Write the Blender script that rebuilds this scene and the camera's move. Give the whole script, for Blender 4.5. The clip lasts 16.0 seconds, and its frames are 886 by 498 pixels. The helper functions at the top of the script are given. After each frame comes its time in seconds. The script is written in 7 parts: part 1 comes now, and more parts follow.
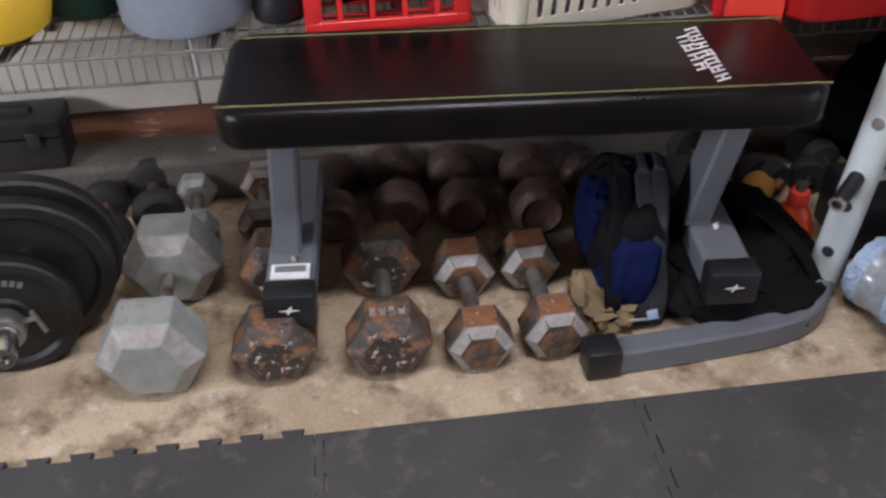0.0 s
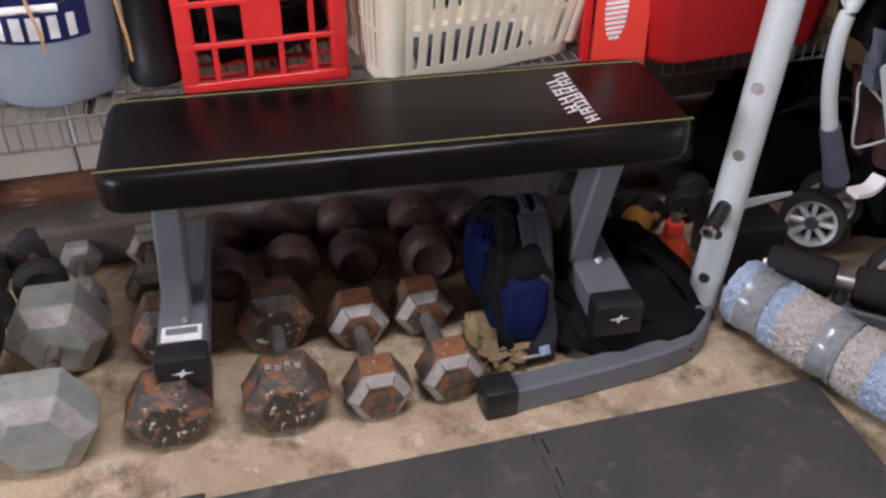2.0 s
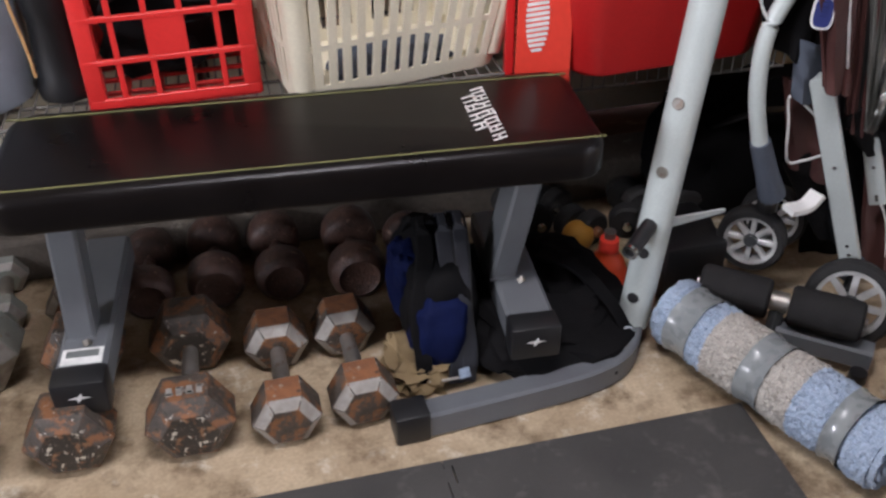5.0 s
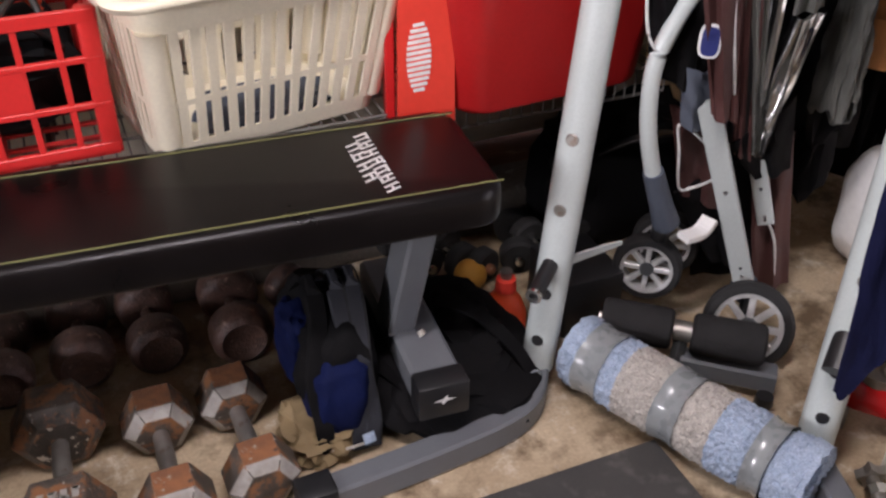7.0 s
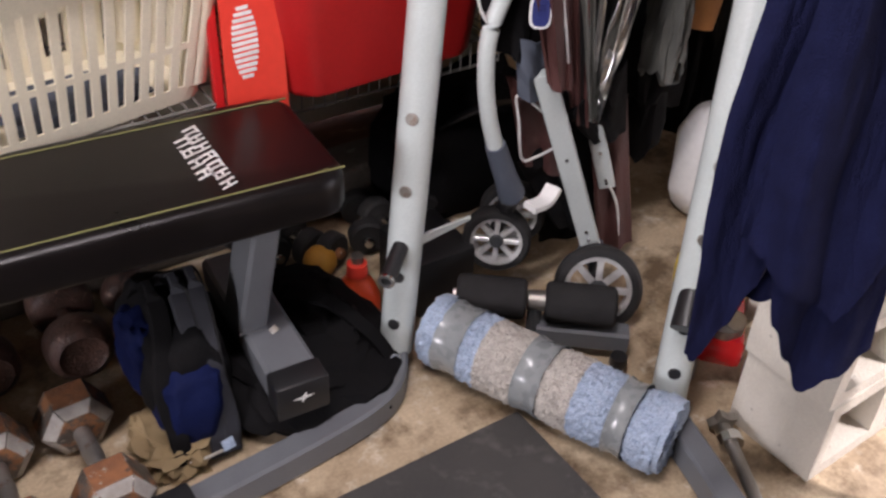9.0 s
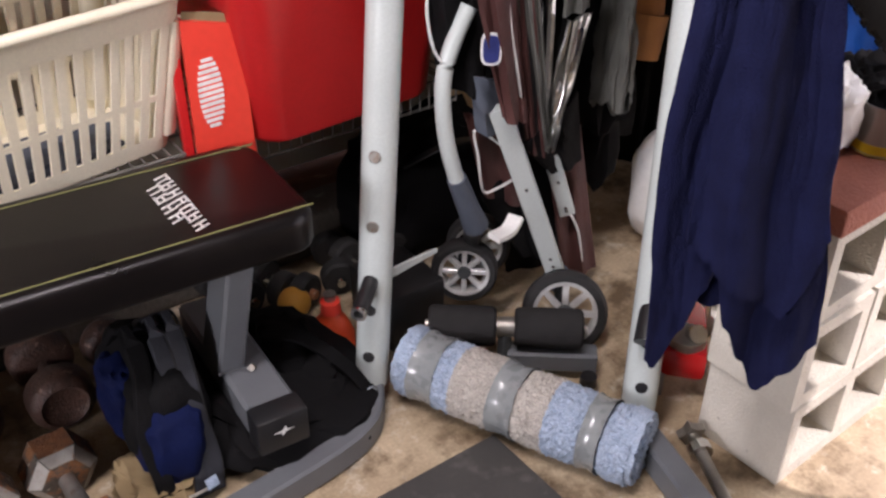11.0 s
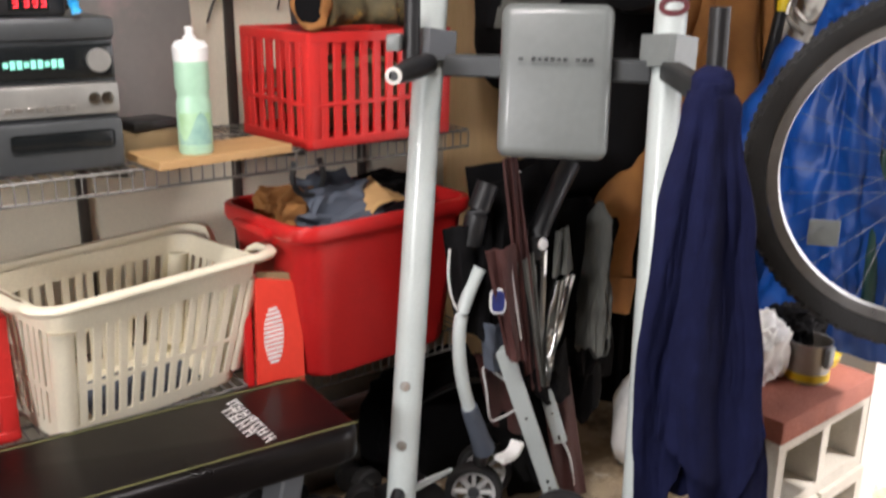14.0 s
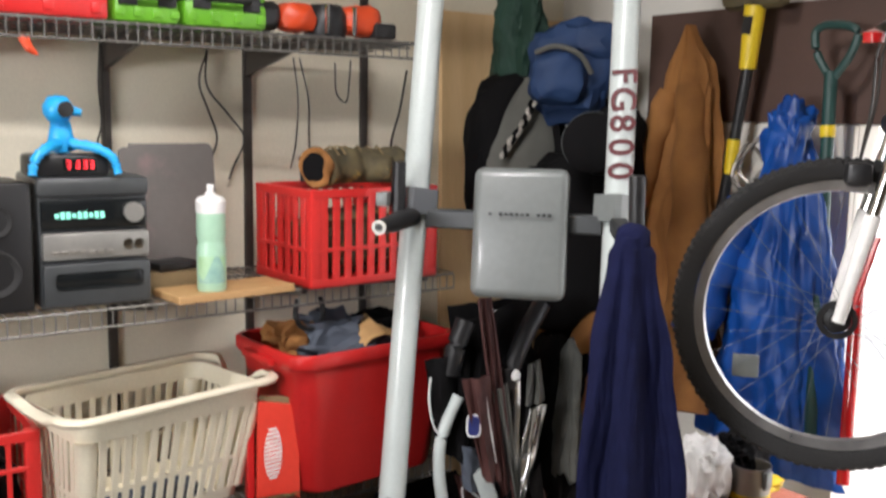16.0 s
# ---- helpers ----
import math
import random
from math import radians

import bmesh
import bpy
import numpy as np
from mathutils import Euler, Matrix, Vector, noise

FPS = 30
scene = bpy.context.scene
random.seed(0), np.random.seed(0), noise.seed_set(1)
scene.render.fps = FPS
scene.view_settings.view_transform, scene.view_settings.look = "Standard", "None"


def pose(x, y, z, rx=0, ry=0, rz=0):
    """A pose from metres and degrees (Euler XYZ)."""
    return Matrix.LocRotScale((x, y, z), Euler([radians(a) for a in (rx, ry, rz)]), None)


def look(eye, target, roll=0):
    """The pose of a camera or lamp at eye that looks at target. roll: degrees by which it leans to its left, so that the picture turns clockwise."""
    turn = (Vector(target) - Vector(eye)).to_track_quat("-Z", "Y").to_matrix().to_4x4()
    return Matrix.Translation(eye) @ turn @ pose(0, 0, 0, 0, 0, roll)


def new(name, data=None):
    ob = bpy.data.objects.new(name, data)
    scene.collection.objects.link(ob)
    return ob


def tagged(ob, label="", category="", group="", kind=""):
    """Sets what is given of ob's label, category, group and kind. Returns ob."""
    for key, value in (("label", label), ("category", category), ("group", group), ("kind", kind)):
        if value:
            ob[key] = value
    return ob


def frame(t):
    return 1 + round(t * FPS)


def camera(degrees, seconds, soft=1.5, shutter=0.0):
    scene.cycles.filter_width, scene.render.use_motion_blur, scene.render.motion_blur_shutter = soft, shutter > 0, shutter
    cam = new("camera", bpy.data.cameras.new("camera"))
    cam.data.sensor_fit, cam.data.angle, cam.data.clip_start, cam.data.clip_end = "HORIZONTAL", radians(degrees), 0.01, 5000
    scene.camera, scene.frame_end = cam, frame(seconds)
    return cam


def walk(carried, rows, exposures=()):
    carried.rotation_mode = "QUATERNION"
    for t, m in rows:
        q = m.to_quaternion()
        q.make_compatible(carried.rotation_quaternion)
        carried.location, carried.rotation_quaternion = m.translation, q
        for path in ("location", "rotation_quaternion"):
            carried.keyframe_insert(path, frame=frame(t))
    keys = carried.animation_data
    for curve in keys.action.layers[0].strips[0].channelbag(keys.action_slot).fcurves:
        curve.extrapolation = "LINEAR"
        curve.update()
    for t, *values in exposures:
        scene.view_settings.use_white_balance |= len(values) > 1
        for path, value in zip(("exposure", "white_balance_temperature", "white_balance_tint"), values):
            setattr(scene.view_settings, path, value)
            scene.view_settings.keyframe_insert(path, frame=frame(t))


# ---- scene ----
# ---- camera ----
PATH = [
    (0, (0.1028, -1.1632, 1.3588), (0.3040, 0.3859, 0.1099), -0.72),
    (0.5, (0.1077, -1.1815, 1.3535), (0.3857, 0.3833, 0.1393), -0.07),
    (1, (0.1109, -1.1824, 1.3666), (0.4838, 0.3638, 0.1542), 1.30),
    (1.5, (0.1168, -1.1942, 1.3663), (0.5377, 0.3576, 0.1769), 0.94),
    (2, (0.1164, -1.1920, 1.3692), (0.5400, 0.3799, 0.2075), 0.18),
    (2.5, (0.1174, -1.1954, 1.3720), (0.5196, 0.3911, 0.2224), -0.59),
    (3, (0.1179, -1.1957, 1.3663), (0.5003, 0.4042, 0.2287), -0.90),
    (3.2, (0.1261, -1.1916, 1.3720), (0.4871, 0.4066, 0.2251), -1.23),
    (5.3, (0.3606, -1.1713, 1.3720), (0.7415, 0.4055, 0.2021), -0.59),
    (5.5, (0.3612, -1.1587, 1.3728), (0.7992, 0.4021, 0.2015), 0.10),
    (6, (0.3736, -1.1457, 1.3639), (0.9192, 0.3790, 0.1902), 1.46),
    (6.5, (0.3654, -1.0949, 1.3600), (0.9713, 0.4179, 0.2005), 1.72),
    (7, (0.3316, -1.0268, 1.3663), (0.9876, 0.4795, 0.2258), 0.74),
    (7.5, (0.2988, -0.9952, 1.3651), (1.0170, 0.4633, 0.2002), 0.93),
    (8, (0.2945, -0.9815, 1.3704), (1.1040, 0.4200, 0.1954), 1.84),
    (8.5, (0.3218, -0.9842, 1.3685), (1.1980, 0.3642, 0.1793), 1.85),
    (9, (0.3635, -0.9787, 1.3687), (1.2791, 0.3415, 0.1776), 2.43),
    (9.2, (0.3783, -0.9804, 1.3659), (1.2984, 0.3421, 0.1809), 2.54),
    (11.3, (0.3086, -1.0932, 1.3771), (1.3037, 0.2529, 0.2826), -0.04),
    (11.5, (0.2897, -1.1340, 1.3678), (1.2443, 0.2368, 0.2679), -0.07),
    (12, (0.2491, -1.2502, 1.3712), (1.1658, 0.1497, 0.2757), 0.09),
    (12.5, (0.1882, -1.2582, 1.4026), (1.1608, 0.1928, 0.4286), 1.20),
    (13, (0.1474, -1.2963, 1.4276), (1.1624, 0.2062, 0.5836), 0.32),
    (13.5, (0.0387, -1.3008, 1.4437), (1.1663, 0.1836, 0.7190), 0.43),
    (14, (0.0129, -1.3328, 1.4907), (1.1846, 0.1792, 0.9067), 0.72),
    (14.5, (0.0293, -1.4251, 1.5211), (1.2158, 0.1093, 1.0336), 1.33),
    (15, (0.0320, -1.5521, 1.5190), (1.2326, -0.0084, 1.1000), 2.39),
    (15.5, (0.0078, -1.6357, 1.5356), (1.1417, -0.0367, 1.1383), 1.59),
    (16, (-0.0742, -1.6454, 1.5421), (1.0841, -0.0402, 1.2566), 1.05),
]
cam = camera(50.69, 16.0, soft=2.5, shutter=0.5)
walk(cam, [(t, look(e, g, r)) for t, e, g, r in PATH],
     exposures=[(0, -0.20, 5850, 19), (1.5, -0.12, 6000, 21), (3, -0.22, 6050, 24), (5.5, -0.18, 6050, 18), (7, -0.14, 6350, 24), (9, -0.08, 6400, 24), (12, 0.03, 6400, 23), (14, -0.02, 6500, 16), (16, -0.08, 6400, 14)])

# ---- world and lights ----
world = bpy.data.worlds.new("world")
scene.world = world
world.use_nodes = True
wn = world.node_tree.nodes
sky = wn.new("ShaderNodeTexSky")
sky.sky_type, sky.sun_disc = "NISHITA", False
sky.sun_elevation, sky.sun_rotation = radians(58), radians(142)
wn["Background"].inputs["Strength"].default_value = 0.12
world.node_tree.links.new(sky.outputs[0], wn["Background"].inputs["Color"])


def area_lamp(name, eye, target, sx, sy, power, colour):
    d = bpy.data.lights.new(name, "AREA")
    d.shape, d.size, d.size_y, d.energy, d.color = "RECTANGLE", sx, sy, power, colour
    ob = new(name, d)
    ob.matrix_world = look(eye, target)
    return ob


# Lamp added in an unseen west opening, to give light from the left.
area_lamp("unseen_west_opening_light", (-2.95, -1.25, 1.50), (0.4, -0.3, 0.5), 1.2, 0.56, 108, (0.96, 0.97, 0.96))
# Unseen overhead lamp without fixture, assumed from the lit upward faces.
area_lamp("assumed_overhead_light", (0.40, -0.42, 2.42), (0.40, -0.42, 0), 1.0, 0.15, 46, (1.0, 0.97, 0.93))
sd = bpy.data.lights.new("sun", "SUN")
sd.energy, sd.angle, sd.color = 5.0, radians(0.5), (1.0, 0.96, 0.9)
new("sun", sd).matrix_world = look((0, 0, 0), (-0.35, 0.45, -0.9))

# ---- materials ----


def mat(name, c1, c2=None, scale=8.0, rough=0.6, metal=0.0, bump=0.0, bscale=60.0, spots=None, rvar=0.12, stretch=(1, 1, 1),
        island=0.0, coat=0.0, detail=6.0, sheen=0.0, grain=0.05):
    """Two-scale noise colour, rough variation and bump; spots: (colour, scale, threshold, softness)."""
    m = bpy.data.materials.new(name)
    m.use_nodes = True
    nt = m.node_tree
    n, l = nt.nodes, nt.links
    b = n["Principled BSDF"]
    c2 = c2 or tuple(0.72 * v for v in c1)
    tc = n.new("ShaderNodeTexCoord")
    mp = n.new("ShaderNodeMapping")
    mp.inputs["Scale"].default_value = stretch
    l.new(tc.outputs["Object"], mp.inputs["Vector"])
    a = n.new("ShaderNodeTexNoise")
    a.inputs["Scale"].default_value, a.inputs["Detail"].default_value = scale, detail
    l.new(mp.outputs[0], a.inputs["Vector"])
    r = n.new("ShaderNodeValToRGB")
    r.color_ramp.elements[0].position, r.color_ramp.elements[1].position = 0.3, 0.7
    r.color_ramp.elements[0].color, r.color_ramp.elements[1].color = (*c2, 1), (*c1, 1)
    l.new(a.outputs["Fac"], r.inputs["Fac"])
    colour = r.outputs["Color"]
    fine = n.new("ShaderNodeTexNoise")
    fine.inputs["Scale"].default_value, fine.inputs["Detail"].default_value = bscale, 4
    l.new(mp.outputs[0], fine.inputs["Vector"])
    fm = n.new("ShaderNodeMapRange")
    fm.inputs["From Min"].default_value, fm.inputs["From Max"].default_value = 0.25, 0.75
    fm.inputs["To Min"].default_value, fm.inputs["To Max"].default_value = 1 - grain, 1 + grain
    l.new(fine.outputs["Fac"], fm.inputs["Value"])
    hv = n.new("ShaderNodeHueSaturation")
    l.new(fm.outputs["Result"], hv.inputs["Value"])
    l.new(colour, hv.inputs["Color"])
    colour = hv.outputs["Color"]
    if spots:
        for sc, ss, st, sw in (spots if isinstance(spots[0][0], tuple) else [spots]):
            sn = n.new("ShaderNodeTexNoise")
            sn.inputs["Scale"].default_value, sn.inputs["Detail"].default_value, sn.inputs["Roughness"].default_value = ss, 8, 0.65
            l.new(mp.outputs[0], sn.inputs["Vector"])
            mr = n.new("ShaderNodeMapRange")
            mr.inputs["From Min"].default_value, mr.inputs["From Max"].default_value = st, st + sw
            l.new(sn.outputs["Fac"], mr.inputs["Value"])
            mx = n.new("ShaderNodeMix")
            mx.data_type = "RGBA"
            mx.inputs["B"].default_value = (*sc, 1)
            for s in mx.inputs:
                if s.name == "B" and s.type == "RGBA":
                    s.default_value = (*sc, 1)
                if s.name == "A" and s.type == "RGBA":
                    l.new(colour, s)
            l.new(mr.outputs["Result"], mx.inputs[0])
            colour = [o for o in mx.outputs if o.type == "RGBA"][0]
    if island:
        oi = n.new("ShaderNodeObjectInfo")
        hs = n.new("ShaderNodeHueSaturation")
        vr = n.new("ShaderNodeMapRange")
        vr.inputs["To Min"].default_value, vr.inputs["To Max"].default_value = 1 - island, 1 + island
        l.new(oi.outputs["Random"], vr.inputs["Value"])
        l.new(vr.outputs["Result"], hs.inputs["Value"])
        l.new(colour, hs.inputs["Color"])
        colour = hs.outputs["Color"]
    l.new(colour, b.inputs["Base Color"])
    rr = n.new("ShaderNodeMapRange")
    rr.inputs["To Min"].default_value, rr.inputs["To Max"].default_value = max(0.03, rough - rvar), min(1, rough + rvar)
    l.new(a.outputs["Fac"], rr.inputs["Value"])
    l.new(rr.outputs["Result"], b.inputs["Roughness"])
    b.inputs["Metallic"].default_value = metal
    b.inputs["Coat Weight"].default_value = coat
    b.inputs["Sheen Weight"].default_value = sheen
    if bump:
        bp = n.new("ShaderNodeBump")
        bp.inputs["Strength"].default_value, bp.inputs["Distance"].default_value = min(1, bump), 0.004
        l.new(fine.outputs["Fac"], bp.inputs["Height"])
        l.new(bp.outputs["Normal"], b.inputs["Normal"])
    return m


def glow(name, c, strength):
    m = bpy.data.materials.new(name)
    m.use_nodes = True
    b = m.node_tree.nodes["Principled BSDF"]
    b.inputs["Base Color"].default_value = (*c, 1)
    b.inputs["Emission Color"].default_value = (*c, 1)
    b.inputs["Emission Strength"].default_value = strength
    return m


M_CONC = mat("concrete_floor", (0.54, 0.43, 0.29), (0.32, 0.235, 0.145), 5, 0.6, bump=0.3, bscale=130, grain=0.16,
             spots=[((0.62, 0.55, 0.44), 13, 0.56, 0.12), ((0.13, 0.085, 0.045), 7, 0.495, 0.15), ((0.12, 0.08, 0.05), 60, 0.70, 0.05)])
M_MAT = mat("foam_mat", (0.066, 0.062, 0.058), (0.040, 0.038, 0.036), 5, 0.85, bump=0.6, bscale=420, grain=0.2,
            spots=[((0.10, 0.094, 0.086), 16, 0.55, 0.15), ((0.16, 0.15, 0.14), 90, 0.70, 0.05)])
M_WALL = mat("cream_wall", (0.75, 0.69, 0.55), (0.69, 0.63, 0.50), 2.5, 0.7, bump=0.12, bscale=140)
M_WALL2 = mat("white_wall", (0.78, 0.76, 0.70), (0.70, 0.68, 0.62), 2.0, 0.7, bump=0.12, bscale=140)
M_CURB = mat("concrete_curb", (0.115, 0.098, 0.08), (0.065, 0.054, 0.043), 9, 0.9, bump=0.7, bscale=90, grain=0.2,
             spots=((0.26, 0.235, 0.20), 16, 0.62, 0.1))
M_SILL = mat("rotted_wood", (0.22, 0.09, 0.045), (0.10, 0.04, 0.02), 10, 0.8, bump=0.9, bscale=40, stretch=(0.3, 2, 2),
             spots=((0.45, 0.32, 0.2), 16, 0.62, 0.08))
M_BASE = mat("painted_board", (0.62, 0.58, 0.48), (0.50, 0.46, 0.38), 5, 0.6, bump=0.2, bscale=70, spots=((0.30, 0.24, 0.17), 7, 0.63, 0.1))
M_DRIVE = mat("pale_driveway", (0.74, 0.72, 0.68), (0.66, 0.64, 0.60), 0.8, 0.85, bump=0.3)
# Ceiling and wall colours for unseen surfaces, kept dark to cut bounced light.
M_CEIL = mat("dark_unseen_ceiling", (0.20, 0.17, 0.14), None, 2, 0.85)
M_DARKWALL = mat("dark_unseen_wall", (0.13, 0.095, 0.062), (0.09, 0.065, 0.045), 3, 0.85, bump=0.3)
M_BLOCK = mat("cinder_block", (0.66, 0.62, 0.54), (0.54, 0.50, 0.43), 9, 0.95, bump=1.0, bscale=170,
              spots=((0.40, 0.37, 0.32), 22, 0.66, 0.06), island=0.08)
M_PAVER = mat("red_paver", (0.37, 0.13, 0.09), (0.29, 0.10, 0.07), 12, 0.9, bump=0.8, bscale=150, island=0.1)
M_LEATHER = mat("black_vinyl", (0.0065, 0.005, 0.005), (0.004, 0.003, 0.003), 9, 0.30, bump=0.10, bscale=320, rvar=0.08)
M_STITCH = mat("olive_piping", (0.15, 0.145, 0.05), None, 40, 0.7)
M_STEEL = mat("grey_powder_coat", (0.135, 0.145, 0.155), (0.11, 0.115, 0.125), 9, 0.45, bump=0.12, bscale=300,
              spots=((0.28, 0.27, 0.25), 30, 0.72, 0.05))
M_SILVER = mat("silver_upright_paint", (0.55, 0.60, 0.585), (0.49, 0.54, 0.525), 5, 0.34, bump=0.04, bscale=200, coat=0.2,
               spots=((0.36, 0.38, 0.36), 14, 0.70, 0.06))
M_BLACKP = mat("black_plastic", (0.014, 0.014, 0.015), (0.010, 0.010, 0.011), 10, 0.42, bump=0.1, bscale=200)
M_RUBBER = mat("black_rubber", (0.018, 0.017, 0.017), (0.011, 0.011, 0.011), 12, 0.75, bump=0.4, bscale=180,
               spots=((0.06, 0.055, 0.05), 14, 0.66, 0.1))
M_IRON = mat("black_cast_iron", (0.012, 0.011, 0.011), (0.007, 0.0065, 0.0065), 22, 0.5, bump=0.5, bscale=220, spots=((0.045, 0.038, 0.032), 26, 0.66, 0.08))
M_FOAM = mat("black_foam", (0.028, 0.027, 0.027), (0.020, 0.019, 0.019), 15, 0.9, bump=0.6, bscale=260)
M_CHROME = mat("chrome", (0.75, 0.75, 0.74), (0.6, 0.6, 0.58), 20, 0.18, metal=1.0)
M_ALLOY = mat("worn_alloy", (0.42, 0.42, 0.42), (0.32, 0.32, 0.32), 14, 0.32, metal=0.8)
M_DULL = mat("dull_steel", (0.42, 0.40, 0.37), (0.28, 0.26, 0.23), 18, 0.42, metal=0.9, bump=0.2, spots=((0.22, 0.11, 0.06), 20, 0.62, 0.08))
M_HEXG = mat("grey_hex_paint", (0.36, 0.375, 0.34), (0.25, 0.265, 0.235), 24, 0.42, bump=0.35, bscale=300, metal=0.2,
             spots=[((0.24, 0.23, 0.20), 45, 0.60, 0.06), ((0.34, 0.20, 0.11), 70, 0.66, 0.03), ((0.60, 0.58, 0.52), 60, 0.68, 0.03)])
M_HEXR = mat("rusty_hex_iron", (0.105, 0.088, 0.074), (0.05, 0.041, 0.034), 30, 0.5, bump=0.5, bscale=300, metal=0.2,
             spots=[((0.24, 0.105, 0.045), 28, 0.48, 0.10), ((0.45, 0.41, 0.36), 75, 0.63, 0.03), ((0.03, 0.025, 0.02), 50, 0.60, 0.05)])
M_HEXT = mat("orange_rust_face", (0.28, 0.112, 0.044), (0.17, 0.070, 0.032), 40, 0.85, bump=0.7, bscale=300,
             spots=[((0.33, 0.29, 0.24), 70, 0.62, 0.06), ((0.10, 0.05, 0.03), 55, 0.63, 0.06)])
M_HEXB = mat("chipped_black_face", (0.024, 0.021, 0.018), (0.05, 0.04, 0.032), 30, 0.5, bump=0.5, bscale=300,
             spots=[((0.27, 0.14, 0.07), 30, 0.54, 0.08), ((0.62, 0.57, 0.47), 48, 0.575, 0.015)])
M_CHAMF = mat("bare_metal_chamfer", (0.40, 0.38, 0.35), (0.25, 0.225, 0.20), 40, 0.5, metal=0.25, bump=0.3, bscale=250, spots=((0.30, 0.15, 0.08), 70, 0.62, 0.05))
M_RUSTD = mat("dark_rusted_iron", (0.105, 0.056, 0.042), (0.042, 0.024, 0.019), 35, 0.42, bump=0.9, bscale=160, metal=0.1,
              spots=[((0.30, 0.19, 0.14), 55, 0.60, 0.08), ((0.03, 0.02, 0.018), 40, 0.58, 0.08)], island=0.3)
M_RIM = mat("silver_wheel_paint", (0.62, 0.62, 0.61), (0.52, 0.52, 0.51), 30, 0.32, metal=0.3)
M_RED = mat("red_plastic", (0.58, 0.022, 0.020), (0.50, 0.016, 0.016), 5, 0.34, bump=0.05, bscale=120, coat=0.1)
M_REDC = mat("red_crate_plastic", (0.70, 0.035, 0.030), (0.60, 0.025, 0.022), 5, 0.38, bump=0.05, bscale=120)
M_ORRED = mat("red_card", (0.78, 0.06, 0.035), (0.72, 0.05, 0.03), 6, 0.4, coat=0.1)
M_CREAM = mat("cream_plastic", (0.86, 0.80, 0.63), (0.80, 0.73, 0.56), 5, 0.4, bump=0.05, bscale=150)
M_WHITE = mat("white_plastic", (0.82, 0.81, 0.79), (0.76, 0.75, 0.72), 4, 0.4)
M_WHITEP = mat("white_print", (0.80, 0.80, 0.78), None, 30, 0.6)
M_WIRE = mat("grey_shelf_wire", (0.17, 0.165, 0.155), (0.10, 0.097, 0.09), 14, 0.45, metal=0.3)
M_WIREW = mat("worn_wire", (0.25, 0.24, 0.22), (0.15, 0.14, 0.125), 14, 0.45, metal=0.3)
M_POST = mat("brown_bronze_standard", (0.045, 0.036, 0.030), None, 10, 0.5)
M_BUCKET = mat("blue_grey_plastic", (0.30, 0.34, 0.39), (0.25, 0.29, 0.33), 5, 0.4)
M_NAVYP = mat("navy_print", (0.02, 0.03, 0.16), None, 20, 0.5)
M_YELLOW = mat("yellow_plastic", (0.75, 0.48, 0.03), (0.65, 0.40, 0.02), 6, 0.45)
M_OCHRE = mat("dusty_ochre_rubber", (0.50, 0.24, 0.03), (0.38, 0.17, 0.02), 14, 0.7, bump=0.2)
M_NAVY = mat("navy_terry_cloth", (0.011, 0.0135, 0.050), (0.007, 0.0085, 0.034), 26, 0.95, bump=0.9, bscale=420, grain=0.25)
M_TAN = mat("tan_canvas", (0.38, 0.165, 0.045), (0.27, 0.115, 0.032), 12, 0.9, bump=0.5, bscale=260)
M_BLUE = mat("blue_nylon", (0.003, 0.070, 0.33), (0.002, 0.032, 0.17), 12, 0.42, bump=0.25, bscale=60)
M_BLUE2 = mat("dusty_blue_nylon", (0.014, 0.046, 0.135), (0.008, 0.028, 0.085), 8, 0.7, bump=0.3, bscale=200)
M_GREEN = mat("dark_green_nylon", (0.012, 0.05, 0.032), (0.008, 0.035, 0.022), 8, 0.7, bump=0.3, bscale=200)
M_GREYF = mat("grey_fabric", (0.13, 0.13, 0.115), (0.09, 0.09, 0.08), 8, 0.85, bump=0.4, bscale=240)
M_BLACKF = mat("black_fabric", (0.0075, 0.007, 0.0075), (0.004, 0.004, 0.0045), 10, 0.85, bump=0.4, bscale=220)
M_BLUEF = mat("blue_bag_fabric", (0.005, 0.010, 0.055), (0.0025, 0.005, 0.03), 12, 0.75, bump=0.5, bscale=200)
M_SLATEK = mat("dark_slate_webbing", (0.022, 0.024, 0.032), (0.014, 0.015, 0.021), 14, 0.7, bump=0.4, bscale=260)
M_BROWNF = mat("maroon_brown_fabric", (0.085, 0.028, 0.024), (0.055, 0.018, 0.016), 9, 0.7, bump=0.4, bscale=220)
M_SLATE = mat("slate_grey_fabric", (0.085, 0.10, 0.13), (0.06, 0.072, 0.095), 9, 0.75, bump=0.4, bscale=220)
M_SHAG = mat("blue_shag_pile", (0.42, 0.50, 0.62), (0.30, 0.38, 0.50), 60, 0.95, bump=1.0, bscale=260, grain=0.3)
M_SHAGT = mat("beige_shag_pile", (0.52, 0.49, 0.44), (0.40, 0.37, 0.33), 60, 0.95, bump=1.0, bscale=260, grain=0.3)
M_TAPE = mat("clear_tape", (0.26, 0.28, 0.28), (0.20, 0.215, 0.22), 40, 0.28, coat=0.35, rvar=0.08)
M_WOOD = mat("pine_board", (0.55, 0.34, 0.15), (0.44, 0.25, 0.10), 6, 0.55, bump=0.25, bscale=60, stretch=(0.5, 6, 6))
M_DOOR = mat("light_wood_panel", (0.74, 0.52, 0.28), (0.66, 0.44, 0.22), 4, 0.5, bump=0.15, bscale=50, stretch=(5, 5, 0.4))
M_BROWN = mat("brown_hardboard", (0.092, 0.050, 0.038), (0.072, 0.040, 0.030), 3, 0.6, bump=0.2, bscale=100)
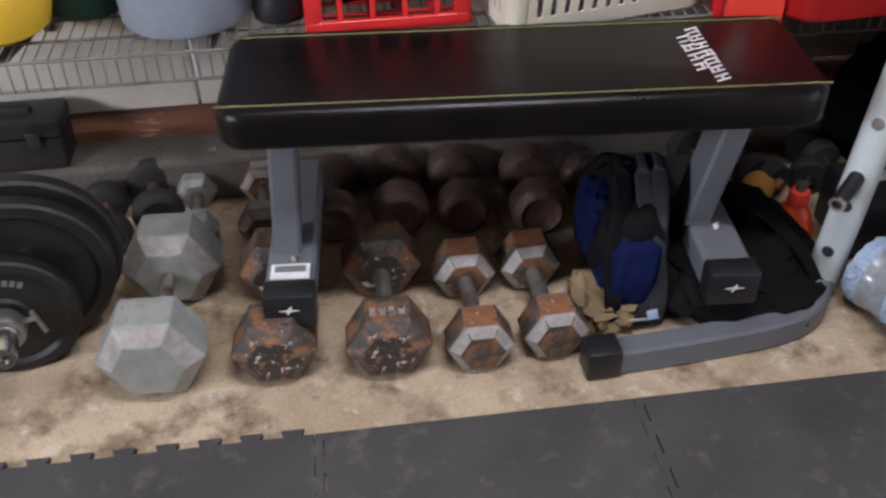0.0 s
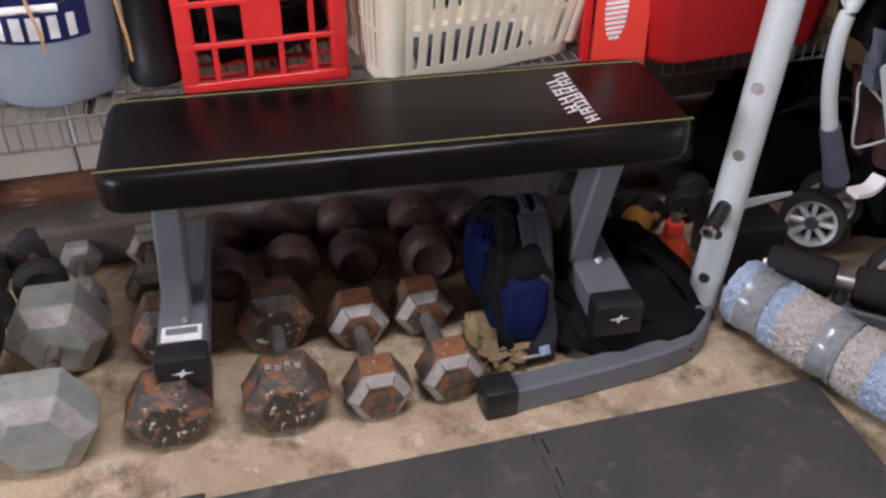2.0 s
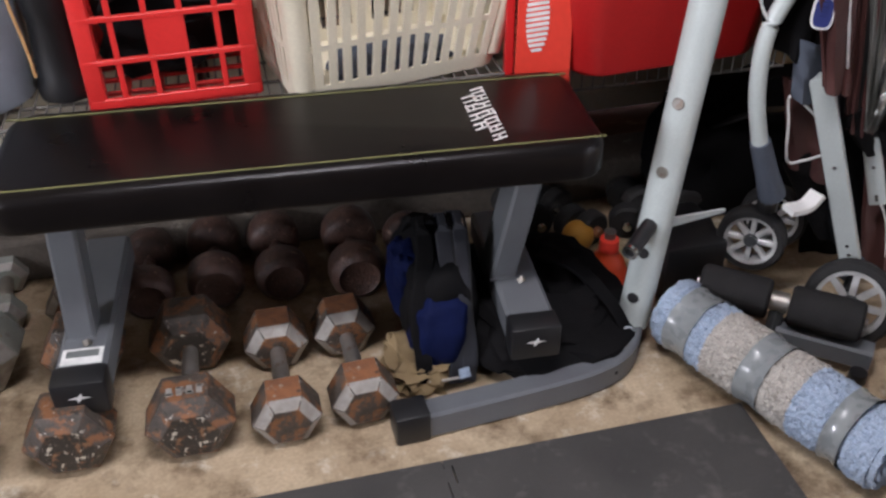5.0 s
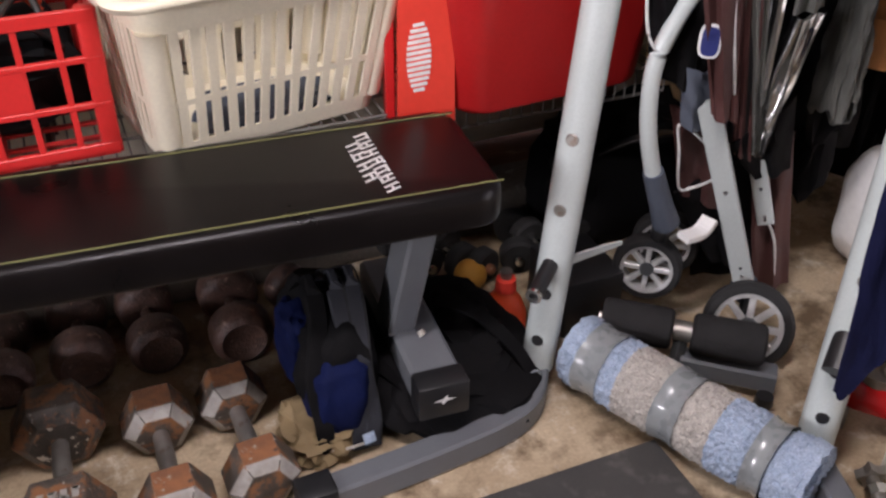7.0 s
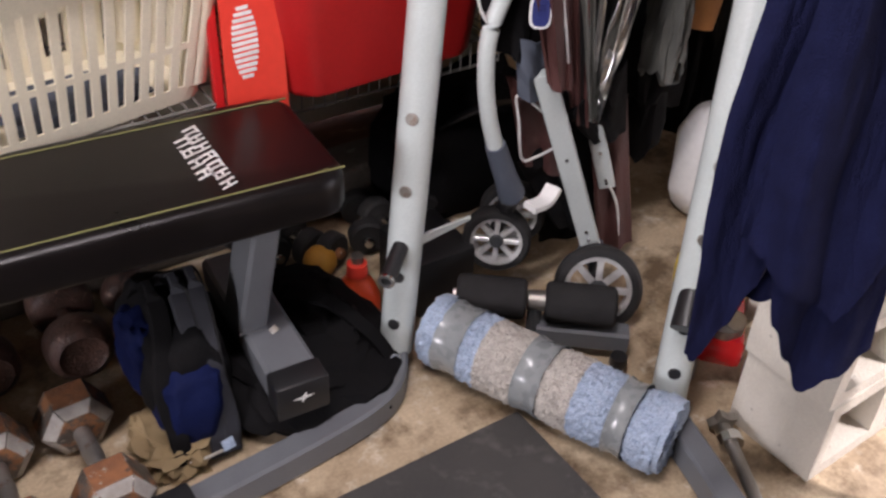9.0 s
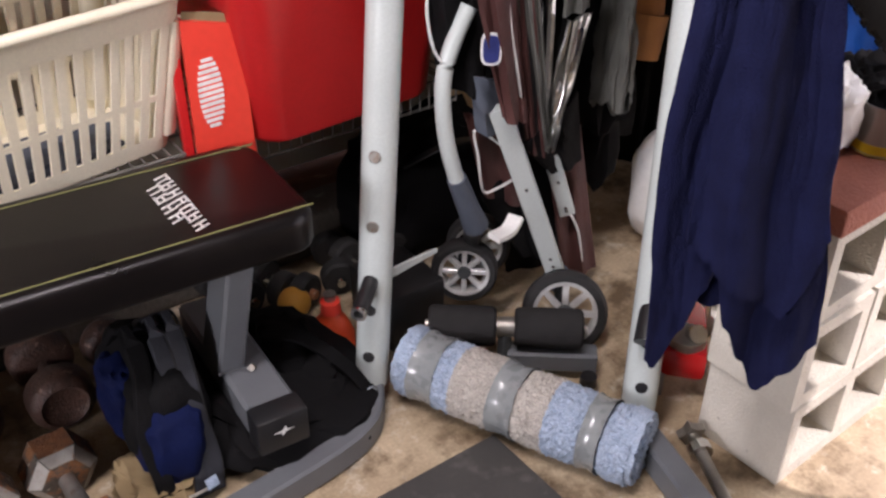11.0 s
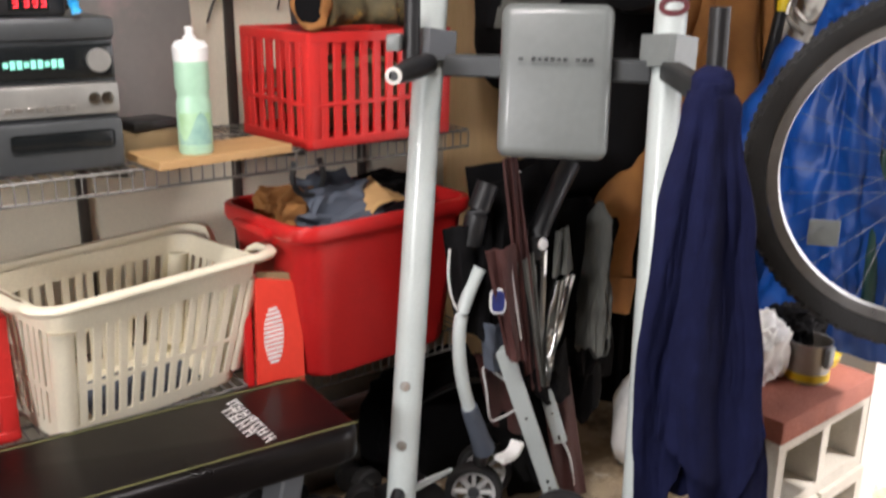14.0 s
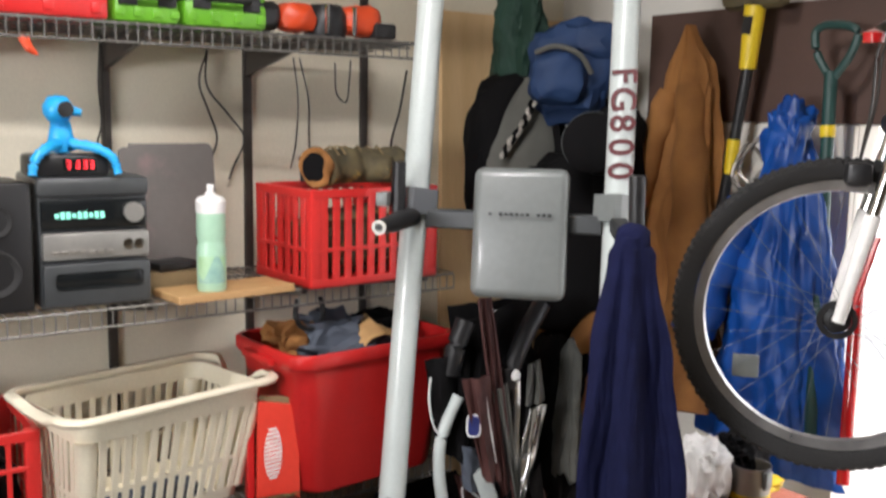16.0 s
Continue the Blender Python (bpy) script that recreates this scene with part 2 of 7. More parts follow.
M_PANEL = mat("silver_grey_panel", (0.19, 0.205, 0.20), (0.14, 0.152, 0.148), 2.5, 0.36, coat=0.15)
M_STEREO = mat("grey_stereo_plastic", (0.07, 0.075, 0.077), (0.05, 0.054, 0.057), 7, 0.4, metal=0.2)
M_STEREOL = mat("silver_fascia", (0.34, 0.33, 0.305), (0.25, 0.245, 0.23), 12, 0.35, metal=0.4)
M_GLASSK = mat("dark_display", (0.010, 0.012, 0.013), None, 8, 0.12)
M_LCD = glow("green_lcd", (0.25, 0.80, 0.62), 0.55)
M_LED = glow("red_led", (1.0, 0.03, 0.04), 3.0)
M_CYAN = mat("cyan_plastic", (0.02, 0.42, 0.86), (0.015, 0.34, 0.74), 8, 0.4)
M_BOTTLE = mat("translucent_green_bottle", (0.44, 0.68, 0.50), (0.36, 0.58, 0.42), 6, 0.35)
M_PRINTB = mat("faded_blue_print", (0.22, 0.40, 0.36), (0.34, 0.56, 0.44), 40, 0.5)
M_PRINTG = mat("faded_green_print", (0.34, 0.56, 0.30), (0.42, 0.64, 0.42), 40, 0.5)
# The reddish spots colour in a red reflection on the grey board.
M_SMOKE = mat("grey_plastic_board", (0.17, 0.155, 0.145), (0.13, 0.12, 0.11), 3, 0.45, spots=((0.33, 0.22, 0.22), 4, 0.58, 0.2))
M_LIME = mat("lime_plastic", (0.13, 0.38, 0.02), (0.09, 0.29, 0.014), 7, 0.4)
M_ORANGE = mat("orange_plastic", (0.66, 0.075, 0.02), (0.54, 0.055, 0.014), 7, 0.4)
M_CAMO = mat("muddy_leather", (0.14, 0.11, 0.05), (0.05, 0.042, 0.025), 18, 0.8, bump=0.6, bscale=130, spots=((0.32, 0.20, 0.05), 14, 0.60, 0.06))
M_YELLOWH = mat("yellow_handle", (0.80, 0.58, 0.02), None, 9, 0.45)
M_CABLE = mat("dark_cable", (0.03, 0.026, 0.022), None, 9, 0.5)
M_TEAL = mat("dark_teal_tube", (0.016, 0.062, 0.055), None, 9, 0.5)
M_CAN = mat("dented_tin", (0.42, 0.40, 0.36), (0.30, 0.28, 0.25), 10, 0.4, metal=0.6, spots=((0.55, 0.42, 0.06), 9, 0.62, 0.05))
M_MARO = mat("maroon_print", (0.11, 0.012, 0.016), None, 30, 0.5)
M_CARD = mat("cardboard", (0.27, 0.195, 0.10), (0.20, 0.14, 0.07), 9, 0.85, bump=0.2)
M_REDGL = mat("red_gloss_enamel", (0.50, 0.015, 0.015), None, 6, 0.15, coat=0.5)

for m in (M_NAVY, M_BLACKF, M_BLUEF, M_FOAM):
    m.node_tree.nodes["Principled BSDF"].inputs["Specular IOR Level"].default_value = 0.12
M_LEATHER.node_tree.nodes["Principled BSDF"].inputs["Specular IOR Level"].default_value = 0.22

# ---- mesh helpers ----


def thing(name, loc, label, category, rz=0, group="", kind=""):
    ob = new(name)
    ob.matrix_world = pose(*loc, 0, 0, rz)
    ob.empty_display_size = 0.05
    return tagged(ob, label, category, group, kind)


def part(name, bm, material, parent=None, label="", smooth=True, angle=35):
    me = bpy.data.meshes.new(name)
    bmesh.ops.recalc_face_normals(bm, faces=bm.faces[:])
    bm.to_mesh(me)
    bm.free()
    if smooth:
        me.shade_smooth()
        me.set_sharp_from_angle(angle=radians(angle))
    for m in material if isinstance(material, (list, tuple)) else [material]:
        me.materials.append(m)
    ob = new(name, me)
    ob.parent = parent
    if label:
        tagged(ob, label)
    return ob


def structure(name, bm, material, label, category, smooth=False):
    return tagged(part(name, bm, material, None, "", smooth), label, category, kind="structure")


def box(size, at=(0, 0, 0), rot=(0, 0, 0), bevel=0.0, seg=2, bm=None):
    bm = bm or bmesh.new()
    r = bmesh.ops.create_cube(bm, size=1)
    vs = r["verts"]
    bmesh.ops.scale(bm, vec=size, verts=vs)
    if bevel:
        es = list({e for v in vs for e in v.link_edges})
        vs = list({v for f in bmesh.ops.bevel(bm, geom=es, offset=bevel, segments=seg, affect="EDGES", profile=0.5)["faces"] for v in f.verts} | {v for v in vs if v.is_valid})
    bmesh.ops.transform(bm, matrix=pose(*at, *rot), verts=vs)
    return bm


def span(lo, hi, bevel=0.0, bm=None):
    c = [(a + b) / 2 for a, b in zip(lo, hi)]
    return box([abs(b - a) for a, b in zip(lo, hi)], c, bevel=bevel, bm=bm)


def smooth_path(pts, n=6):
    """Catmull-Rom through the points."""
    p = [Vector(q) for q in pts]
    p = [p[0] * 2 - p[1]] + p + [p[-1] * 2 - p[-2]]
    out = []
    for i in range(1, len(p) - 2):
        for k in range(n):
            t = k / n
            a, b, c, d = p[i - 1], p[i], p[i + 1], p[i + 2]
            out.append(0.5 * ((2 * b) + (c - a) * t + (2 * a - 5 * b + 4 * c - d) * t * t + (3 * b - a - 3 * c + d) * t ** 3))
    out.append(p[-2])
    return out


def tube(pts, r, sides=10, bm=None, rect=None, caps=True, up=(0, 0, 1)):
    """A tube along the points; r: a radius or one for each point; rect: (half width, half height) for a rounded box section."""
    bm = bm or bmesh.new()
    pts = [Vector(p) for p in pts]
    rings = []
    for i, p in enumerate(pts):
        d = (pts[min(i + 1, len(pts) - 1)] - pts[max(i - 1, 0)]).normalized()
        u = Vector(up)
        if abs(d.dot(u)) > 0.95:
            u = Vector((0, 1, 0)) if abs(d.y) < 0.9 else Vector((1, 0, 0))
        s = d.cross(u).normalized()
        w = s.cross(d).normalized()
        ri = r[i] if isinstance(r, (list, tuple)) else r
        ring = []
        if rect:
            a, b = rect
            k = 0.22 * min(a, b)
            sec = [(a, b - k), (a - k, b), (-a + k, b), (-a, b - k), (-a, -b + k), (-a + k, -b), (a - k, -b), (a, -b + k)]
        else:
            sec = [(ri * math.cos(2 * math.pi * j / sides), ri * math.sin(2 * math.pi * j / sides)) for j in range(sides)]
        for x, y in sec:
            ring.append(bm.verts.new(p + s * x + w * y))
        rings.append(ring)
    m = len(rings[0])
    for a, b in zip(rings, rings[1:]):
        for j in range(m):
            bm.faces.new((a[j], a[(j + 1) % m], b[(j + 1) % m], b[j]))
    if caps:
        bm.faces.new(rings[0][::-1])
        bm.faces.new(rings[-1])
    return bm


def lathe(profile, seg=32, m=None, bm=None):
    """Turns (radius, height) pairs round z, then moves them by m."""
    bm = bm or bmesh.new()
    rings, made = [], []
    for r, z in profile:
        if r < 1e-6:
            v = bm.verts.new((0, 0, z))
            rings.append([v])
            made.append(v)
        else:
            ring = [bm.verts.new((r * math.cos(2 * math.pi * j / seg), r * math.sin(2 * math.pi * j / seg), z)) for j in range(seg)]
            rings.append(ring)
            made += ring
    for a, b in zip(rings, rings[1:]):
        for j in range(seg):
            k = (j + 1) % seg
            if len(a) == 1 and len(b) == 1:
                continue
            if len(a) == 1:
                bm.faces.new((a[0], b[j], b[k]))
            elif len(b) == 1:
                bm.faces.new((a[j], a[k], b[0]))
            else:
                bm.faces.new((a[j], a[k], b[k], b[j]))
    if m is not None:
        bmesh.ops.transform(bm, matrix=m, verts=made)
    return bm


def along(a, b):
    """A matrix that lays the z axis from a to b, with its origin at a."""
    a, b = Vector(a), Vector(b)
    return Matrix.Translation(a) @ (b - a).to_track_quat("Z", "Y").to_matrix().to_4x4()


def blob(size, at, seed=0, rough=0.15, freq=3.0, sub=3, rot=(0, 0, 0), flat=None, bm=None):
    """A lumpy soft body: an icosphere pushed by noise; flat: a lowest z."""
    bm = bm or bmesh.new()
    vs = bmesh.ops.create_icosphere(bm, subdivisions=sub, radius=1)["verts"]
    off = Vector((seed * 3.1, seed * 1.7, seed * 0.9))
    for v in vs:
        d = v.co.normalized()
        k = 1 + rough * (noise.noise(d * freq + off) + 0.5 * noise.noise(d * freq * 2.3 + off))
        e = 0.75
        v.co = Vector((math.copysign(abs(d.x) ** e, d.x), math.copysign(abs(d.y) ** e, d.y), math.copysign(abs(d.z) ** e, d.z))) * k
        v.co = Vector((v.co.x * size[0] / 2, v.co.y * size[1] / 2, v.co.z * size[2] / 2))
    bmesh.ops.transform(bm, matrix=pose(*at, *rot), verts=vs)
    if flat is not None:
        for v in vs:
            v.co.z = max(v.co.z, flat)
    return bm


def sheet(f, nu, nv, thick=0.004):
    """A cloth from f(u, v) -> place, with thickness along its normals."""
    bm = bmesh.new()
    g = [[bm.verts.new(f(i / nu, j / nv)) for j in range(nv + 1)] for i in range(nu + 1)]
    for i in range(nu):
        for j in range(nv):
            bm.faces.new((g[i][j], g[i + 1][j], g[i + 1][j + 1], g[i][j + 1]))
    bmesh.ops.recalc_face_normals(bm, faces=bm.faces[:])
    bmesh.ops.solidify(bm, geom=bm.faces[:], thickness=thick)
    return bm


def prism(outline, depth, m=None, bm=None):
    """An outline in x, y drawn up by depth in z."""
    bm = bm or bmesh.new()
    lo = [bm.verts.new((x, y, 0)) for x, y in outline]
    hi = [bm.verts.new((x, y, depth)) for x, y in outline]
    n = len(lo)
    bm.faces.new(lo[::-1])
    bm.faces.new(hi)
    for i in range(n):
        bm.faces.new((lo[i], lo[(i + 1) % n], hi[(i + 1) % n], hi[i]))
    if m is not None:
        bmesh.ops.transform(bm, matrix=m, verts=lo + hi)
    return bm


def writing(text, size, m, material, parent, name="lettering", depth=0.0006):
    c = bpy.data.curves.new(name, "FONT")
    c.body, c.size, c.extrude, c.align_x, c.align_y = text, size, depth, "CENTER", "CENTER"
    c.offset = size * 0.018
    tmp = bpy.data.objects.new(name, c)
    scene.collection.objects.link(tmp)
    me = bpy.data.meshes.new_from_object(tmp.evaluated_get(bpy.context.evaluated_depsgraph_get()))
    bpy.data.objects.remove(tmp)
    me.materials.clear()
    me.materials.append(material)
    ob = new(name, me)
    ob.parent = parent
    ob.matrix_basis = m
    return ob


# ---- the garage ----
WALL_Y, EAST_X, SHELF_Y = 0.98, 2.35, 0.565

structure("floor", span((-3.1, -4.7, -0.12), (2.6, 1.1, 0)), M_CONC, "tan stained bare concrete garage floor", "floor")
north = structure("wall_north", span((-3.1, WALL_Y, 0.36), (2.45, WALL_Y + 0.12, 2.62)), M_WALL, "cream painted garage wall behind the shelves", "wall")
ew = span((EAST_X, -0.22, 0), (EAST_X + 0.1, WALL_Y, 2.62))
span((EAST_X, -4.6, 0), (EAST_X + 0.1, -2.3, 2.62), bm=ew)
span((EAST_X, -2.3, 2.25), (EAST_X + 0.1, -0.75, 2.62), bm=ew)
span((EAST_X, -0.75, 1.53), (EAST_X + 0.1, -0.22, 2.62), bm=ew)
structure("wall_east", ew, M_WALL2, "off-white painted garage side wall", "wall")
# Unseen wall; its opening is made for the added west lamp.
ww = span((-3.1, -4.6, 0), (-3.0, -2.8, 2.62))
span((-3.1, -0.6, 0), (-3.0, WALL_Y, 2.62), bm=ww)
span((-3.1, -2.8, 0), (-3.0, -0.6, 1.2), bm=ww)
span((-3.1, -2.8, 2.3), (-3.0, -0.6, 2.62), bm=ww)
structure("wall_west", ww, M_DARKWALL, "unseen dark wall with an opening made for the added west lamp", "wall")
# Unseen south wall and ceiling close the room and hold down fill light.
structure("wall_south", span((-3.1, -4.7, 0), (2.45, -4.6, 2.62)), M_DARKWALL, "unseen dark wall closing the garage", "wall")
structure("ceiling", span((-3.1, -4.6, 2.52), (2.45, WALL_Y, 2.62)), M_CEIL, "plain unseen dark garage ceiling", "ceiling")
structure("ground", span((-60, -60, -0.3), (60, 60, -0.121)), M_DRIVE, "grey concrete driveway outside", "ground")
# Glowing white plane stands in for overexposed daylight and lights the doorway.
structure("backdrop", span((9.0, -14, -0.12), (9.05, 8, 7)), glow("daylight_glow", (1.0, 0.99, 0.97), 4.0), "overexposed daylight beyond the open garage door", "backdrop")
structure("curb", span((-3.0, 0.80, 0), (2.35, 1.1, 0.12), bevel=0.012), M_CURB, "rough grey concrete curb under the wall", "curb")


def sill():
    bm = bmesh.new()
    n = 60
    top = []
    for i in range(n + 1):
        x = -3 + 5.34 * i / n
        h = 0.165 + 0.018 * noise.noise(Vector((x * 7, 0, 0)))
        y = 0.925 + 0.012 * noise.noise(Vector((x * 9, 3, 0)))
        top.append([bm.verts.new(p) for p in ((x, y, 0.118), (x, y - 0.006, h - 0.012), (x, y + 0.012, h), (x, 1.08, 0.19))])
    for a, b in zip(top, top[1:]):
        for j in range(3):
            bm.faces.new((a[j], a[j + 1], b[j + 1], b[j]))
    return bm


structure("sill_plate", sill(), M_SILL, "rotted red-brown wooden sill along the wall foot", "trim", True)
for i, (a, b) in enumerate(((-3.0, -0.232), (-0.226, 1.1), (1.106, 2.35))):
    structure("baseboard", span((a, 0.958, 0.185), (b, 0.985, 0.372), bevel=0.004), M_BASE, "scuffed off-white painted board at the wall foot", "baseboard")


def mat_tile(x0, x1, y0, y1, teeth):
    """A foam tile outline; small letters: sides with tongues (l, r, b, t), capitals: sides with matching notches."""
    out, n, d = [], 8, 0.016

    def side(p, q, key):
        p, q = Vector((*p, 0)), Vector((*q, 0))
        u = (q - p).normalized()
        out.append(p)
        if key not in teeth and key.upper() not in teeth:
            return
        k, c = (d, 0.0) if key in teeth else (-d - 0.001, 0.012)
        w = Vector((u.y, -u.x, 0)) * k
        step = (q - p).length / n
        for i in range(n):
            a = p + u * (step * i)
            for s, o in ((0.30 - c, 0), (0.22 - c, 1), (0.78 + c, 1), (0.70 + c, 0)):
                out.append(a + u * (step * s) + w * o)

    side((x0, y0), (x1, y0), "b")
    side((x1, y0), (x1, y1), "r")
    side((x1, y1), (x0, y1), "t")
    side((x0, y1), (x0, y0), "l")
    return prism([(p.x, p.y) for p in out], 0.012)


for c, (x0, x1, hang) in enumerate(((-1.22, -0.606, "r"), (-0.604, 0.008, "rL"), (0.010, 0.616, "rL"), (0.618, 1.238, "L"))):
    for r in range(3):
        keys = hang + ("t" if r or c < 2 else "") + ("B" if r < 2 else "")
        tile = part("floor_mat", mat_tile(x0, x1, -0.61 * (r + 1) + 0.001, -0.61 * r - 0.001, keys), M_MAT, None, "", False)
        tagged(tile, "dark grey interlocking foam floor tile on concrete", "floor mat", "foam floor tiles")


def wire_shelf(z, x0, x1, material, label, lip=0.042):
    t = thing("wire_shelf", ((x0 + x1) / 2, SHELF_Y, z), label, "shelf", group="wall shelves")
    h = (x1 - x0) / 2
    dp = WALL_Y - SHELF_Y - 0.012
    for y, zz in ((0, 0), (0, -lip), (dp * 0.5, -0.006), (dp, 0), (dp * 0.25, -0.006), (dp * 0.75, -0.006)):
        part("shelf_rail", tube([(-h, y, zz), (h, y, zz)], 0.0034, 6), material, t)
    wires = bmesh.new()
    k = int((x1 - x0) / 0.0254)
    for i in range(k + 1):
        x = -h + (x1 - x0) * i / k
        tube([(x, dp, 0.003), (x, 0.002, 0.003), (x, -0.004, -0.004), (x, -0.004, -lip - 0.002)], 0.0019, 5, wires)
    tagged(part("wire_deck", wires, material, t), kind="stuff")
    for x in BRACKETS:
        if x0 < x < x1:
            br = prism([(0.0, -0.012), (0.36, -0.012), (0.36, -0.022), (0.03, -0.085), (0, -0.095)], 0.014)
            bmesh.ops.transform(br, matrix=Matrix.Translation((x - (x0 + x1) / 2 + 0.007, dp, 0)) @ Matrix(((0, 0, -1, 0), (-1, 0, 0, 0), (0, 1, 0, 0), (0, 0, 0, 1))), verts=br.verts[:])
            part("bracket", br, M_POST, t, "dark shelf bracket", False)
    return t


BRACKETS = (-0.54, -0.134, 0.272, 0.678, 1.09, 1.49)
for x in BRACKETS:
    b = span((x - 0.0125, WALL_Y - 0.014, 0.40), (x + 0.0125, WALL_Y, 2.4), bevel=0.002)
    p = part("shelf_standard", b, M_POST, None)
    tagged(p, "dark bronze slotted shelf standard fixed to the wall", "shelf standard", "shelf standards")

wire_shelf(1.735, -0.9, 1.46, M_WIRE, "dark wire wall shelf holding tool cases")
wire_shelf(1.072, -0.9, 1.56, M_WIREW, "grey wire wall shelf with stereo and basket")
wire_shelf(0.520, -0.9, 1.56, M_WIREW, "grey wire wall shelf with bucket, crate and totes", lip=0.06)

# ---- bench ----


def rounded_outline(hx, hy, r, n=7):
    """A rectangle outline with round corners."""
    pts = []
    for cx, cy, a0 in ((1, 1, 0), (-1, 1, 90), (-1, -1, 180), (1, -1, 270)):
        for k in range(n):
            a = radians(a0 + 90 * k / (n - 1))
            pts.append((cx * (hx - r) + r * math.cos(a), cy * (hy - r) + r * math.sin(a)))
    return pts


def stuffed_pad(hx, hy, z0, z1, r, edge):
    """An upholstered slab with round corners in plan and a soft rolled edge."""
    bm = bmesh.new()
    prof = [(edge * (1 - math.sin(radians(a))), z0 + 0.6 * edge * (1 - math.cos(radians(a)))) for a in (0, 30, 60, 90)]
    prof += [(edge * (1 - math.cos(radians(a))), z1 - edge * (1 - math.sin(radians(a)))) for a in (0, 22, 45, 67, 90)]
    rings = [[bm.verts.new((x, y, z)) for x, y in rounded_outline(hx - d, hy - d, max(0.012, r - d))] for d, z in prof]
    n = len(rings[0])
    for a, b in zip(rings, rings[1:]):
        for j in range(n):
            bm.faces.new((a[j], a[(j + 1) % n], b[(j + 1) % n], b[j]))
    bm.faces.new(rings[0][::-1])
    bm.faces.new(rings[-1])
    return bm


def bench():
    t = thing("weight_bench", (0.44, 0.375, 0.12), "black vinyl flat weight bench with grey steel legs resting on dumbbells", "bench", rz=-4.1)
    pad = stuffed_pad(0.547, 0.163, 0.350, 0.431, 0.055, 0.024)
    for v in pad.verts:
        v.co.x += 0.008
        v.co.y += 0.004
    pad_ob = part("pad", pad, M_LEATHER, t, "black vinyl padded top", angle=60)
    for y in (-0.133, 0.133):
        w = [(-0.508, y * 0.96, 0.4300), (-0.49, y * 0.99, 0.4310), (-0.46, y, 0.4312), (0.47, y, 0.4312), (0.505, y * 0.99, 0.4308), (0.522, y * 0.96, 0.4300)]
        part("piping", tube(smooth_path(w, 5), 0.0020, 6), M_STITCH, pad_ob, "olive green stitched piping")
    # plain strokes for the printed mark, in two slanted rows
    mk = bmesh.new()
    for n, x0, y0, cell in ((7, 0.357, 0.098, 0.0315), (4, 0.334, 0.066, 0.037)):
        for i in range(n):
            yy, xx = y0 - i * cell, x0 + i * 0.0008
            for dy, w in ((0.0, 0.0050), (-cell * 0.50, 0.0042)):
                box((0.029, w, 0.0010), (xx, yy + dy, 0.4314), (0, 0, 24), bm=mk)
            box((0.0048, cell * 0.62, 0.0010), (xx + (0.011, -0.011, 0.0, 0.012)[i % 4], yy - cell * 0.25, 0.4314), (0, 0, 6), bm=mk)
            if i % 2:
                box((0.0044, cell * 0.5, 0.0010), (xx + 0.002, yy - cell * 0.3, 0.4314), (0, 0, 6), bm=mk)
    tagged(part("printed_mark", mk, M_WHITEP, pad_ob, "white printed slanted strokes", False), kind="stuff")
    part("under_rail", tube([(-0.46, 0, 0.33), (0.46, 0, 0.33)], 0, rect=(0.03, 0.022)), M_STEEL, t, "", False)
    for x, low, high, sec, nm in ((-0.443, (-0.452, -0.062), (-0.434, -0.045), (0.027, 0.036), "a"), (0.415, (0.386, -0.010), (0.456, 0.012), (0.027, 0.046), "b")):
        leg = part("leg", tube([(*low, 0.066), (*high, 0.352)], 0, rect=sec, up=(0, 1, 0)), M_STEEL, t, "grey steel post", False)
        part("weld", tube([(low[0] - sec[0], low[1] - sec[1], 0.072), (low[0] + sec[0], low[1] - sec[1], 0.072)], 0.003, 6), M_STEEL, leg)
        foot = part("foot", tube([(x, 0.20 if nm == "b" else 0.25, 0.037), (x, -0.185, 0.037)], 0, rect=(0.047, 0.034)), M_STEEL, t, "grey steel foot tube", False)
        cap = part("end_cap", box((0.100, 0.055, 0.077), (x, -0.202, 0.037), bevel=0.006), M_BLACKP, foot, "black plastic end cap with a white star")
        s = bmesh.new()
        star = [0.017 if k % 2 == 0 else 0.0055 for k in range(8)]
        pts = [(star[k] * math.cos(math.pi * k / 4) * 1.2 + 0.25 * star[k] * math.sin(math.pi * k / 4), star[k] * math.sin(math.pi * k / 4) * 0.62) for k in range(8)]
        prism(pts, 0.001, Matrix.Translation((x, -0.2294, 0.042)) @ pose(0, 0, 0, 90), s)
        part("star_mark", s, M_WHITEP, cap, "", False)
        part("bolt", lathe([(0.0, 0.012), (0.008, 0.012), (0.009, 0)], 8, Matrix.Translation((x + 0.008, low[1] - sec[1] - 0.02, 0.071)) @ pose(0, 0, 0, -50, 0, 30)), M_DULL, foot)
        if nm == "a":
            part("sticker", span((x - 0.038, -0.170, 0.0715), (x + 0.038, -0.125, 0.0722)), M_WHITEP, foot, "", False)
            part("sticker_print", span((x - 0.030, -0.150, 0.0722), (x + 0.030, -0.131, 0.0726)), M_PANEL, foot, "", False)
            part("warning_label", span((x - 0.0484, 0.02, 0.03), (x - 0.0472, 0.09, 0.06)), M_WHITEP, foot, "", False)
    return t


bench()

# ---- dumbbells ----


def hex_outline(w, k=1.0):
    """Hexagon of width w across its flats, with flats above and below."""
    r = w / math.sqrt(3) * k
    return [(r * math.cos(math.pi * j / 3), r * math.sin(math.pi * j / 3)) for j in range(6)]


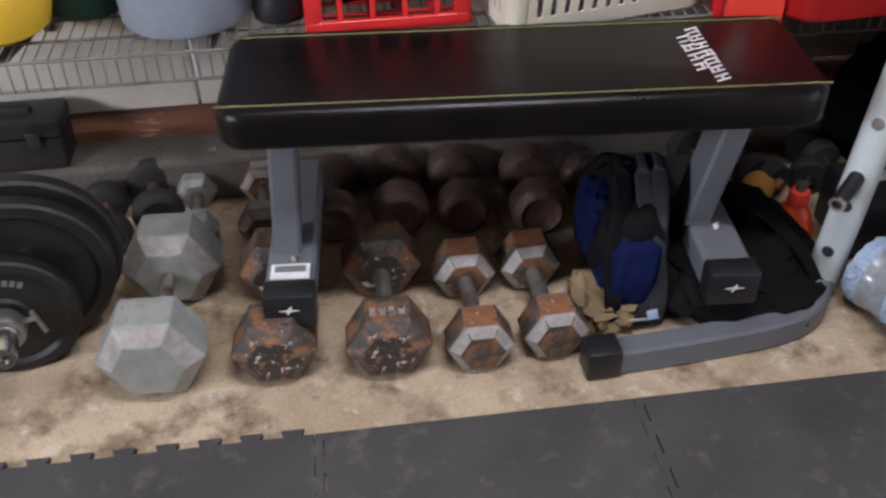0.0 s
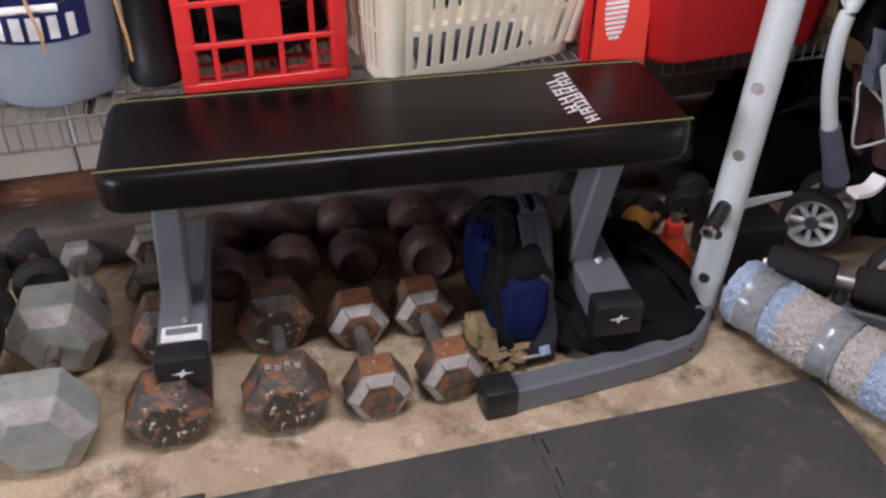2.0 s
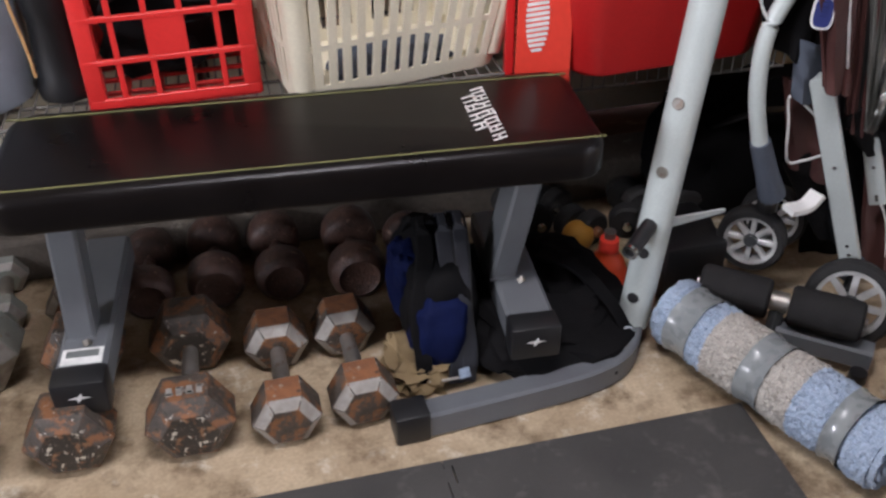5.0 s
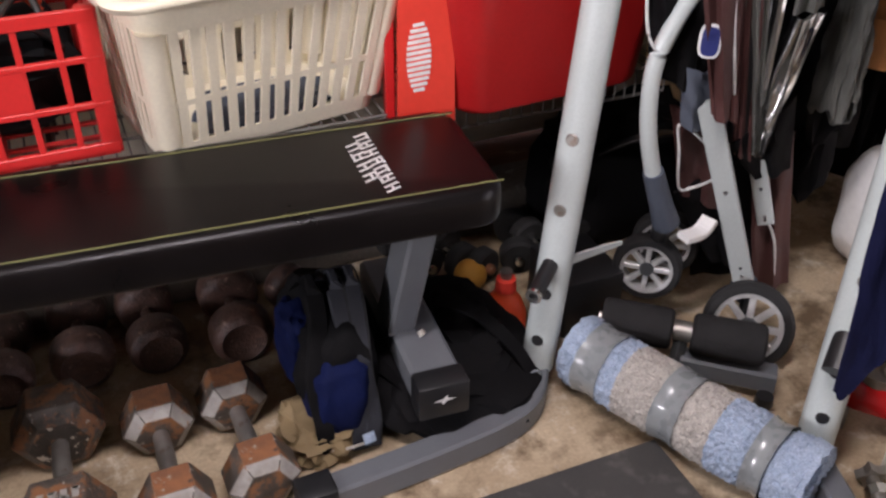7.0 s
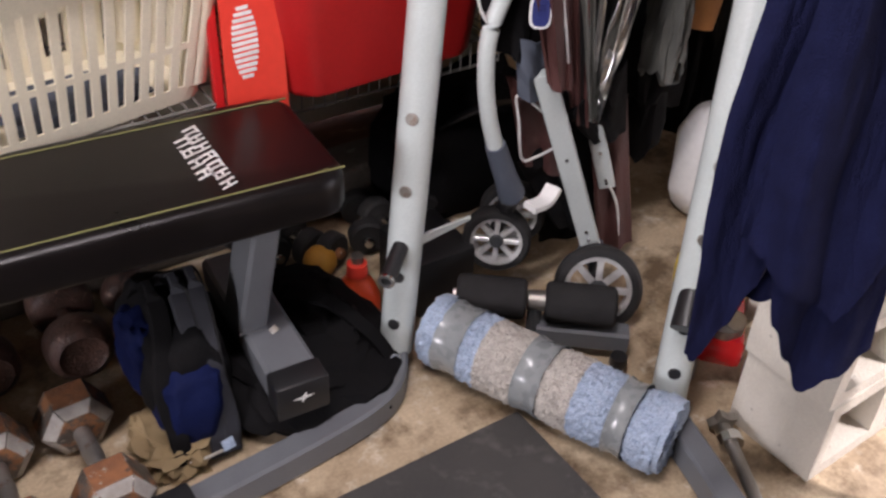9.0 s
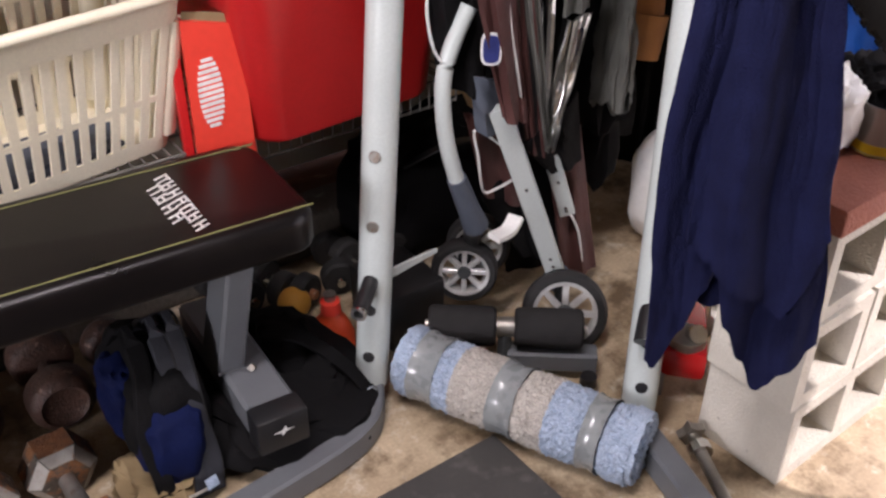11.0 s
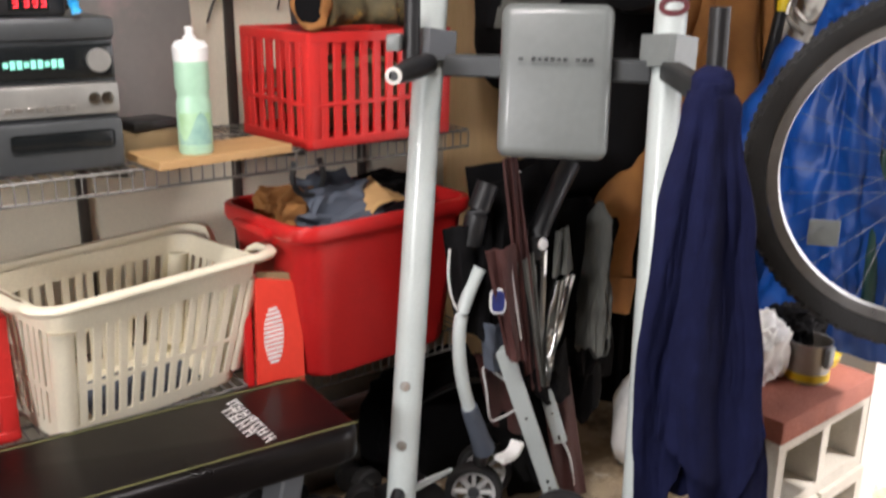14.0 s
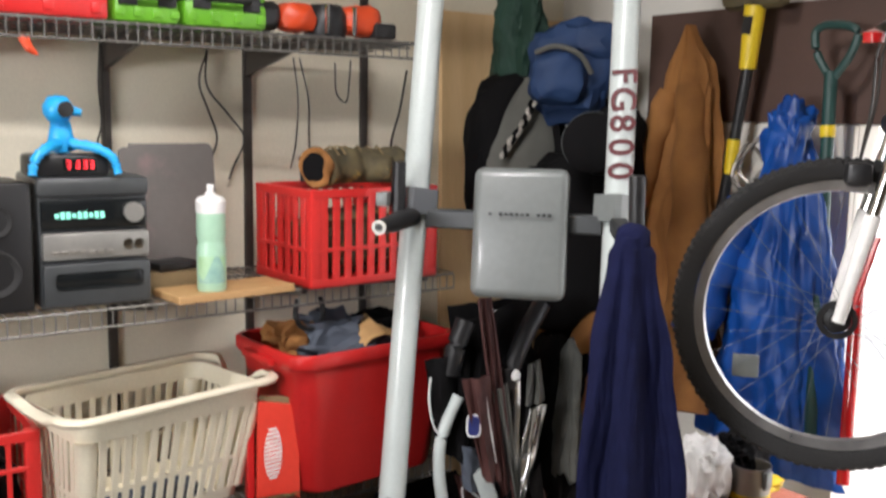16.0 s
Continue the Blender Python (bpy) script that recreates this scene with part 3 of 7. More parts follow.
def hex_head(w, length, ch, mats):
    """A hexagonal head along y from 0 to length, with chamfered rims; faces take body, top and end materials."""
    bm = bmesh.new()
    rings = []
    for y, k in ((0, 1 - 2 * ch / w * 1.1), (ch, 1), (length - ch, 1), (length, 1 - 2 * ch / w * 1.1)):
        rings.append([bm.verts.new((x, y, z + w / 2)) for x, z in hex_outline(w, k)])
    f0 = bm.faces.new(rings[0])
    f1 = bm.faces.new(rings[-1][::-1])
    f0.material_index = f1.material_index = 2
    for i, (a, b) in enumerate(zip(rings, rings[1:])):
        for j in range(6):
            f = bm.faces.new((a[j], a[(j + 1) % 6], b[(j + 1) % 6], b[j]))
            f.material_index = (1 if j == 1 else 0) if i == 1 else 3
    bmesh.ops.bevel(bm, geom=bm.edges[:], offset=w * 0.012, segments=1, affect="EDGES")
    return bm


def hex_dumbbell(x, y, w, length, gap, rz, mats, label, marks=0):
    t = thing("hex_dumbbell", (x, y, 0), label, "dumbbell", rz, group="hex dumbbells")
    hl = length
    for y0 in (0, hl + gap):
        bm = hex_head(w, hl, w * 0.155, mats)
        bmesh.ops.translate(bm, vec=(0, y0, 0), verts=bm.verts[:])
        head = part("head", bm, mats, t, "", False)
        if marks and y0 == 0:
            mk = bmesh.new()
            for i in range(marks):
                box((w * 0.075, w * 0.15, 0.003), (-w * 0.19 + i * w * 0.125, hl * 0.42, w + 0.0005), (0, 0, 0), 0.0008, 1, mk)
                box((w * 0.10, w * 0.035, 0.003), (-w * 0.185 + i * w * 0.125, hl * 0.42 + (i % 2 - 0.5) * w * 0.10, w + 0.0005), (0, 0, 0), 0, 1, mk)
            part("raised_mark", mk, M_CHAMF, head, "raised cast characters", False)
    part("handle", lathe([(0.0155, hl - 0.004), (0.0165, hl + gap * 0.3), (0.0178, hl + gap * 0.5), (0.0165, hl + gap * 0.7), (0.0155, hl + gap + 0.004)], 14,
                         Matrix.Translation((0, 0, w / 2)) @ pose(0, 0, 0, -90)), M_DULL, t, "worn steel grip")
    return t


GREY4 = [M_HEXG, M_HEXG, M_HEXG, M_CHAMF]
RUST4 = [M_HEXR, M_HEXT, M_HEXR, M_CHAMF]
CHIP4 = [M_HEXR, M_HEXR, M_HEXB, M_HEXR]
hex_dumbbell(-0.290, 0.128, 0.182, 0.135, 0.135, -3, GREY4, "large silver-grey painted hex dumbbell on the floor")
hex_dumbbell(-0.058, 0.135, 0.145, 0.115, 0.13, -2, CHIP4, "rusty hex dumbbell with chipped black ends under a bench foot")
hex_dumbbell(0.165, 0.118, 0.148, 0.115, 0.13, -1, CHIP4, "rusty hex dumbbell with chipped face and raised letters", 4)
hex_dumbbell(0.345, 0.112, 0.118, 0.095, 0.125, 0, RUST4, "small rusty hex dumbbell with orange rust on top")
hex_dumbbell(0.500, 0.125, 0.118, 0.095, 0.12, 2, RUST4, "small rusty hex dumbbell with pitted end")


def round_dumbbell(x, y, r, hl, gap, rz, material=M_RUSTD, label="dark rusted round-head iron dumbbell on the floor", z=0.0):
    t = thing("round_dumbbell", (x, y, z), label, "dumbbell", rz, group="round dumbbells")
    for y0, s in ((0, 1), (2 * hl + gap, -1)):
        prof = [(0, 0), (r * 0.62, 0.001), (r * 0.70, -0.004), (r * 0.90, hl * 0.04), (r * 0.98, hl * 0.2), (r, hl * 0.5), (r * 0.97, hl * 0.82), (r * 0.8, hl * 0.97), (r * 0.35, hl), (0, hl)]
        m = Matrix.Translation((0, y0, r)) @ pose(0, 0, 0, -90 * s)
        part("head", lathe(prof, 20, m), material, t, angle=50)
    part("handle", tube([(0, hl * 0.9, r), (0, hl * 1.1 + gap, r)], 0.0145, 10), M_RUSTD, t)
    return t


rnd = random.Random(11)
for x, y, r in ((0.078, 0.575, 0.060), (0.232, 0.575, 0.066), (0.384, 0.565, 0.064), (0.553, 0.530, 0.068)):
    round_dumbbell(x, y, r, 0.075, 0.075, rnd.uniform(-5, 3))
for x, y, r in ((0.735, 0.585, 0.055), (-0.03, 0.74, 0.050)):
    round_dumbbell(x, y, r, 0.05, 0.05, 20 + rnd.uniform(-6, 6))
for x, y, r in ((-0.43, 0.60, 0.054), (-0.325, 0.66, 0.062)):
    round_dumbbell(x, y, r, 0.045, 0.09, 12, M_RUBBER, "small black round dumbbell near the curb")
hex_dumbbell(-0.235, 0.60, 0.085, 0.06, 0.10, 5, GREY4, "small grey hex dumbbell near the curb")
hex_dumbbell(-0.085, 0.58, 0.105, 0.07, 0.10, 0, [M_HEXR, M_CHAMF, M_HEXR, M_CHAMF], "worn hex dumbbell behind the bench leg")


def plate_stack():
    t = thing("weight_plate_set", (-0.560, 0.255, 0), "black iron weight plates on a chrome bar sleeve", "weight plates", 10)
    hub = 0.140
    for i, (r, x, y, w) in enumerate(((0.138, 0, 0.0, 0.034), (0.178, 0.035, 0.062, 0.04), (0.186, 0.045, 0.112, 0.04))):
        m = Matrix.Translation((x, y, r + 0.001)) @ pose(0, 0, 0, -90)
        prof = [(0.026, 0), (0.045, 0.0), (0.05, w * 0.2), (r * 0.78, w * 0.22), (r * 0.84, 0.0), (r * 0.97, 0.0), (r, w * 0.15), (r, w * 0.85), (r * 0.97, w), (0.026, w), (0.026, 0)]
        p = part("plate", lathe(prof, 56, m), M_IRON, t)
        if i == 0:
            mk = bmesh.new()
            for k in range(7):
                a = radians(58 + k * 9)
                box((0.009, 0.0022, 0.013), (0.085 * math.cos(a), w * 0.22 - 0.001, hub + 0.085 * math.sin(a)), (0, -math.degrees(a) + 90, 0), bm=mk)
            part("raised_mark", mk, M_WIREW, p, "raised pale characters", False)
    part("bar_sleeve", lathe([(0.0, -0.098), (0.011, -0.098), (0.013, -0.11), (0.0235, -0.11), (0.025, -0.104), (0.025, 0.05), (0, 0.05)], 24,
                             Matrix.Translation((0, 0.0, hub)) @ pose(0, 0, 0, -90)), M_CHROME, t, "worn chrome bar end")
    c = lathe([(0.026, -0.045), (0.037, -0.045), (0.039, -0.04), (0.039, -0.012), (0.036, -0.006), (0.026, -0.006)], 24, Matrix.Translation((0, 0, hub)) @ pose(0, 0, 0, -90))
    tube([(0.035, -0.025, hub + 0.01), (0.062, -0.03, hub + 0.018)], 0.006, 8, c)
    tube([(0.056, -0.03, hub + 0.034), (0.070, -0.03, hub - 0.02)], 0.005, 8, c)
    part("collar", c, M_DULL, t, "steel spring collar")
    return t


plate_stack()
tb = thing("black_toolbox", (-0.678, 0.87, 0.12), "black plastic toolbox on the concrete curb", "toolbox")
part("tray", span((-0.140, -0.058, 0.0), (0.140, 0.058, 0.085), 0.008), M_BLACKP, tb)
part("lid", span((-0.145, -0.062, 0.087), (0.145, 0.062, 0.132), 0.012), M_BLACKP, tb)
for x in (-0.08, 0.08):
    part("latch", span((x - 0.016, -0.068, 0.062), (x + 0.016, -0.060, 0.108), 0.003), M_IRON, tb)
part("handle", tube(smooth_path([(-0.07, 0, 0.13), (-0.06, 0, 0.148), (0.06, 0, 0.148), (0.07, 0, 0.13)], 4), 0.007, 8), M_BLACKP, tb)

# ---- rack ----
LEAN = Vector((0.147, 0.101, 1.0))
LEAN_V = Vector((0.127, 0.1175, 1.0))
U0, V0 = Vector((1.0952, 0.2384, 0)), Vector((1.4658, -0.1728, 0))


def rack():
    t = thing("weight_rack", (0, 0, 0), "silver two-post weight rack with grey floor legs", "weight rack")
    for o, top, holes in ((U0, 2.05, (0.128, 0.234, 0.4125, 0.552)), (V0, 2.05, (0.143, 0.240, 0.420, 0.555))):
        lean = LEAN if o is U0 else LEAN_V
        pts = [o + lean * z for z in (0.055, 0.7, 1.4, top)]
        up = part("upright", tube(pts, 0.0345, 20), M_SILVER, t, "silver painted steel tube")
        n = Vector((-0.74, -0.66, 0.17)).normalized()
        for z in holes:
            c = o + lean * z
            ring = lathe([(0, 0.0362), (0.0105, 0.0362), (0.0125, 0.034), (0.0125, 0.028), (0, 0.028)], 14, Matrix.Translation(c) @ n.to_track_quat("Z", "Y").to_matrix().to_4x4())
            part("hole", ring, M_BLACKP if z < 0.3 else M_DULL, up)
    # floor legs
    lp = smooth_path([(0.60, 0.095, 0.031), (0.80, 0.110, 0.031), (0.95, 0.128, 0.031), (1.03, 0.155, 0.031), (1.075, 0.20, 0.033), (1.098, 0.242, 0.040)], 6)
    leg = part("leg", tube(lp, 0, rect=(0.026, 0.031)), M_STEEL, t, "grey bent floor tube", False)
    part("end_cap", box((0.07, 0.062, 0.07), (0.578, 0.094, 0.036), (0, 0, 2), 0.006), M_BLACKP, leg, "black plastic end cap")
    rp = smooth_path([(1.466, -0.172, 0.040), (1.452, -0.23, 0.033), (1.425, -0.33, 0.031), (1.37, -0.50, 0.031), (1.29, -0.70, 0.031), (1.22, -0.90, 0.031)], 6)
    leg = part("leg", tube(rp, 0, rect=(0.026, 0.031)), M_STEEL, t, "grey bent floor tube", False)
    part("end_cap", box((0.07, 0.07, 0.07), (1.212, -0.93, 0.036), (0, 0, 20), 0.006), M_BLACKP, leg, "black plastic end cap")
    # low crossbar, peg and gusset
    p = U0 + LEAN * 0.30
    peg = tube([p + Vector((0.02, 0.02, 0.01)), p + Vector((-0.085, -0.075, -0.012))], 0.0165, 14)
    peg_ob = part("plate_peg", peg, M_BLACKP, t, "black plate storage peg")
    e = p + Vector((-0.087, -0.077, -0.0125))
    part("peg_ring", lathe([(0.010, 0), (0.0165, 0), (0.0165, 0.006), (0.010, 0.006), (0.010, 0)], 16, along(e, e + Vector((-0.74, -0.66, -0.1)))), M_CHROME, peg_ob)
    part("gusset", prism([(0, 0), (0.17, 0.004), (0.17, 0.012), (0.05, 0.022), (0, 0.05)], 0.006,
                         Matrix.Translation(U0 + LEAN * 0.275) @ pose(0, 0, 0, 90, 0, 8)), M_SILVER, t, "silver steel gusset", False)
    p = V0 + LEAN_V * 0.33
    part("plate_peg", tube([p, p + Vector((-0.06, -0.05, -0.06))], [0.02, 0.026], 14), M_BLACKP, t)
    # carriages, crossbar and panel
    for o in (U0, V0):
        lean = LEAN if o is U0 else LEAN_V
        c = o + lean * 1.315
        k = part("carriage", tube([c - LEAN * 0.033, c + LEAN * 0.033], 0, rect=(0.047, 0.047)), M_STEEL if o is U0 else M_PANEL, t, "sliding steel bracket", False)
    c = U0 + LEAN * 1.30
    cat = part("catch", tube([c + Vector((-0.03, -0.03, -0.02)), c + Vector((-0.13, -0.105, -0.022)), c + Vector((-0.212, -0.170, -0.022))], [0.026, 0.024, 0.017], 14), M_BLACKP, t, "black bar catch")
    e = c + Vector((-0.212, -0.170, -0.022))
    part("catch_ring", lathe([(0.010, 0), (0.0175, 0), (0.0175, 0.008), (0.010, 0.008), (0.010, 0)], 18, along(e, e + Vector((-0.78, -0.62, 0)))), M_DULL, cat)
    part("hook", tube([c + Vector((-0.06, -0.035, -0.03)), c + Vector((-0.085, -0.05, 0.0)), c + Vector((-0.08, -0.047, 0.122))], [0.02, 0.019, 0.017], 12), M_BLACKP, t, "black upright bar hook")
    part("latch_plate", box((0.03, 0.05, 0.035), tuple(c + Vector((-0.12, -0.04, 0.03))), (0, 0, -48), 0.004), M_PANEL, t)
    c = V0 + LEAN_V * 1.28
    arm = part("catch", tube([c, Vector((1.295, -0.395, 1.285))], 0, rect=(0.02, 0.02)), M_BLACKP, t, "black bar catch arm", False)
    part("hook", tube([Vector((1.30, -0.390, 1.27)), Vector((1.296, -0.388, 1.43))], 0.0165, 12), M_BLACKP, t, "black upright bar hook")
    cu, cv = U0 + LEAN * 1.275, V0 + LEAN_V * 1.275
    part("crossbar", tube([cu + (cv - cu) * 0.07, cv - (cv - cu) * 0.07], 0, rect=(0.022, 0.024)), M_STEREO, t, "grey upper crossbar", False)
    return t


rack()


def panel():
    c = U0 + LEAN * 1.252 + Vector((0.67, -0.742, 0)) * 0.288 + Vector((-0.045, -0.04, 0))
    t = thing("back_pad", c, "silver-grey moulded pad with printed line on the rack crossbar", "rack pad", rz=-46)
    part("shell", box((0.236, 0.05, 0.325), (0, 0, 0), (-9, 0, 0), bevel=0.024, seg=4), M_PANEL, t, "", angle=60)
    mk = bmesh.new()
    for i in range(12):
        if i != 8 and i != 1:
            box((0.009, 0.0012, 0.0075 if i % 3 else 0.0055), (-0.072 + i * 0.0132, -0.0285 + 0.0, 0.05), (-9, 0, 0), bm=mk)
    part("printed_mark", mk, M_BLACKP, t, "", False)


panel()

# ---- blocks ----


def cinder_block(at, rz, cores=2):
    """A block lying so that its cores run level; 0.39 long with two cores, 0.195 with one, 0.19 deep and high."""
    bm = bmesh.new()
    L, H, D, wl = 0.196 * cores - 0.002, 0.190, 0.19, 0.030
    xs = [0, wl, L / 2 - wl / 2, L / 2 + wl / 2, L - wl, L] if cores == 2 else [0, wl, L - wl, L]
    zs = [0, wl, H - wl, H]
    for i in range(len(xs) - 1):
        for j in range(3):
            if j == 1 and i % 2:
                continue
            span((xs[i], 0, zs[j]), (xs[i + 1], D, zs[j + 1]), bm=bm)
    bmesh.ops.remove_doubles(bm, verts=bm.verts[:], dist=0.0005)
    bm.verts.index_update()
    seen = {}
    for f in bm.faces:
        seen.setdefault(tuple(sorted(v.index for v in f.verts)), []).append(f)
    bmesh.ops.delete(bm, geom=[f for fs in seen.values() if len(fs) > 1 for f in fs], context="FACES")
    for v in bm.verts:
        v.co += Vector((noise.noise(v.co * 30), noise.noise(v.co * 30 + Vector((9, 0, 0))), noise.noise(v.co * 30 + Vector((0, 7, 0))))) * 0.0016
    ob = part("cinder_block", bm, M_BLOCK, None, "", False)
    ob.matrix_world = pose(*at, 0, 0, rz)
    return tagged(ob, "pale grey hollow concrete block stacked on the floor", "concrete block", "stacked concrete blocks")


cinder_block((1.600, -0.42, 0), 2)
cinder_block((1.588, -0.416, 0.1905), 1, 1)
cinder_block((1.792, -0.412, 0.1905), 3, 1)
cinder_block((1.596, -0.412, 0.381), 3)
p = part("paver", box((0.375, 0.198, 0.052), (1.765, -0.318, 0.598), (0, 0, 2), 0.005), M_PAVER, None)
tagged(p, "red-brown concrete paver lying on stacked blocks", "paver")


# ---- shelf things ----


def tote():
    t = thing("storage_tote", (1.238, 0.640, 0.527), "open red plastic storage tote full of clothes on a wire shelf", "tote", rz=4)
    hx, hy, h = 0.268, 0.182, 0.392

    def rr(k, z, r=0.06):
        pts = []
        for cx, cy, a0 in ((1, 1, 0), (-1, 1, 90), (-1, -1, 180), (1, -1, 270)):
            for s in range(6):
                a = radians(a0 + 18 * s)
                pts.append((cx * (hx * k - r) + r * math.cos(a), cy * (hy * k - r) + r * math.sin(a), z))
        return pts

    bm = bmesh.new()
    prof = ((0.80, 0), (0.82, 0.01), (0.96, h - 0.05), (0.965, h - 0.045), (1.01, h - 0.04), (1.03, h - 0.03), (1.03, h - 0.004), (1.015, h), (0.975, h), (0.955, h - 0.03), (0.80, 0.015))
    rings = [[bm.verts.new(p) for p in rr(k, z)] for k, z in prof]
    n = len(rings[0])
    for a, b in zip(rings, rings[1:]):
        for j in range(n):
            bm.faces.new((a[j], a[(j + 1) % n], b[(j + 1) % n], b[j]))
    bm.faces.new(rings[0][::-1])
    bm.faces.new(rings[-1])
    tub = part("tub", bm, M_RED, t, angle=50)
    for x in (-1, 1):
        part("end_handle", box((0.03, 0.15, 0.022), (x * hx * 1.045, 0, h - 0.03), bevel=0.008), M_RED, tub, "moulded end handle")
    for i, (sz, at, m) in enumerate((((0.40, 0.26, 0.15), (0, 0.01, 0.31), M_SLATE), ((0.15, 0.12, 0.12), (-0.165, 0.05, 0.375), M_TAN), ((0.2, 0.15, 0.13), (-0.05, 0.03, 0.385), M_SLATE),
                                     ((0.17, 0.16, 0.10), (0.15, 0.03, 0.38), M_BLACKF))):
        c = part("folded_clothes", blob(sz, at, 7 + i, 0.35, 2.5, 4), m, None)
        c.matrix_world = t.matrix_world.copy()
        tagged(c, ("grey crumpled cloth", "tan crumpled cloth", "slate blue crumpled jacket", "black crumpled cloth")[i] + " piled inside a red tote", "clothes")

    def flap(u, v):
        return Vector((-0.02 + 0.17 * u, -0.11 + 0.10 * v + 0.02 * u, 0.365 + 0.085 * (1 - abs(2 * u - 1)) * (0.5 + 0.5 * v) + 0.01 * math.sin(9 * u)))
    c = part("canvas_cloth", sheet(flap, 10, 6), M_WOOD, None)
    c.matrix_world = t.matrix_world.copy()
    tagged(c, "tan canvas cloth peaked over a red tote", "clothes")


tote()


def laundry_basket():
    t = thing("laundry_basket", (0.662, 0.640, 0.527), "cream slatted plastic laundry basket on a wire shelf", "laundry basket", rz=11.5)
    hx, hy, h = 0.262, 0.172, 0.325

    def loop(k, z, r=0.05, n=7):
        pts = []
        for cx, cy, a0 in ((1, 1, 0), (-1, 1, 90), (-1, -1, 180), (1, -1, 270)):
            for s in range(n):
                a = radians(a0 + 90 * s / (n - 1))
                pts.append(Vector((cx * (hx * k - r) + r * math.cos(a), cy * (hy * (1.45 * k - 0.45) - r) + r * math.sin(a), z)))
        return pts

    def band(z0, z1, k0, k1, th=0.004):
        bm = bmesh.new()
        rings = [loop(k0, z0), loop(k1, z1), loop(k1 - th / hx, z1), loop(k0 - th / hx, z0)]
        rings = [[bm.verts.new(p) for p in r] for r in rings]
        n = len(rings[0])
        for a, b in zip(rings, rings[1:] + rings[:1]):
            for j in range(n):
                bm.faces.new((a[j], a[(j + 1) % n], b[(j + 1) % n], b[j]))
        return bm

    K = lambda z: 0.86 + 0.11 * z / h
    KY = lambda z: 1.45 * K(z) - 0.45
    part("lower_band", band(0.0, 0.035, K(0), K(0.035)), M_CREAM, t, angle=50)
    base = prism([(p.x, p.y) for p in loop(0.86, 0)], 0.004)
    part("base", base, M_CREAM, t, "", False)
    part("upper_band", band(h - 0.062, h - 0.012, K(h - 0.062), K(h - 0.012)), M_CREAM, t, angle=50)
    rim = bmesh.new()
    lp = [p for p in loop(1.0, h - 0.012)]
    for p in lp:
        if abs(p.x) > hx * 0.72:
            p.z += 0.012
            p.x += math.copysign(0.018, p.x)
    # both ends carry a grip that dips between the corner lobes
    dense = []
    for p, q in zip(lp, lp[1:] + lp[:1]):
        steps = 12 if abs(p.x) > hx and abs(q.x) > hx and abs(p.y - q.y) > 0.1 else 1
        dense += [p.lerp(q, k / steps) for k in range(steps)]
    lp = dense
    for p in lp:
        if abs(p.x) > hx:
            f = max(0.0, 1 - (abs(p.y) / (hy * 0.52)) ** 4)
            p.z -= (0.040 if p.x > 0 else 0.018) * f
            p.x -= math.copysign(0.010 * f, p.x)
    rings = []
    ring_pts = [(0, -0.014), (0.016, -0.010), (0.020, 0), (0.012, 0.008), (-0.006, 0.008), (-0.008, -0.004)]
    n = len(lp)
    for j, p in enumerate(lp):
        o = Vector((p.x / hx, p.y / hy, 0)).normalized()
        rings.append([rim.verts.new(p + o * a + Vector((0, 0, b))) for a, b in ring_pts])
    for j in range(n):
        a, b = rings[j], rings[(j + 1) % n]
        for i in range(len(ring_pts)):
            rim.faces.new((a[i], a[(i + 1) % 6], b[(i + 1) % 6], b[i]))
    part("rim", rim, M_CREAM, t, "thick rolled rim", angle=60)
    part("mid_band", band(0.115, 0.128, K(0.115), K(0.128)), M_CREAM, t, angle=50)
    # slats on four sides
    for sx, sy, count, half in ((0, -1, 13, hx - 0.055), (0, 1, 13, hx - 0.055), (-1, 0, 9, hy - 0.05), (1, 0, 9, hy - 0.05)):
        for i in range(count):
            u = -half + 2 * half * i / (count - 1)
            z0, z1 = 0.03, h - 0.058
            bow = 0.004 * math.sin(i * 1.7)
            r = (0.0088, 0.0028)
            if sx == 0:
                p0, p1 = Vector((u * K(z0), sy * (hy * KY(z0) - 0.0025), z0)), Vector((u * K(z1) + bow, sy * (hy * KY(z1) - 0.0025), z1))
                upv = (0, 1, 0)
            else:
                p0, p1 = Vector((sx * (hx * K(z0) - 0.0025), u * KY(z0), z0)), Vector((sx * (hx * K(z1) - 0.0025), u * KY(z1) + bow, z1))
                upv = (1, 0, 0)
            part("slat", tube([p0, p1], 0, rect=r, up=upv), M_CREAM, t, "", False)
    for x in (-1, 1):
        for y in (-1, 1):
            part("corner_panel", tube([(x * (hx * K(0.03) - 0.022), y * (hy * KY(0.03) - 0.022), 0.03), (x * (hx * K(h - 0.06) - 0.022), y * (hy * KY(h - 0.06) - 0.022), h - 0.058)], 0.0245, 14), M_CREAM, t)
    for piece in t.children:
        for v in piece.data.vertices:
            v.co.y += 0.055 * (1 - v.co.z / h)
    c = part("folded_cloth", blob((0.26, 0.14, 0.05), (0, 0, 0.03), 21, 0.3, 2.5, 3, flat=0.004), M_SLATE, None)
    c.matrix_world = t.matrix_world.copy()
    tagged(c, "dark crumpled cloth lying in a laundry basket", "clothes")


laundry_basket()


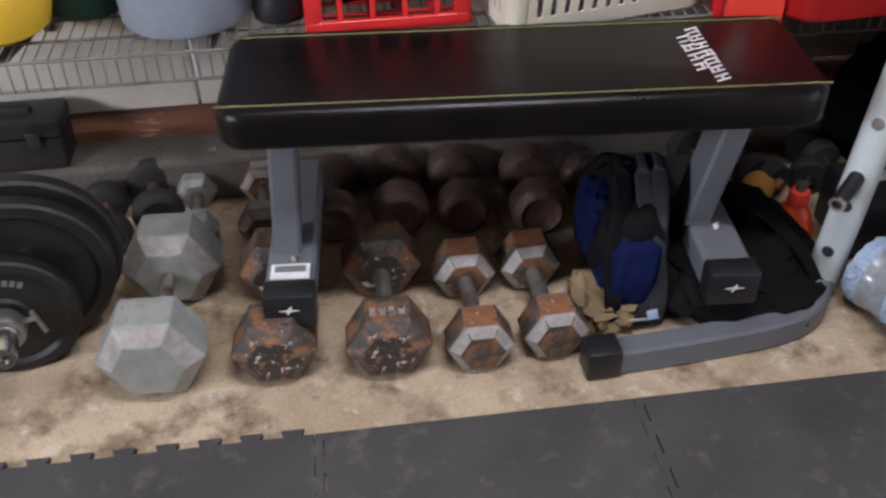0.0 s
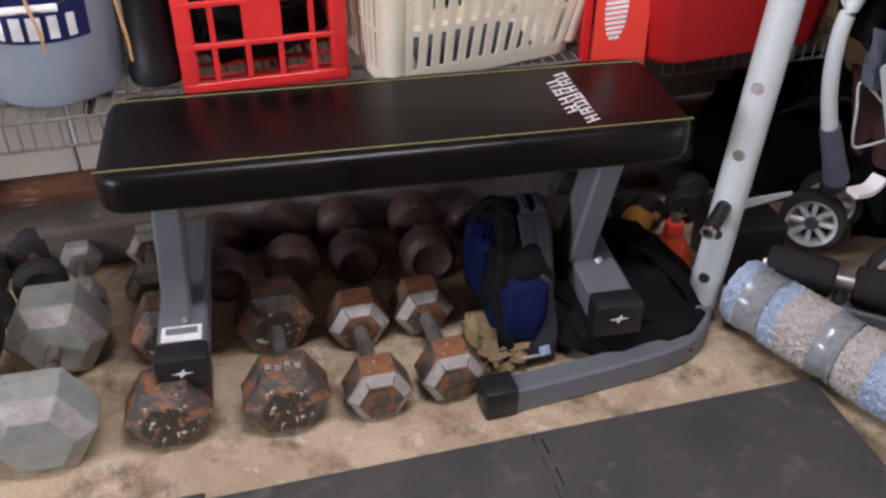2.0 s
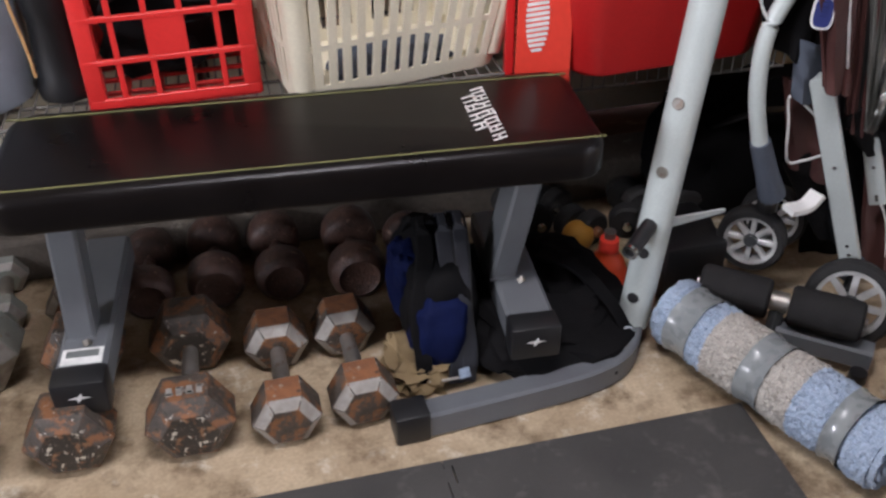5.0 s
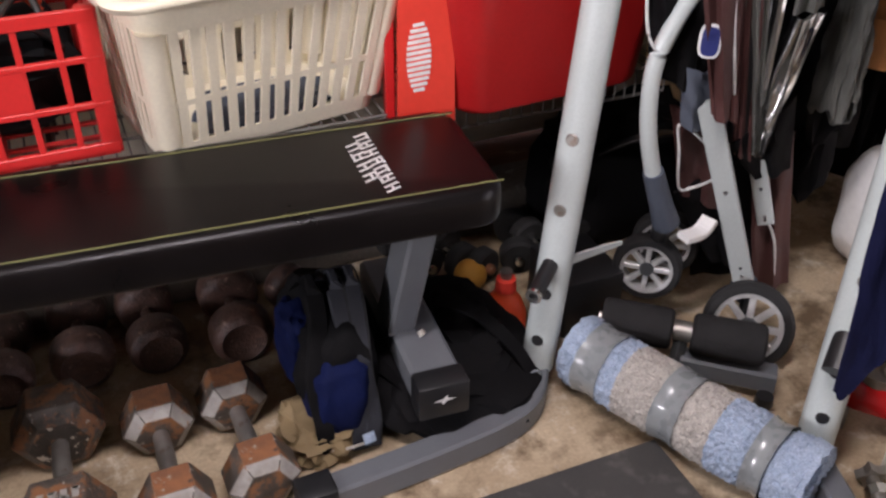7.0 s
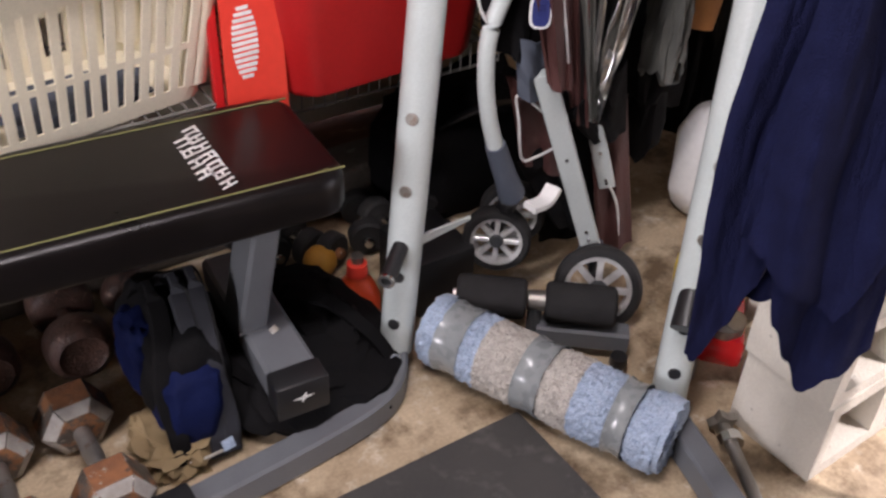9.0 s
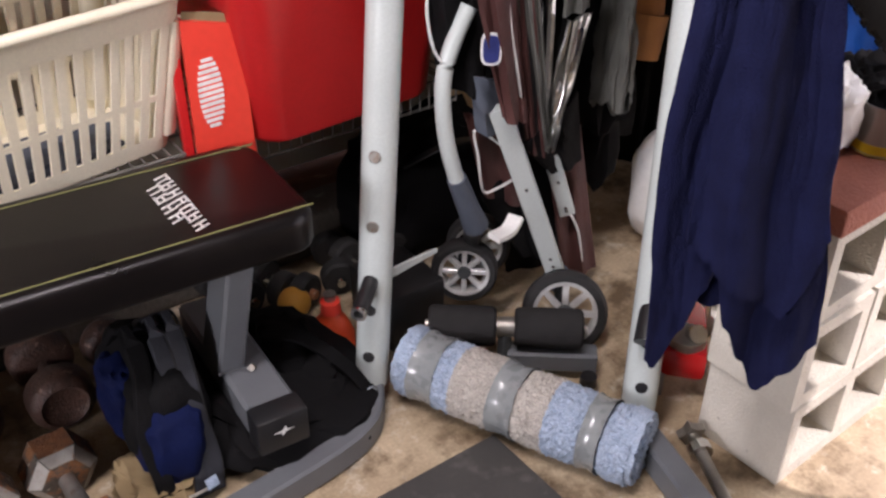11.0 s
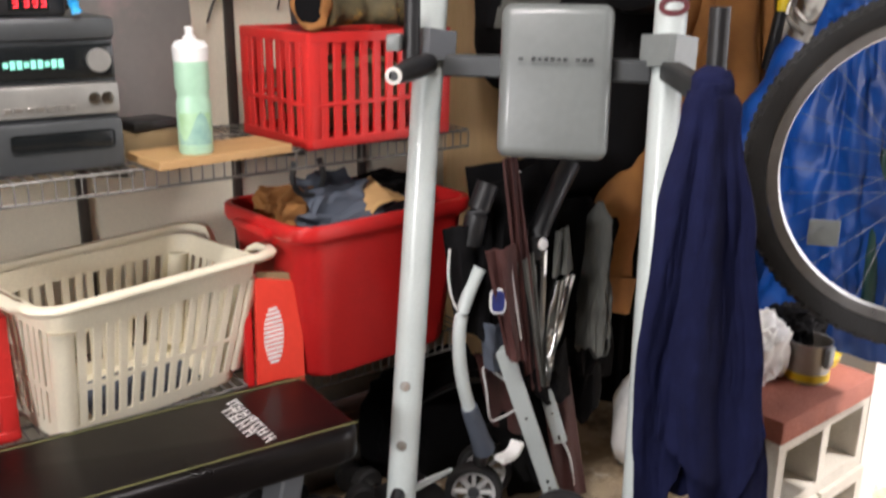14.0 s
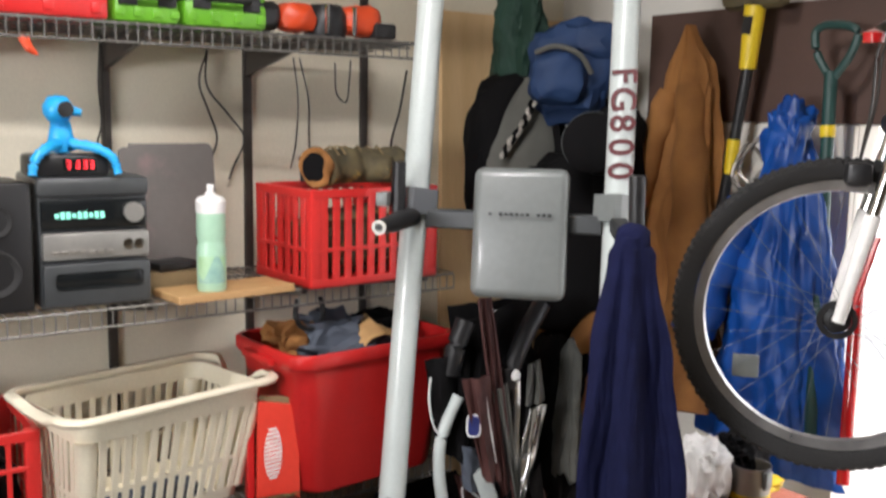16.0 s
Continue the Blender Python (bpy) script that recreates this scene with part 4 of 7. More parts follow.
def crate(at, rz, sx, sy, h, nx, ny, rows, label, grid=True):
    """A moulded crate with corner posts, rails and slats; parts stay separate."""
    t = thing("plastic_crate", at, label, "crate", rz)
    hx, hy, w = sx / 2, sy / 2, 0.011
    for z in rows:
        fr = bmesh.new()
        hh = 0.012 if z in (rows[0], rows[-1]) else 0.005
        for a, b in (((-hx, -hy), (hx, -hy)), ((hx, -hy), (hx, hy)), ((hx, hy), (-hx, hy)), ((-hx, hy), (-hx, -hy))):
            tube([(*a, z), (*b, z)], 0, rect=(0.006, hh), bm=fr)
        part("rail", fr, M_REDC, t, "", False)
    for x in (-hx, hx):
        for y in (-hy, hy):
            part("corner_post", box((0.035, 0.035, h), (x - math.copysign(0.012, x), y - math.copysign(0.012, y), h / 2), bevel=0.007), M_REDC, t)
    for side in (-1, 1):
        for i in range(1, nx):
            u = -hx + sx * i / nx
            part("slat", tube([(u, side * hy, 0.01), (u, side * hy, h - 0.01)], 0, rect=(w / 2 if grid else 0.010, 0.004), up=(0, 1, 0)), M_REDC, t, "", False)
        for i in range(1, ny):
            u = -hy + sy * i / ny
            part("slat", tube([(side * hx, u, 0.01), (side * hx, u, h - 0.01)], 0, rect=(w / 2 if grid else 0.010, 0.004), up=(1, 0, 0)), M_REDC, t, "", False)
    bt = bmesh.new()
    for i in range(nx + 1):
        u = -hx + sx * i / nx
        tube([(u, -hy, 0.004), (u, hy, 0.004)], 0, rect=(0.006, 0.004), bm=bt)
    for i in range(ny + 1):
        u = -hy + sy * i / ny
        tube([(-hx, u, 0.0045), (hx, u, 0.0045)], 0, rect=(0.006, 0.0035), bm=bt)
    tagged(part("floor_grid", bt, M_REDC, t, "", False), kind="stuff")
    return t


milk = crate((0.225, 0.755, 0.527), 1, 0.325, 0.325, 0.275, 5, 5, (0.012, 0.10, 0.185, 0.262), "red square-grid milk crate filled with dark gear")
part("grip_plate", span((-0.035, -0.1675, 0.10), (0.035, -0.1595, 0.185), 0.002), M_REDC, milk, "", False)
gear = c = part("gear_bag", blob((0.27, 0.27, 0.20), (0.225, 0.755, 0.645), 3, 0.3, 3, 3, flat=0.54), M_BLACKF, None)
tagged(c, "black soft gear packed inside a red crate", "bag")
for k in range(3):
    w = smooth_path([(0.12 + 0.05 * k, 0.65, 0.74), (0.16 + 0.04 * k, 0.72, 0.80 - 0.02 * k), (0.25 + 0.02 * k, 0.76, 0.79), (0.31, 0.82 - 0.05 * k, 0.745)], 5)
    c = part("extension_lead", tube(w, 0.007, 8), M_ORANGE if k < 2 else M_CABLE, None)
    tagged(c, ("orange" if k < 2 else "dark") + " power cord coiled on top of a crate", "cord")

# ---- things on the bottom shelf ----


def bucket():
    t = thing("bucket", (-0.185, 0.735, 0.527), "blue-grey plastic bucket with navy label and wire handle", "bucket")
    prof = [(0, 0), (0.128, 0), (0.132, 0.006), (0.146, 0.30), (0.150, 0.30), (0.150, 0.31), (0.146, 0.31), (0.152, 0.345), (0.158, 0.345), (0.158, 0.36), (0.150, 0.36), (0.128, 0.012), (0, 0.012)]
    body = part("pail", lathe(prof, 40), M_BUCKET, t)
    lab = bmesh.new()
    n = 16
    pts = []
    for i in range(n + 1):
        a = radians(-128 + 78 * i / n)
        k = 1 - abs(2 * i / n - 1)
        hi = 0.205 + 0.05 * min(1, k * 1.6)
        lo = 0.135
        r0, r1 = 0.1327 + 0.0464 * lo + 0.0012, 0.1327 + 0.0464 * hi + 0.0012
        pts.append((lab.verts.new((r0 * math.cos(a), r0 * math.sin(a), lo)), lab.verts.new((r1 * math.cos(a), r1 * math.sin(a), hi))))
    for a, b in zip(pts, pts[1:]):
        lab.faces.new((a[0], b[0], b[1], a[1]))
    bmesh.ops.solidify(lab, geom=lab.faces[:], thickness=0.0008)
    lob = part("label_patch", lab, M_NAVYP, body, "navy printed house-shaped patch")
    mk = bmesh.new()
    for i in range(5):
        a = radians(-118 + 13.5 * i)
        r = 0.1327 + 0.0464 * 0.165 + 0.002
        w = (0.017, 0.021, 0.026, 0.018, 0.016)[i]
        box((w, 0.001, 0.044), (r * math.cos(a), r * math.sin(a), 0.165), (0, 0, math.degrees(a) + 90), bm=mk)
    part("printed_bar", mk, M_WHITEP, lob, "white printed bars", False)
    h = smooth_path([(-0.154, 0, 0.325), (-0.13, -0.12, 0.265), (-0.04, -0.172, 0.215), (0.04, -0.172, 0.215), (0.13, -0.12, 0.265), (0.154, 0, 0.325)], 6)
    bail = part("bail", tube(h, 0.002, 6), M_CHROME, t, "steel wire handle")
    part("grip", tube([(-0.05, -0.172, 0.214), (0.05, -0.172, 0.214)], 0.0075, 10), M_WHITE, bail)
    return t


bucket()
b = lathe([(0, 0), (0.07, 0.0), (0.105, 0.02), (0.12, 0.07), (0.118, 0.15), (0.09, 0.20), (0.03, 0.215), (0.028, 0.24), (0, 0.24)], 32, Matrix.Translation((-0.555, 0.695, 0.527)))
tagged(part("yellow_jug", b, M_YELLOW, None), "round yellow plastic jug on a wire shelf", "jug")
b = lathe([(0, 0), (0.075, 0.0), (0.08, 0.01), (0.085, 0.19), (0.07, 0.2), (0, 0.2)], 28, Matrix.Translation((-0.395, 0.80, 0.527)))
tagged(part("dark_pot", b, M_GREEN, None), "dark green pot on a wire shelf", "pot")
for k, (x, y) in enumerate(((-0.035, 0.62), (-0.178, 0.555))):
    w = smooth_path([(x - 0.01, y, 1.03), (x + 0.004, y - 0.005, 0.90), (x - 0.008, y, 0.78), (x + 0.004, y - 0.004, 0.66 if k == 0 else 0.70), (x + 0.006, y, 0.60 if k == 0 else 0.665)], 6)
    tagged(part("twine", tube(w, 0.0032, 6), M_WOOD, None), "thin tan cord hanging from the shelf above", "cord")
s = lathe([(0, 0), (0.055, 0), (0.058, 0.02), (0.05, 0.05), (0.045, 0.16), (0.052, 0.2), (0.05, 0.34), (0.03, 0.36), (0, 0.36)], 24, Matrix.Translation((0.01, 0.70, 0.527)))
tagged(part("black_canister", s, M_BLACKP, None), "black plastic canister on a wire shelf", "canister")


def red_card():
    t = thing("red_box", (0.968, 0.540, 0.487), "narrow red box with a white hatched oval", "box", rz=-14)
    out = [(-0.055, 0), (0.060, 0), (0.056, 0.265), (0.035, 0.292), (-0.05, 0.308)]
    part("front_face", prism(out, 0.02, pose(0, 0, 0, 90)), M_ORRED, t, "", False)
    part("side_wall", span((-0.075, 0.004, 0.0), (-0.0555, 0.05, 0.30), 0.004), M_RED, t, "", False)
    part("flap", tube(smooth_path([(-0.045, -0.01, 0.309), (0.03, -0.01, 0.297), (0.058, -0.01, 0.272), (0.062, -0.01, 0.25)], 4), 0, rect=(0.012, 0.0016), up=(0, 1, 0)), M_CARD, t, "worn cardboard edge", False)
    mk = bmesh.new()
    for i in range(13):
        z = -0.066 + 0.011 * i
        hw = 0.023 * math.sqrt(max(0.0, 1 - (z / 0.073) ** 2))
        box((2 * hw + 0.002, 0.0014, 0.0066), (-0.012, -0.0206, 0.163 + z), (0, -9, 0), bm=mk)
    tagged(part("hatched_oval", mk, M_WHITEP, t, "white oval of slanted stripes", False), kind="stuff")


red_card()

# ---- things on the middle shelf ----
MZ = 1.078


def stereo():
    t = thing("stereo", (0.535, 0.585, MZ), "grey mini stereo with silver fascia and green display", "stereo", rz=-3)
    w, h = 0.245, 0.305
    part("body", span((-w / 2, 0.012, 0.0), (w / 2, 0.30, h - 0.004), 0.006), M_STEREO, t)
    part("top_deck", span((-w / 2 - 0.004, 0.0, h - 0.045), (w / 2 + 0.004, 0.29, h), 0.012), M_STEREO, t, "rounded grey top section")
    d = part("display_unit", span((-w / 2 + 0.004, -0.004, 0.185), (w / 2 - 0.004, 0.02, h - 0.052), 0.006), M_GLASSK, t, "black display window")
    lc = bmesh.new()
    for i in range(9):
        box((0.0095, 0.001, 0.016 if i % 3 else 0.010), (-0.085 + i * 0.0125, -0.0048, 0.218), bm=lc)
    part("readout", lc, M_LCD, d, "green glowing readout", False)
    part("volume_knob", lathe([(0, 0), (0.021, 0), (0.023, 0.004), (0.023, 0.016), (0, 0.018)], 24, Matrix.Translation((0.085, -0.003, 0.222)) @ pose(0, 0, 0, 90)), M_STEREOL, t, "round silver knob")
    f = part("cassette_fascia", span((-w / 2 + 0.004, -0.012, 0.115), (w / 2 - 0.002, 0.02, 0.178), 0.008), M_STEREOL, t, "silver button panel")
    for i in range(7):
        part("button", span((-0.10 + i * 0.02, -0.0145, 0.128), (-0.086 + i * 0.02, -0.011, 0.137), 0.001), M_DULL, f, "", False)
    for k in range(2):
        part("dial", lathe([(0, 0), (0.012, 0), (0.012, 0.006), (0, 0.007)], 16, Matrix.Translation((0.07 + 0.025 * k, -0.012, 0.148)) @ pose(0, 0, 0, 90)), M_CHROME, f)
    lower = part("tape_deck", span((-w / 2 + 0.002, -0.014, 0.005), (w / 2, 0.02, 0.108), 0.010), M_STEREO, t, "grey tape deck front")
    part("deck_window", span((-w / 2 + 0.028, -0.0165, 0.048), (w / 2 - 0.02, -0.01, 0.086), 0.008), M_GLASSK, lower)
    return t


stereo()


def speaker():
    t = thing("speaker", (0.33, 0.60, MZ), "black box loudspeaker beside a stereo", "speaker")
    part("cabinet", span((-0.09, 0, 0), (0.07, 0.20, 0.295), 0.008), M_BLACKP, t)
    for z, r in ((0.09, 0.055), (0.21, 0.04)):
        part("cone", lathe([(r, 0.003), (r * 0.9, 0.004), (r * 0.3, -0.012), (0, -0.006)], 28, Matrix.Translation((-0.01, -0.002, z)) @ pose(0, 0, 0, 90)), M_RUBBER, t, "black round driver")


speaker()


def clock():
    t = thing("clock_radio", (0.495, 0.66, MZ + 0.305), "black clock radio with red digits on a stereo", "clock", rz=-3)
    part("case", span((-0.095, -0.055, 0), (0.085, 0.05, 0.052), 0.010), M_BLACKP, t)
    part("window", span((-0.02, -0.0575, 0.012), (0.055, -0.054, 0.043), 0.001), M_GLASSK, t)
    d = bmesh.new()
    for x in (-0.008, 0.012, 0.028, 0.043):
        for z in (0.02, 0.0285, 0.037):
            box((0.008, 0.001, 0.0022), (x, -0.0582, z), bm=d)
        for zz in (0.0243, 0.033):
            box((0.0022, 0.001, 0.007), (x + 0.004, -0.0582, zz), bm=d)
    part("digit", d, M_LED, t, "glowing red digits", False)


clock()


def flexi():
    """Blue bendy figure with a round head and long arms over the clock."""
    bm = lathe([(0, 0.0), (0.026, 0.004), (0.030, 0.03), (0.022, 0.07), (0.017, 0.085), (0, 0.09)], 20, Matrix.Translation((0.485, 0.665, 1.435)))
    lathe([(0, -0.032), (0.022, -0.026), (0.033, -0.008), (0.034, 0.01), (0.022, 0.03), (0, 0.034)], 20, Matrix.Translation((0.478, 0.655, 1.535)), bm)
    for sgn, ends in ((-1, [(0.47, 0.64, 1.458), (0.435, 0.60, 1.448), (0.408, 0.585, 1.424), (0.40, 0.58, 1.390)]), (1, [(0.50, 0.64, 1.458), (0.545, 0.60, 1.450), (0.578, 0.585, 1.428), (0.590, 0.58, 1.390)])):
        pts = smooth_path(ends, 6)
        tube(pts, [0.013 - 0.004 * i / len(pts) + 0.0015 * math.sin(i * 2.2) for i in range(len(pts))], 10, bm)
    tube([(0.50, 0.64, 1.535), (0.525, 0.635, 1.530)], [0.012, 0.008], 8, bm)
    lathe([(0, 0), (0.017, 0.002), (0.019, 0.006), (0, 0.008)], 18, Matrix.Translation((0.484, 0.618, 1.537)) @ pose(0, 0, 0, 90, 0, 8), bm)
    bm.faces.ensure_lookup_table()
    for f in bm.faces[-54:]:
        f.material_index = 1
    tagged(part("blue_bendy_figure", bm, [M_CYAN, M_BLACKP], None, angle=60), "bright blue bendy figure draped over a clock radio", "figure")


flexi()
m = prism([(-0.128, 0), (0.128, 0), (0.128, 0.345), (0.116, 0.362), (-0.098, 0.362), (-0.102, 0.352), (-0.118, 0.352), (-0.128, 0.345)], 0.012, Matrix.Translation((0.795, 0.80, MZ + 0.012)) @ pose(0, 0, 0, 83, 0, 0))
tagged(part("plastic_sheet", m, M_SMOKE, None, smooth=False), "grey plastic sheet with a red reflection coloured in, leaning against the wall", "panel")
tagged(part("shelf_board", box((0.32, 0.15, 0.019), (0.848, 0.575, MZ + 0.0115), (0, 0, 5), 0.002, 1), M_WOOD, None, smooth=False), "loose pine board lying across a wire shelf", "board")
tagged(part("sanding_block", box((0.21, 0.13, 0.055), (0.775, 0.715, MZ + 0.029), (0, 0, -4), 0.006), M_CARD, None), "tan wooden block with dark top on the shelf", "wood block")
tagged(part("black_case", box((0.11, 0.09, 0.02), (0.75, 0.70, MZ + 0.068), (0, 0, 12), 0.004), M_BLACKP, None), "flat black case lying on a wooden block", "case")


def bottle():
    t = thing("water_bottle", (0.80, 0.545, MZ + 0.021), "pale green squeeze bottle with white cap on a board", "bottle")
    part("flask", lathe([(0, 0), (0.033, 0), (0.036, 0.006), (0.036, 0.105), (0.033, 0.117), (0.033, 0.128), (0.036, 0.14), (0.035, 0.195), (0.0, 0.196)], 28), M_BOTTLE, t)
    pr = bmesh.new()
    ring = [[pr.verts.new((0.0366 * math.cos(radians(a)), 0.0366 * math.sin(radians(a)), z)) for z in (0.022, 0.060 + 0.03 * math.sin(radians(a * 3)), 0.088)] for a in range(190, 320, 10)]
    for p, q in zip(ring, ring[1:]):
        for k in range(2):
            pr.faces.new((p[k], q[k], q[k + 1], p[k + 1])).material_index = k
    part("printed_band", pr, [M_PRINTB, M_PRINTG], t, "faded blue and green print")
    cap = part("cap", lathe([(0.036, 0.193), (0.037, 0.222), (0.030, 0.232), (0.014, 0.236), (0.013, 0.243), (0, 0.243)], 28), M_WHITE, t, "white screw cap")
    part("nozzle", lathe([(0.009, 0.242), (0.008, 0.252), (0.010, 0.256), (0.008, 0.262), (0, 0.262)], 16), M_WHITE, cap)


bottle()
bask = crate((1.265, 0.685, MZ), 3, 0.41, 0.30, 0.262, 11, 7, (0.012, 0.10, 0.25), "red slatted plastic basket with muddy boots on top", grid=False)
c = part("dark_gear", blob((0.34, 0.24, 0.17), (1.265, 0.685, MZ + 0.10), 5, 0.3, 3.2, 3, flat=MZ + 0.01), M_CAMO, None)
tagged(c, "dark muddy gear inside a red slatted basket", "gear")


def boot(at, rz, seed):
    """A boot lying on its side: leg shaft, bent foot, collar and lugged sole."""
    t = thing("boot", at, "muddy brown boot lying on a red basket", "boot", rz, group="boots")
    pts = smooth_path([(0, 0.0, 0.048), (0.05, 0.004, 0.050), (0.11, 0.0, 0.050), (0.155, -0.012, 0.046), (0.19, -0.04, 0.042), (0.215, -0.085, 0.036)], 6)
    n = len(pts)
    up = tube(pts, [0.050 + 0.004 * math.cos(i * 0.5) - 0.014 * (i / n) ** 3 for i in range(n)], 22)
    for v in up.verts:
        q = v.co * 22 + Vector((seed * 4.0, 0, 0))
        v.co += Vector((noise.noise(q), noise.noise(q + Vector((7, 0, 0))), noise.noise(q + Vector((0, 7, 0))))) * 0.009
        v.co.z = max(v.co.z, 0.002)
    part("upper", up, M_CAMO, t, angle=80)
    ring = lathe([(0.024, 0.0), (0.048, -0.010), (0.056, 0.004), (0.050, 0.016), (0.038, 0.012), (0.030, 0.004)], 26, Matrix.Translation((-0.012, 0, 0.050)) @ pose(0, 0, 0, 0, -90, 0))
    for v in ring.verts:
        q = v.co * 26
        v.co += Vector((noise.noise(q), noise.noise(q + Vector((5, 0, 0))), 0.6 * noise.noise(q + Vector((0, 5, 0))))) * 0.011
    part("opening", ring, M_TAN if seed == 1 else M_CAMO, t, "worn tan boot collar", angle=70)
    part("hollow", lathe([(0, 0), (0.040, 0), (0.040, 0.004), (0, 0.004)], 20, Matrix.Translation((-0.020, 0, 0.050)) @ pose(0, 0, 0, 0, -90, 0)), M_BLACKF, t)
    part("sole", tube([p + Vector((0.034, 0.012, 0)) for p in pts[-13:]], 0, rect=(0.010, 0.036)), M_RUBBER, t)
    for k in range(3):
        part("lace", tube(smooth_path([(0.04 + 0.03 * k, -0.035, 0.085), (0.05 + 0.03 * k, 0.0, 0.105), (0.045 + 0.03 * k, 0.035, 0.085)], 4), 0.003, 6), M_CARD, t)


boot((1.13, 0.60, MZ + 0.266), 22, 1)
boot((1.40, 0.66, MZ + 0.264), 172, 2)


def hanging_loop(pts, label, r=0.0032, m=None):
    tagged(part("hanging_cable", tube(smooth_path(pts, 7), r, 6), m or M_CABLE, None), label, "cable", "hanging cables")


L = "thin dark cable hanging from the upper shelf"
hanging_loop([(0.655, 0.93, 1.70), (0.652, 0.94, 1.60), (0.658, 0.945, 1.5), (0.64, 0.95, 1.42), (0.655, 0.95, 1.36)], L, 0.0026)
hanging_loop([(0.665, 0.95, 1.70), (0.668, 0.95, 1.55), (0.670, 0.955, 1.42)], L, 0.0026)
hanging_loop([(0.955, 0.94, 1.71), (0.932, 0.945, 1.62), (0.96, 0.95, 1.54), (0.985, 0.95, 1.46), (0.955, 0.95, 1.38), (0.945, 0.95, 1.34)], L)
hanging_loop([(0.955, 0.94, 1.71), (0.955, 0.945, 1.61), (1.02, 0.95, 1.53), (1.07, 0.95, 1.46), (1.035, 0.95, 1.38), (1.02, 0.95, 1.34)], L)
hanging_loop([(1.22, 0.93, 1.70), (1.24, 0.94, 1.58), (1.235, 0.945, 1.45), (1.22, 0.95, 1.37)], L, 0.0026)
hanging_loop([(1.24, 0.93, 1.70), (1.275, 0.94, 1.58), (1.28, 0.945, 1.46), (1.29, 0.945, 1.405), (1.35, 0.945, 1.40)], L, 0.0026)
hanging_loop([(1.345, 0.90, 1.69), (1.35, 0.90, 1.60), (1.385, 0.90, 1.575), (1.395, 0.90, 1.64), (1.40, 0.90, 1.70)], L, 0.0026)
hanging_loop([(1.62, 0.92, 1.68), (1.60, 0.93, 1.55), (1.575, 0.94, 1.44), (1.59, 0.945, 1.33)], L, 0.0042)
u = smooth_path([(1.075, 0.62, 1.035), (1.065, 0.615, 0.99), (1.085, 0.61, 0.955), (1.13, 0.61, 0.955), (1.15, 0.615, 0.99), (1.142, 0.62, 1.035)], 5)
tagged(part("shackle", tube(u, 0.0075, 10), M_BLACKP, None), "black U-shaped lock shackle hanging under a wire shelf", "lock")

# ---- things on the top shelf ----
TZ = 1.742


def tool_case(x, y, w, d, h, m, label, trim=M_BLACKP):
    t = thing("tool_case", (x, y, TZ), label, "tool case", group="tool cases")
    part("lower_shell", span((-w / 2, -d / 2, 0), (w / 2, d / 2, h * 0.52), 0.012), m, t)
    part("lid", span((-w / 2, -d / 2, h * 0.54), (w / 2, d / 2, h), 0.014), m, t)
    part("seam", span((-w / 2 + 0.006, -d / 2 + 0.006, h * 0.5), (w / 2 - 0.006, d / 2 - 0.006, h * 0.56)), trim, t, "", False)
    for k in (-0.3, 0.3):
        part("latch", span((w * k - 0.022, -d / 2 - 0.007, h * 0.34), (w * k + 0.022, -d / 2 + 0.002, h * 0.70), 0.003), trim, t)
    for k in (-0.42, -0.14, 0.14, 0.42):
        part("rib", span((w * k - 0.012, -d / 2 - 0.004, 0.012), (w * k + 0.012, -d / 2 + 0.003, h * 0.30), 0.003), m, t)
    part("handle", tube(smooth_path([(-0.05, -d / 2, h * 0.54), (-0.045, -d / 2 - 0.022, h * 0.54), (0.045, -d / 2 - 0.022, h * 0.54), (0.05, -d / 2, h * 0.54)], 3), 0.007, 8), trim, t)


tool_case(0.40, 0.735, 0.37, 0.28, 0.13, M_RED, "red and black plastic tool case on a wire shelf")
tool_case(0.672, 0.70, 0.155, 0.22, 0.11, M_LIME, "lime green plastic tool case on a wire shelf")
tool_case(0.865, 0.70, 0.215, 0.24, 0.12, M_LIME, "lime green plastic drill case on a wire shelf")


def trimmer():
    t = thing("power_tool", (1.18, 0.66, TZ), "orange and black cordless garden tool on a wire shelf", "power tool", rz=2)
    part("motor", lathe([(0, 0), (0.055, 0), (0.06, 0.02), (0.058, 0.06), (0.045, 0.085), (0, 0.09)], 24), M_BLACKP, t, "black motor housing")
    part("shroud", blob((0.11, 0.10, 0.08), (-0.10, -0.01, 0.045), 3, 0.12, 2, 3, flat=0.004), M_ORANGE, t, "orange moulded shroud")
    part("cover", blob((0.13, 0.10, 0.085), (0.10, -0.01, 0.05), 8, 0.12, 2, 3, flat=0.004), M_ORANGE, t, "orange moulded cover")
    part("battery", span((0.12, -0.07, 0.002), (0.19, 0.04, 0.045), 0.008), M_BLACKP, t)
    part("tail", blob((0.09, 0.09, 0.08), (-0.19, 0.0, 0.042), 6, 0.15, 2, 3, flat=0.003), M_BLACKP, t)
    for x in (-0.03, 0.055):
        part("chrome_band", tube([(x, -0.062, 0.005), (x, -0.062, 0.08)], 0.006, 8), M_CHROME, t)


